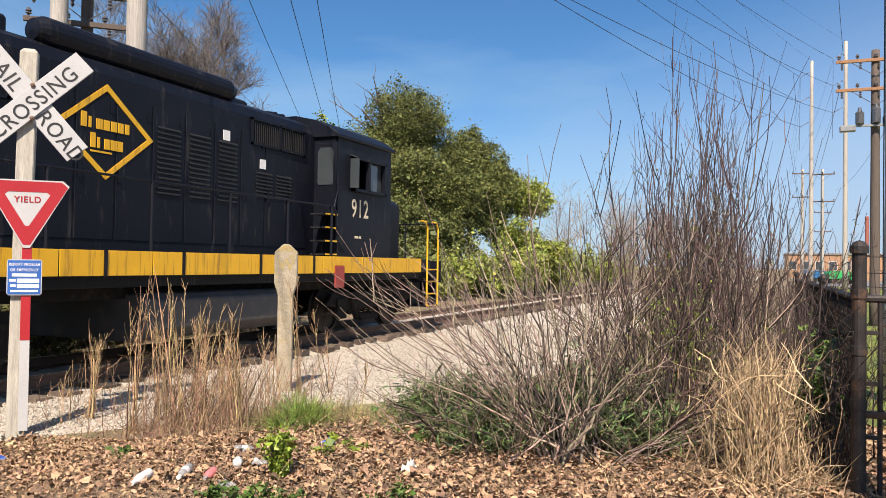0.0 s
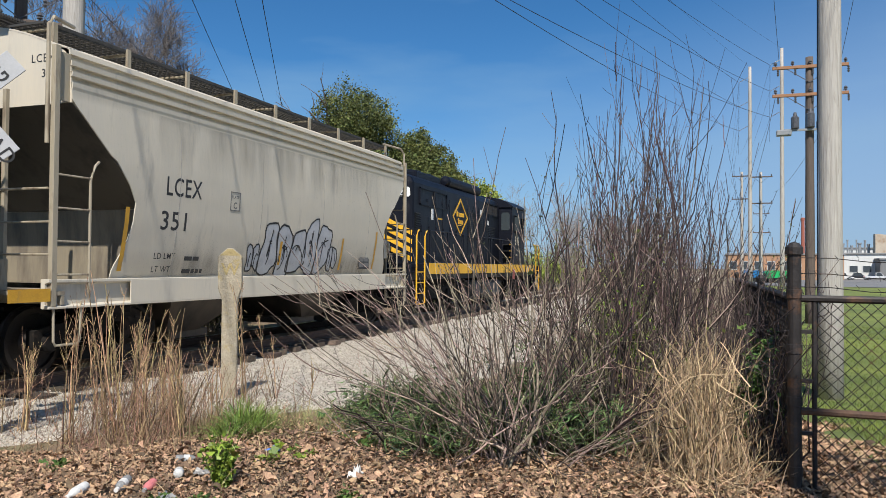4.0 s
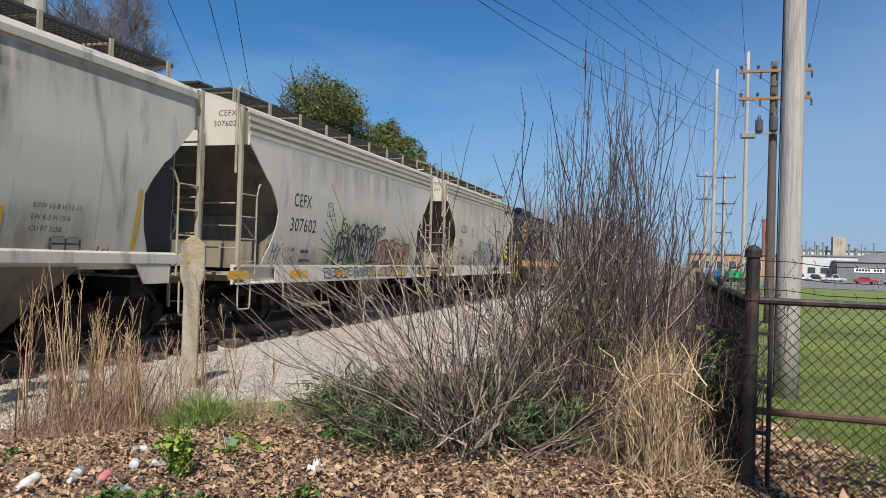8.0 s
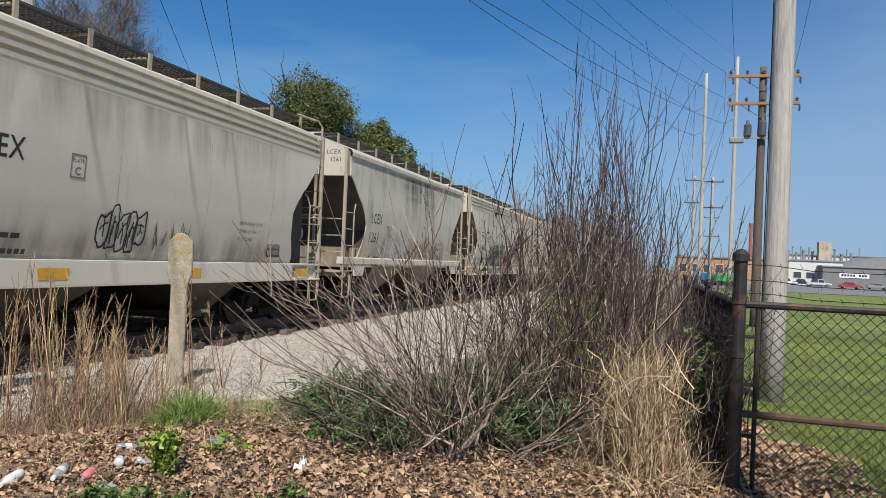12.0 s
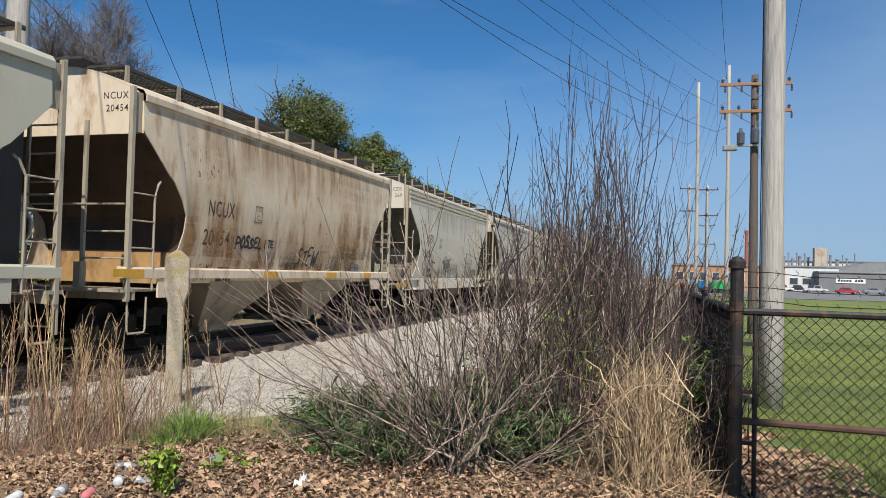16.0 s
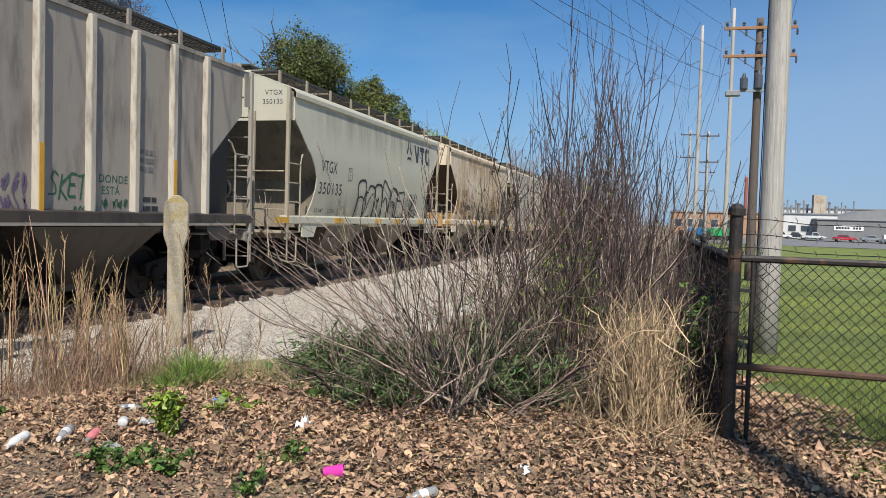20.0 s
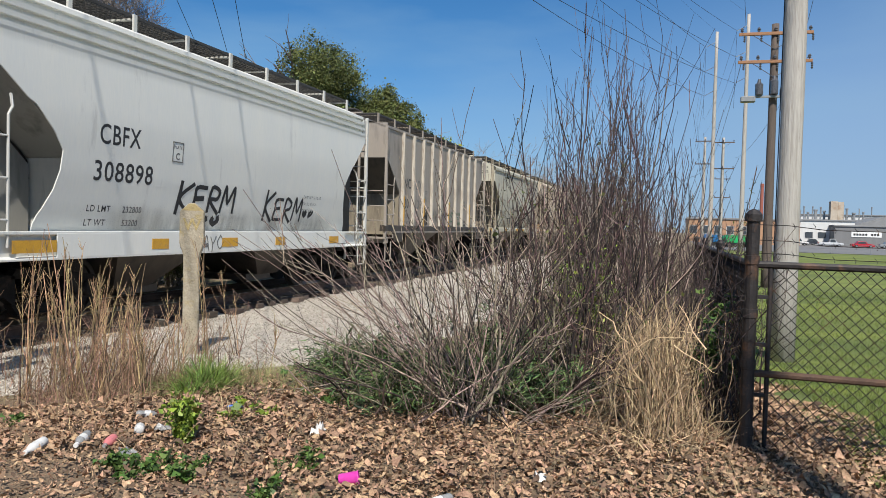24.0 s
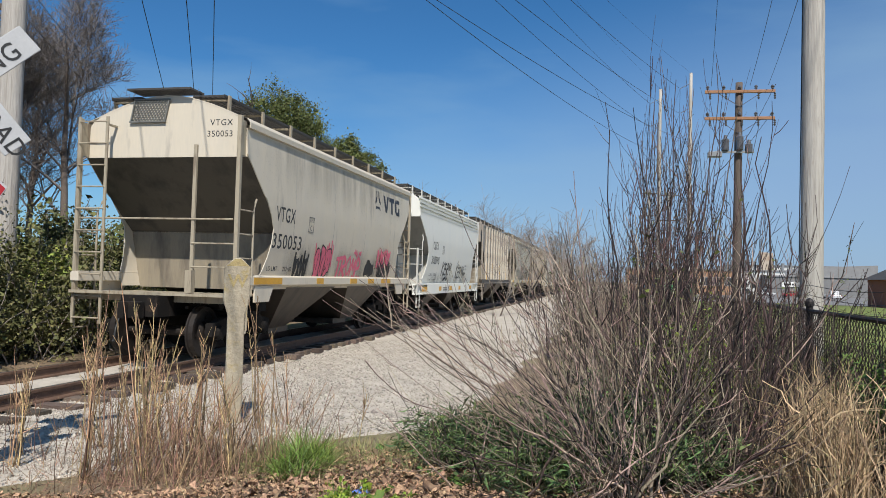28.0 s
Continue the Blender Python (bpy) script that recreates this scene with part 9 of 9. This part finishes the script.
def leafy_tree(name, label, x, y, h, w, r, leaf, n, size=0.2, lobes=9, low=0.3, category="tree"):
    top = thing(name, label, category, pose(x, y, ground_z(x, y)))
    br = limb_tree(r, h * 0.9, w * 0.36, 2, 0.022 * h, 0.3, (9, 5))
    part("trunk", raw_mesh("trunk", *tubes(*br[0], 7), smooth=True), M_BARK, top)
    part("branchwork", raw_mesh("branchwork", *merge([tubes(s, q, 4) for s, q in br[1:]])), M_BARK, top)
    cs = []
    for k in range(lobes):
        a = 2 * math.pi * k / lobes + r.uniform(-0.3, 0.3)
        u = r.uniform(0, 1)
        zz = h * (low + (0.95 - low) * u)
        rr = w * 0.5 * (1 - 0.85 * max(0, u - 0.3)) * r.uniform(0.3, 0.75)
        cs.append((rr * math.cos(a), rr * math.sin(a), zz - 0.1 * h, w * r.uniform(0.2, 0.3), h * r.uniform(0.11, 0.17)))
    cs.append((0, 0, h * 0.80, w * 0.2, h * 0.18))
    per = n // len(cs)
    pts = []
    for cx, cy, cz, rw, rh in cs:
        q = r.normal(size=(per, 3))
        q /= np.linalg.norm(q, axis=1, keepdims=True)
        q *= (r.uniform(0.15, 1, per) ** 0.45)[:, None]
        # clumps: pull leaves to a few nearby centres
        cl = r.normal(size=(26, 3))
        cl /= np.linalg.norm(cl, axis=1, keepdims=True)
        cl *= r.uniform(0.55, 0.98, (26, 1))
        pick = cl[r.integers(0, 26, per)]
        q = np.where(r.uniform(size=(per, 1)) < 0.7, pick + r.normal(size=(per, 3)) * 0.13, q)
        pts.append(q * np.array([rw, rw, rh]) + np.array([cx, cy, cz]))
    part("crown", raw_mesh("crown", *leaves(np.concatenate(pts), size, r, 0.1, 0.75)), leaf, top)
    return top


def bare_tree(name, label, x, y, h, w, r, levels=4, kids=(14, 8, 7, 5), trunk=0.017, material=M_BARETWIG):
    top = thing(name, label, "tree", pose(x, y, ground_z(x, y)))
    br = limb_tree(r, h, w, levels, trunk * h, 0.25, kids)
    part("trunk", raw_mesh("trunk", *tubes(*br[0], 7), smooth=True), M_BARK, top)
    part("branchwork", raw_mesh("branchwork", *merge([tubes(s, np.maximum(q * 0.85, 0.007), 3) for s, q in br[1:]])), material, top)
    return top


T = np.random.default_rng(5)
leafy_tree("tree", "broad tree in dense olive-green spring leaf", -20.7, 40.2, 12.9, 8.8, T, M_CROWN, 230000, 0.085, 26)
leafy_tree("tree", "rounded tree in olive-green spring leaf", -16.7, 42.5, 10.2, 6.6, T, M_CROWN, 140000, 0.085, 20)
leafy_tree("tree", "tree in yellow-green spring leaf", -13.8, 44.5, 7.4, 5.2, T, M_CROWNY, 30000, 0.12, 12)
leafy_tree("tree", "thin tree in yellow-green spring leaf", -25.5, 39.5, 11.0, 5.0, T, M_CROWNY, 6000, 0.13, 9)
leafy_tree("tree", "dense lower tree in green leaf", -18.8, 38.5, 8.0, 6.4, T, M_CROWN, 50000, 0.12, 13, 0.15)
bare_tree("bare_tree", "tall leafless tree with fine grey branches", -23.0, 27.2, 12.6, 3.6, T, material=M_GREYTWIG)
bare_tree("bare_tree", "leafless tree with fine grey branches", -25.5, 24.0, 11.5, 3.4, T, material=M_GREYTWIG)
bare_tree("bare_tree", "tall leafless tree behind the railway track", -24.4, 25.6, 12.4, 3.5, T, material=M_GREYTWIG)
bare_tree("bare_tree", "leafless tree behind the railway track", -27.5, 30.0, 12.0, 3.4, T, material=M_GREYTWIG)
for k in range(16):
    x = -13.2 + 4.2 * (k % 3) * 0.5 - 2.5 * (k % 2) + T.normal() * 0.6
    y = 46 + 4.2 * k + T.normal()
    bare_tree("bare_tree", "thin leafless tree beside the track", x, y, 6.2 + T.uniform(-1, 1.6), 2.6, T, 3, (8, 6, 5), 0.012)
for k in range(14):
    bare_tree("bare_tree", "small leafless tree on the far side of the lawn edge", -4.5 + T.uniform(-2.5, 2.2), 30 + 6 * k + T.normal(), 3.8 + T.uniform(-0.8, 1.0), 1.8, T, 3, (8, 6, 5), 0.012)


def bush(label, x, y, w, h, n, r, leaf, size=0.09):
    top = thing("bush", label, "bush", pose(x, y, ground_z(x, y) - 0.3 * (x < -11)), "bushes along the track")
    k = 26
    b = np.stack([r.normal(size=k) * w * 0.15, r.normal(size=k) * w * 0.15, np.zeros(k)], 1)
    a = r.uniform(0, 2 * np.pi, k)
    t = b + np.stack([np.cos(a) * w * 0.5 * r.uniform(0.1, 1, k), np.sin(a) * w * 0.5 * r.uniform(0.1, 1, k), h * r.uniform(0.6, 1.05, k)], 1)
    st = curve_stems(b, t, np.zeros((k, 3)), r, 7, 0.06)
    tw = side_twigs(st, 8, 0.6, r, 0.6, 0.2)
    part("branchwork", raw_mesh("branchwork", *merge([tubes(st, radii(k, 7, 0.02, 0.005, r), 4), tubes(tw, radii(len(tw), 4, 0.007, 0.003, r), 3)])), M_BARETWIG, top)
    pick = tw[r.integers(0, len(tw), n), r.integers(1, 4, n)] + r.normal(size=(n, 3)) * 0.14
    part("foliage", raw_mesh("foliage", *leaves(pick, size, r, 0.2, 0.7)), leaf, top)
    return top


for (x, y, w, h) in ((-11.9, 9.0, 2.2, 1.5), (-12.2, 10.8, 2.6, 2.0), (-12.4, 12.6, 2.8, 2.3), (-12.3, 14.6, 2.6, 2.3), (-12.6, 16.8, 2.8, 2.4), (-12.5, 6.8, 2.4, 1.7)):
    bush("dense green bush with yellowish shoots close to the track", x, y, w, h, 9000, T, M_CROWNB, 0.055)
for (x, y, w, h) in ((-13.3, 7.6, 3.4, 3.3), (-13.6, 10.2, 3.6, 3.6), (-13.7, 13.0, 3.6, 3.5), (-13.8, 16.0, 3.6, 3.3)):
    bush("tall olive-green bush behind the railway track", x, y, w, h, 13000, T, M_CROWNB, 0.065)
for k in range(17):
    y = 2.5 + 3.0 * k
    bush("dense bush in fresh green leaf behind the track", -14.0 - 1.3 * (k % 2) + T.normal() * 0.3, y + T.normal() * 0.4, 3.6, 2.5 + T.uniform(-0.3, 0.7), 11000 if k < 9 else 6000, T, M_CROWNY if k % 3 == 1 else M_CROWN, 0.085 if k < 8 else 0.12)
for k in range(8):
    bush("bush with sparse yellow-green leaves beside the track", -12.8 + T.normal() * 0.5, 36 + 5 * k, 3.2, 3.0 + T.uniform(-0.5, 1.2), 2600, T, M_CROWNY, 0.13)

# ---- beyond the lawn: factory, parked vehicles, house ----
M_BRICKTAN = mat("tan_brick", (0.42, 0.24, 0.14), (0.34, 0.19, 0.11), 0.9, scale=1.5, grain=20, bump=0.2)
M_BRICKRED = mat("red_brick", (0.33, 0.11, 0.075), (0.26, 0.085, 0.06), 0.9, scale=3, grain=25, bump=0.3)
M_CLADWHITE = mat("white_cladding", (0.62, 0.62, 0.60), (0.54, 0.54, 0.52), 0.7, scale=0.5, stretch=(4, 4, 0.5))
M_CLADGREY = mat("grey_cladding", (0.19, 0.19, 0.19), (0.15, 0.15, 0.15), 0.7, scale=0.5, stretch=(4, 4, 0.5))
M_ROOFGREY = mat("roof_grey", (0.24, 0.24, 0.24), (0.18, 0.18, 0.18), 0.8, scale=1)
M_ROOFDARK = mat("dark_shingle", (0.07, 0.065, 0.065), (0.045, 0.042, 0.042), 0.9, scale=4)
M_WINDOW = mat("window_glass", (0.06, 0.07, 0.08), (0.045, 0.055, 0.065), 0.1, scale=1, bump=0)
M_TOWER = mat("stained_tower", (0.50, 0.44, 0.36), (0.36, 0.28, 0.2), 0.85, scale=0.4, stain=(0.26, 0.14, 0.07), stain_at=0.6, stain_scale=0.5)


FAR = 1.55
EYE_LEVEL = 1.64


def far_off(ob):
    """Set a thing of the factory row out to its true distance and size."""
    up = Matrix.Translation((0, 0, EYE_LEVEL))
    ob.matrix_basis = up @ Matrix.Scale(FAR, 4) @ up.inverted() @ ob.matrix_basis
    return ob


def building(name, label, x0, x1, y0, y1, h, wall, roof, windows=0, wz=1.2, wh=1.0, ww=1.2, over=0.2):
    b = thing(name, label, "building", pose((x0 + x1) / 2, y0, 0))
    w = (x1 - x0) / 2
    g = Geo()
    g.box(-w, 0, -0.3, w, y1 - y0, h)
    part("wall", g, wall, b)
    g = Geo()
    g.box(-w - over, -over, h, w + over, y1 - y0 + over, h + 0.25)
    part("roof", g, roof, b, bevel=0.03)
    for k in range(windows):
        x = -w + 2 * w * (k + 0.5) / windows
        g = Geo()
        g.box(x - ww / 2 - 0.06, -0.06, wz - 0.06, x + ww / 2 + 0.06, -0.004, wz + wh + 0.06)
        fr = part("window", g, M_CLADWHITE, b)
        g = Geo()
        g.box(x - ww / 2, -0.075, wz, x + ww / 2, -0.062, wz + wh)
        part("pane", g, M_WINDOW, fr)
    return far_off(b)


building("warehouse", "long tan brick warehouse with square windows", 2.0, 18.0, 124, 140, 3.7, M_BRICKTAN, M_ROOFGREY, 9, 1.5, 1.2, 1.0)
building("factory_hall", "low white factory hall with flat roof", 17.0, 29.0, 142, 170, 4.1, M_CLADWHITE, M_ROOFGREY, 6, 1.2, 1.0)
building("factory_hall", "pale factory block with flat roof", 24.0, 44.0, 165, 190, 5.6, M_CLADWHITE, M_CLADGREY, 0)
gb = building("warehouse", "dark grey clad warehouse with a white name board", 25.2, 45.0, 138, 155, 3.2, M_CLADGREY, M_ROOFGREY, 0)
g = Geo()
g.box(-7.4, -0.09, 1.55, -3.0, -0.02, 2.4)
sb = part("name_board", g, M_INKWHITE, gb, "white name board", bevel=0.01)
g = Geo()
for k in range(9):
    if k != 5:
        g.box(-7.1 + 0.43 * k, -0.12, 1.8, -6.8 + 0.43 * k, -0.092, 2.12)
part("lettering_bars", g, M_BLACK, sb)
g = Geo()
g.prism([(-6.0, 3.45), (9.0, 3.45), (9.0, 5.6), (-2.0, 5.0)], "y", 5, 16)
part("roof_monitor", g, M_ROOFGREY, gb)
tw = thing("factory_tower", "rust-stained pale factory tower", "tower", pose(29.0, 158, 0))
g = Geo()
g.box(-1.1, -1, 0, 0.1, 1, 8.1)
g.box(0.15, -0.9, 0, 1.1, 0.9, 8.0)
part("shaft", g, M_TOWER, tw)
far_off(tw)
for x, z, q in ((-4.5, 5.8, 0.2), (-3.7, 6.9, 0.12), (-3.2, 6.3, 0.28), (-2.3, 6.8, 0.16), (-1.7, 6.1, 0.22), (1.6, 7.2, 0.12), (2.2, 6.6, 0.2), (3.4, 5.8, 0.28), (4.3, 6.6, 0.1), (5.0, 6.0, 0.16), (6.4, 6.9, 0.1), (-5.2, 6.9, 0.14), (-6.0, 6.2, 0.25), (-6.6, 7.0, 0.1)):
    g = Geo()
    g.lathe([(q, 0), (q, z), (q * 1.3, z + 0.05), (q * 1.3, z + 0.3)], pose(x, 2, 0), 10)
    part("stack", g, M_TRAFO, tw)
g = Geo()
for z in (4.6, 5.2):
    g.box(-7, 1.8, z, 7, 2.2, z + 0.14)
for k in range(8):
    g.box(-7 + 2 * k, 1.9, 0, -6.85 + 2 * k, 2.1, 5.3)
part("pipe_rack", g, M_TRAFO, tw)
ch = thing("brick_chimney", "slender red brick chimney", "chimney", pose(15.1, 149.3, 0))
g = Geo()
g.lathe([(0.36, 0), (0.30, 8.5), (0.28, 10.2), (0.33, 10.25), (0.33, 10.7), (0.26, 10.8)], Matrix(), 12)
part("shaft", g, M_BRICKRED, ch)

far_off(ch)


def paint(name, c, rough=0.3):
    return mat(name, c, tuple(v * 0.9 for v in c), rough, scale=1.5, bump=0.01, rough_var=0.05)


M_TYRE = mat("tyre", (0.03, 0.03, 0.03), (0.02, 0.02, 0.02), 0.9, scale=20)
M_RIM = mat("rim", (0.45, 0.45, 0.46), (0.36, 0.36, 0.37), 0.35, metal=0.8, scale=9)


def vehicle(kind, label, x, y, turn, body, length=4.6, h=1.45):
    """A parked car or pickup: body, cabin, glass, wheels, lamps; x along its length."""
    v = thing(kind, label, "car" if kind != "pickup_truck" else "truck", pose(x * FAR, y * FAR, ground_z(x * FAR, y * FAR) + 0.045, rz=turn), "parked vehicles")
    L, w = length / 2, 0.9
    g = Geo()
    side = [(-L, 0.35), (-L, 0.75), (-L + 0.1, 0.92), (-0.5 * L, 0.95), (0.5 * L, 0.93), (L - 0.15, 0.8), (L, 0.6), (L, 0.35)]
    g.prism(side, "y", -w, w)
    part("body", g, body, v, bevel=0.05)
    cab = [(-0.62 * L, 0.93), (-0.45 * L, h), (0.15 * L, h), (0.42 * L, 0.93)] if kind == "parked_car" else [(-0.15 * L, 0.93), (-0.1 * L, h), (0.3 * L, h), (0.5 * L, 0.93)]
    g = Geo()
    g.prism(cab, "y", -w + 0.1, w - 0.1)
    part("cabin", g, body, v, bevel=0.04)
    for s in (-1, 1):
        g = Geo()
        c2 = [(cab[0][0] + 0.18, 0.97), (cab[1][0] + 0.06, h - 0.08), (cab[2][0] - 0.06, h - 0.08), (cab[3][0] - 0.2, 0.97)]
        g.prism(c2, "y", s * (w - 0.095), s * (w - 0.08))
        part("side_window", g, M_WINDOW, v)
        for xx in (-0.62 * L, 0.62 * L):
            g = Geo()
            g.lathe([(0.2, 0), (0.33, 0.02), (0.34, 0.1), (0.33, 0.2), (0.2, 0.22)], pose(xx, s * 0.92, 0.33, 90 * s, 0, 0), 14)
            t = part("tyre", g, M_TYRE, v)
            g = Geo()
            g.lathe([(0.05, -0.03), (0.2, -0.02), (0.2, 0.05)], pose(xx, s * 0.92, 0.33, 90 * s, 0, 0), 12)
            part("rim", g, M_RIM, t)
        g = Geo()
        g.box(L - 0.06, s * 0.7 - 0.15, 0.62, L + 0.005, s * 0.7 + 0.15, 0.76)
        part("headlight", g, M_LAMP, v)
        g = Geo()
        g.box(-L - 0.005, s * 0.75 - 0.1, 0.65, -L + 0.05, s * 0.75 + 0.1, 0.85)
        part("tail_light", g, M_REDREFL, v)
    if kind == "pickup_truck":
        g = Geo()
        g.box(-L + 0.1, -w + 0.1, 0.96, -0.18 * L, w - 0.1, 0.965)
        part("load_bed", g, M_BLACK, v)
    return v


vehicle("parked_car", "red sedan parked in the lot", 25.2, 118.3, 4, paint("car_red", (0.42, 0.02, 0.03)), 4.5)
vehicle("pickup_truck", "silver pickup truck parked in the lot", 23.0, 128.5, 0, paint("car_silver", (0.55, 0.56, 0.57)), 5.4, 1.75)
vehicle("pickup_truck", "white pickup truck parked in the lot", 18.6, 131.0, 0, paint("car_white", (0.7, 0.7, 0.7)), 5.3, 1.75)
vehicle("parked_car", "dark car parked in the lot", 21.5, 134.0, 0, paint("car_dark", (0.03, 0.035, 0.045)), 4.6, 1.6)
vehicle("parked_car", "dark blue car parked in the lot", 16.2, 129.0, 80, paint("car_blue", (0.03, 0.05, 0.12)), 4.5)
vehicle("pickup_truck", "white pickup truck parked at the lot edge", 29.5, 114.0, 88, paint("car_white_b", (0.68, 0.68, 0.69)), 5.4, 1.8)
vehicle("parked_car", "grey car parked in the lot", 30.0, 124.0, 2, paint("car_grey", (0.25, 0.26, 0.27)), 4.5)


def tanker(label, x, y, turn, colour):
    """A compact works truck: chassis, box body, cab, wheels."""
    v = thing("works_truck", label, "truck", pose(x, y, ground_z(x, y) + 0.045, rz=turn), "parked vehicles")
    g = Geo()
    g.prism([(-2.4, 0.8), (-2.4, 1.7), (-1.9, 2.15), (0.9, 2.15), (1.1, 1.2), (1.1, 0.8)], "y", -1.05, 1.05)
    part("box_body", g, colour, v, bevel=0.05)
    g = Geo()
    g.prism([(1.2, 0.6), (1.2, 2.0), (2.0, 2.0), (2.35, 1.35), (2.5, 1.2), (2.5, 0.6)], "y", -1.0, 1.0)
    c = part("cab", g, colour, v, bevel=0.05)
    for s in (-1, 1):
        g = Geo()
        g.prism([(1.35, 1.35), (1.35, 1.85), (1.95, 1.85), (2.2, 1.35)], "y", s * 1.0, s * 1.012)
        part("window", g, M_WINDOW, c)
        for xx in (-1.8, -0.7, 1.8):
            g = Geo()
            g.lathe([(0.25, 0), (0.45, 0.02), (0.46, 0.22), (0.25, 0.25)], pose(xx, s * 0.9, 0.46, 90 * s, 0, 0), 14)
            part("tyre", g, M_TYRE, v)
    g = Geo()
    g.box(-2.4, -0.5, 0.55, 2.4, 0.5, 0.8)
    part("chassis", g, M_BLACK, v)
    return v


tanker("bright green works truck parked beyond the lawn", 10.9, 146.0, 20, paint("truck_green", (0.02, 0.36, 0.10)))
tanker("blue works truck parked beyond the lawn", 7.6, 152.0, 15, paint("truck_blue", (0.03, 0.16, 0.36)))
# low wire fence at the lot edge
lf = thing("lot_fence", "low wire fence along the parking lot", "fence")
for k in range(9):
    g = Geo()
    g.lathe([(0.03, 0), (0.03, 1.1), (0.01, 1.13)], pose(9 + 4.2 * k, 96.5 + 0.3 * k, -0.55), 6)
    part("post", g, M_TRAFO, lf)
for z in (0.55, 1.05):
    g = Geo()
    g.tube([(9, 96.5, z - 0.4), (42.6, 98.9, z - 0.4)], 0.014, 4)
    part("wire", g, M_TRAFO, lf)
# brick house to the right
hs = thing("brick_house", "red brick house with a dark hipped roof", "house", pose(31.6, 85.5, ground_z(31.6, 85.5)))
g = Geo()
g.box(-5, 0, -0.3, 5, 7, 2.9)
part("wall", g, M_BRICKRED, hs)
g = Geo()
e, rz0 = 0.5, 2.9
g.hexa([(-5 - e, -e, rz0), (5 + e, -e, rz0), (5 + e, 7 + e, rz0), (-5 - e, 7 + e, rz0), (-2.2, 3.2, 5.0), (2.2, 3.2, 5.0), (2.2, 3.8, 5.0), (-2.2, 3.8, 5.0)])
part("roof", g, M_ROOFDARK, hs)
for x in (-3.4, -1.2, 1.4, 3.6):
    g = Geo()
    g.box(x - 0.6, -0.05, 0.9, x + 0.6, -0.004, 2.3)
    fr = part("window", g, M_CLADWHITE, hs)
    g = Geo()
    g.box(x - 0.52, -0.065, 0.98, x + 0.52, -0.052, 2.22)
    part("pane", g, M_WINDOW, fr)


# ---- motion ----
SPEED, FIRST = 4.5, -4.97


def motions():
    """The train rolls straight along the track; every wheelset turns with it."""
    end = 28.0
    rolling = [(loco, 9.55)] + [(c, FIRST - 12.9 * k + d) for k, (c, d) in enumerate(zip(cars, (0, -0.05, 0.15, 0.2, 0.05, 0.1, 0, 0, -0.05)))]
    for ob, y0 in rolling:
        walk(ob, [(0.0, pose(TRACK_X, y0 + 0.2, RAIL_TOP)), (1.0, pose(TRACK_X, y0 + SPEED, RAIL_TOP)), (end, pose(TRACK_X, y0 + SPEED * end, RAIL_TOP))])
        for curve in ob.animation_data.action.layers[0].strips[0].channelbag(ob.animation_data.action_slot).fcurves:
            for key in curve.keyframe_points:
                key.interpolation = "LINEAR"
    for w, d, r in SPINNERS:
        step = 4 / 30
        n = int(round(end / step))
        rows = [(k * step, pose(0, d, 0.457, -math.degrees(SPEED * k * step / r))) for k in range(n + 1)]
        walk(w, rows)


motions()
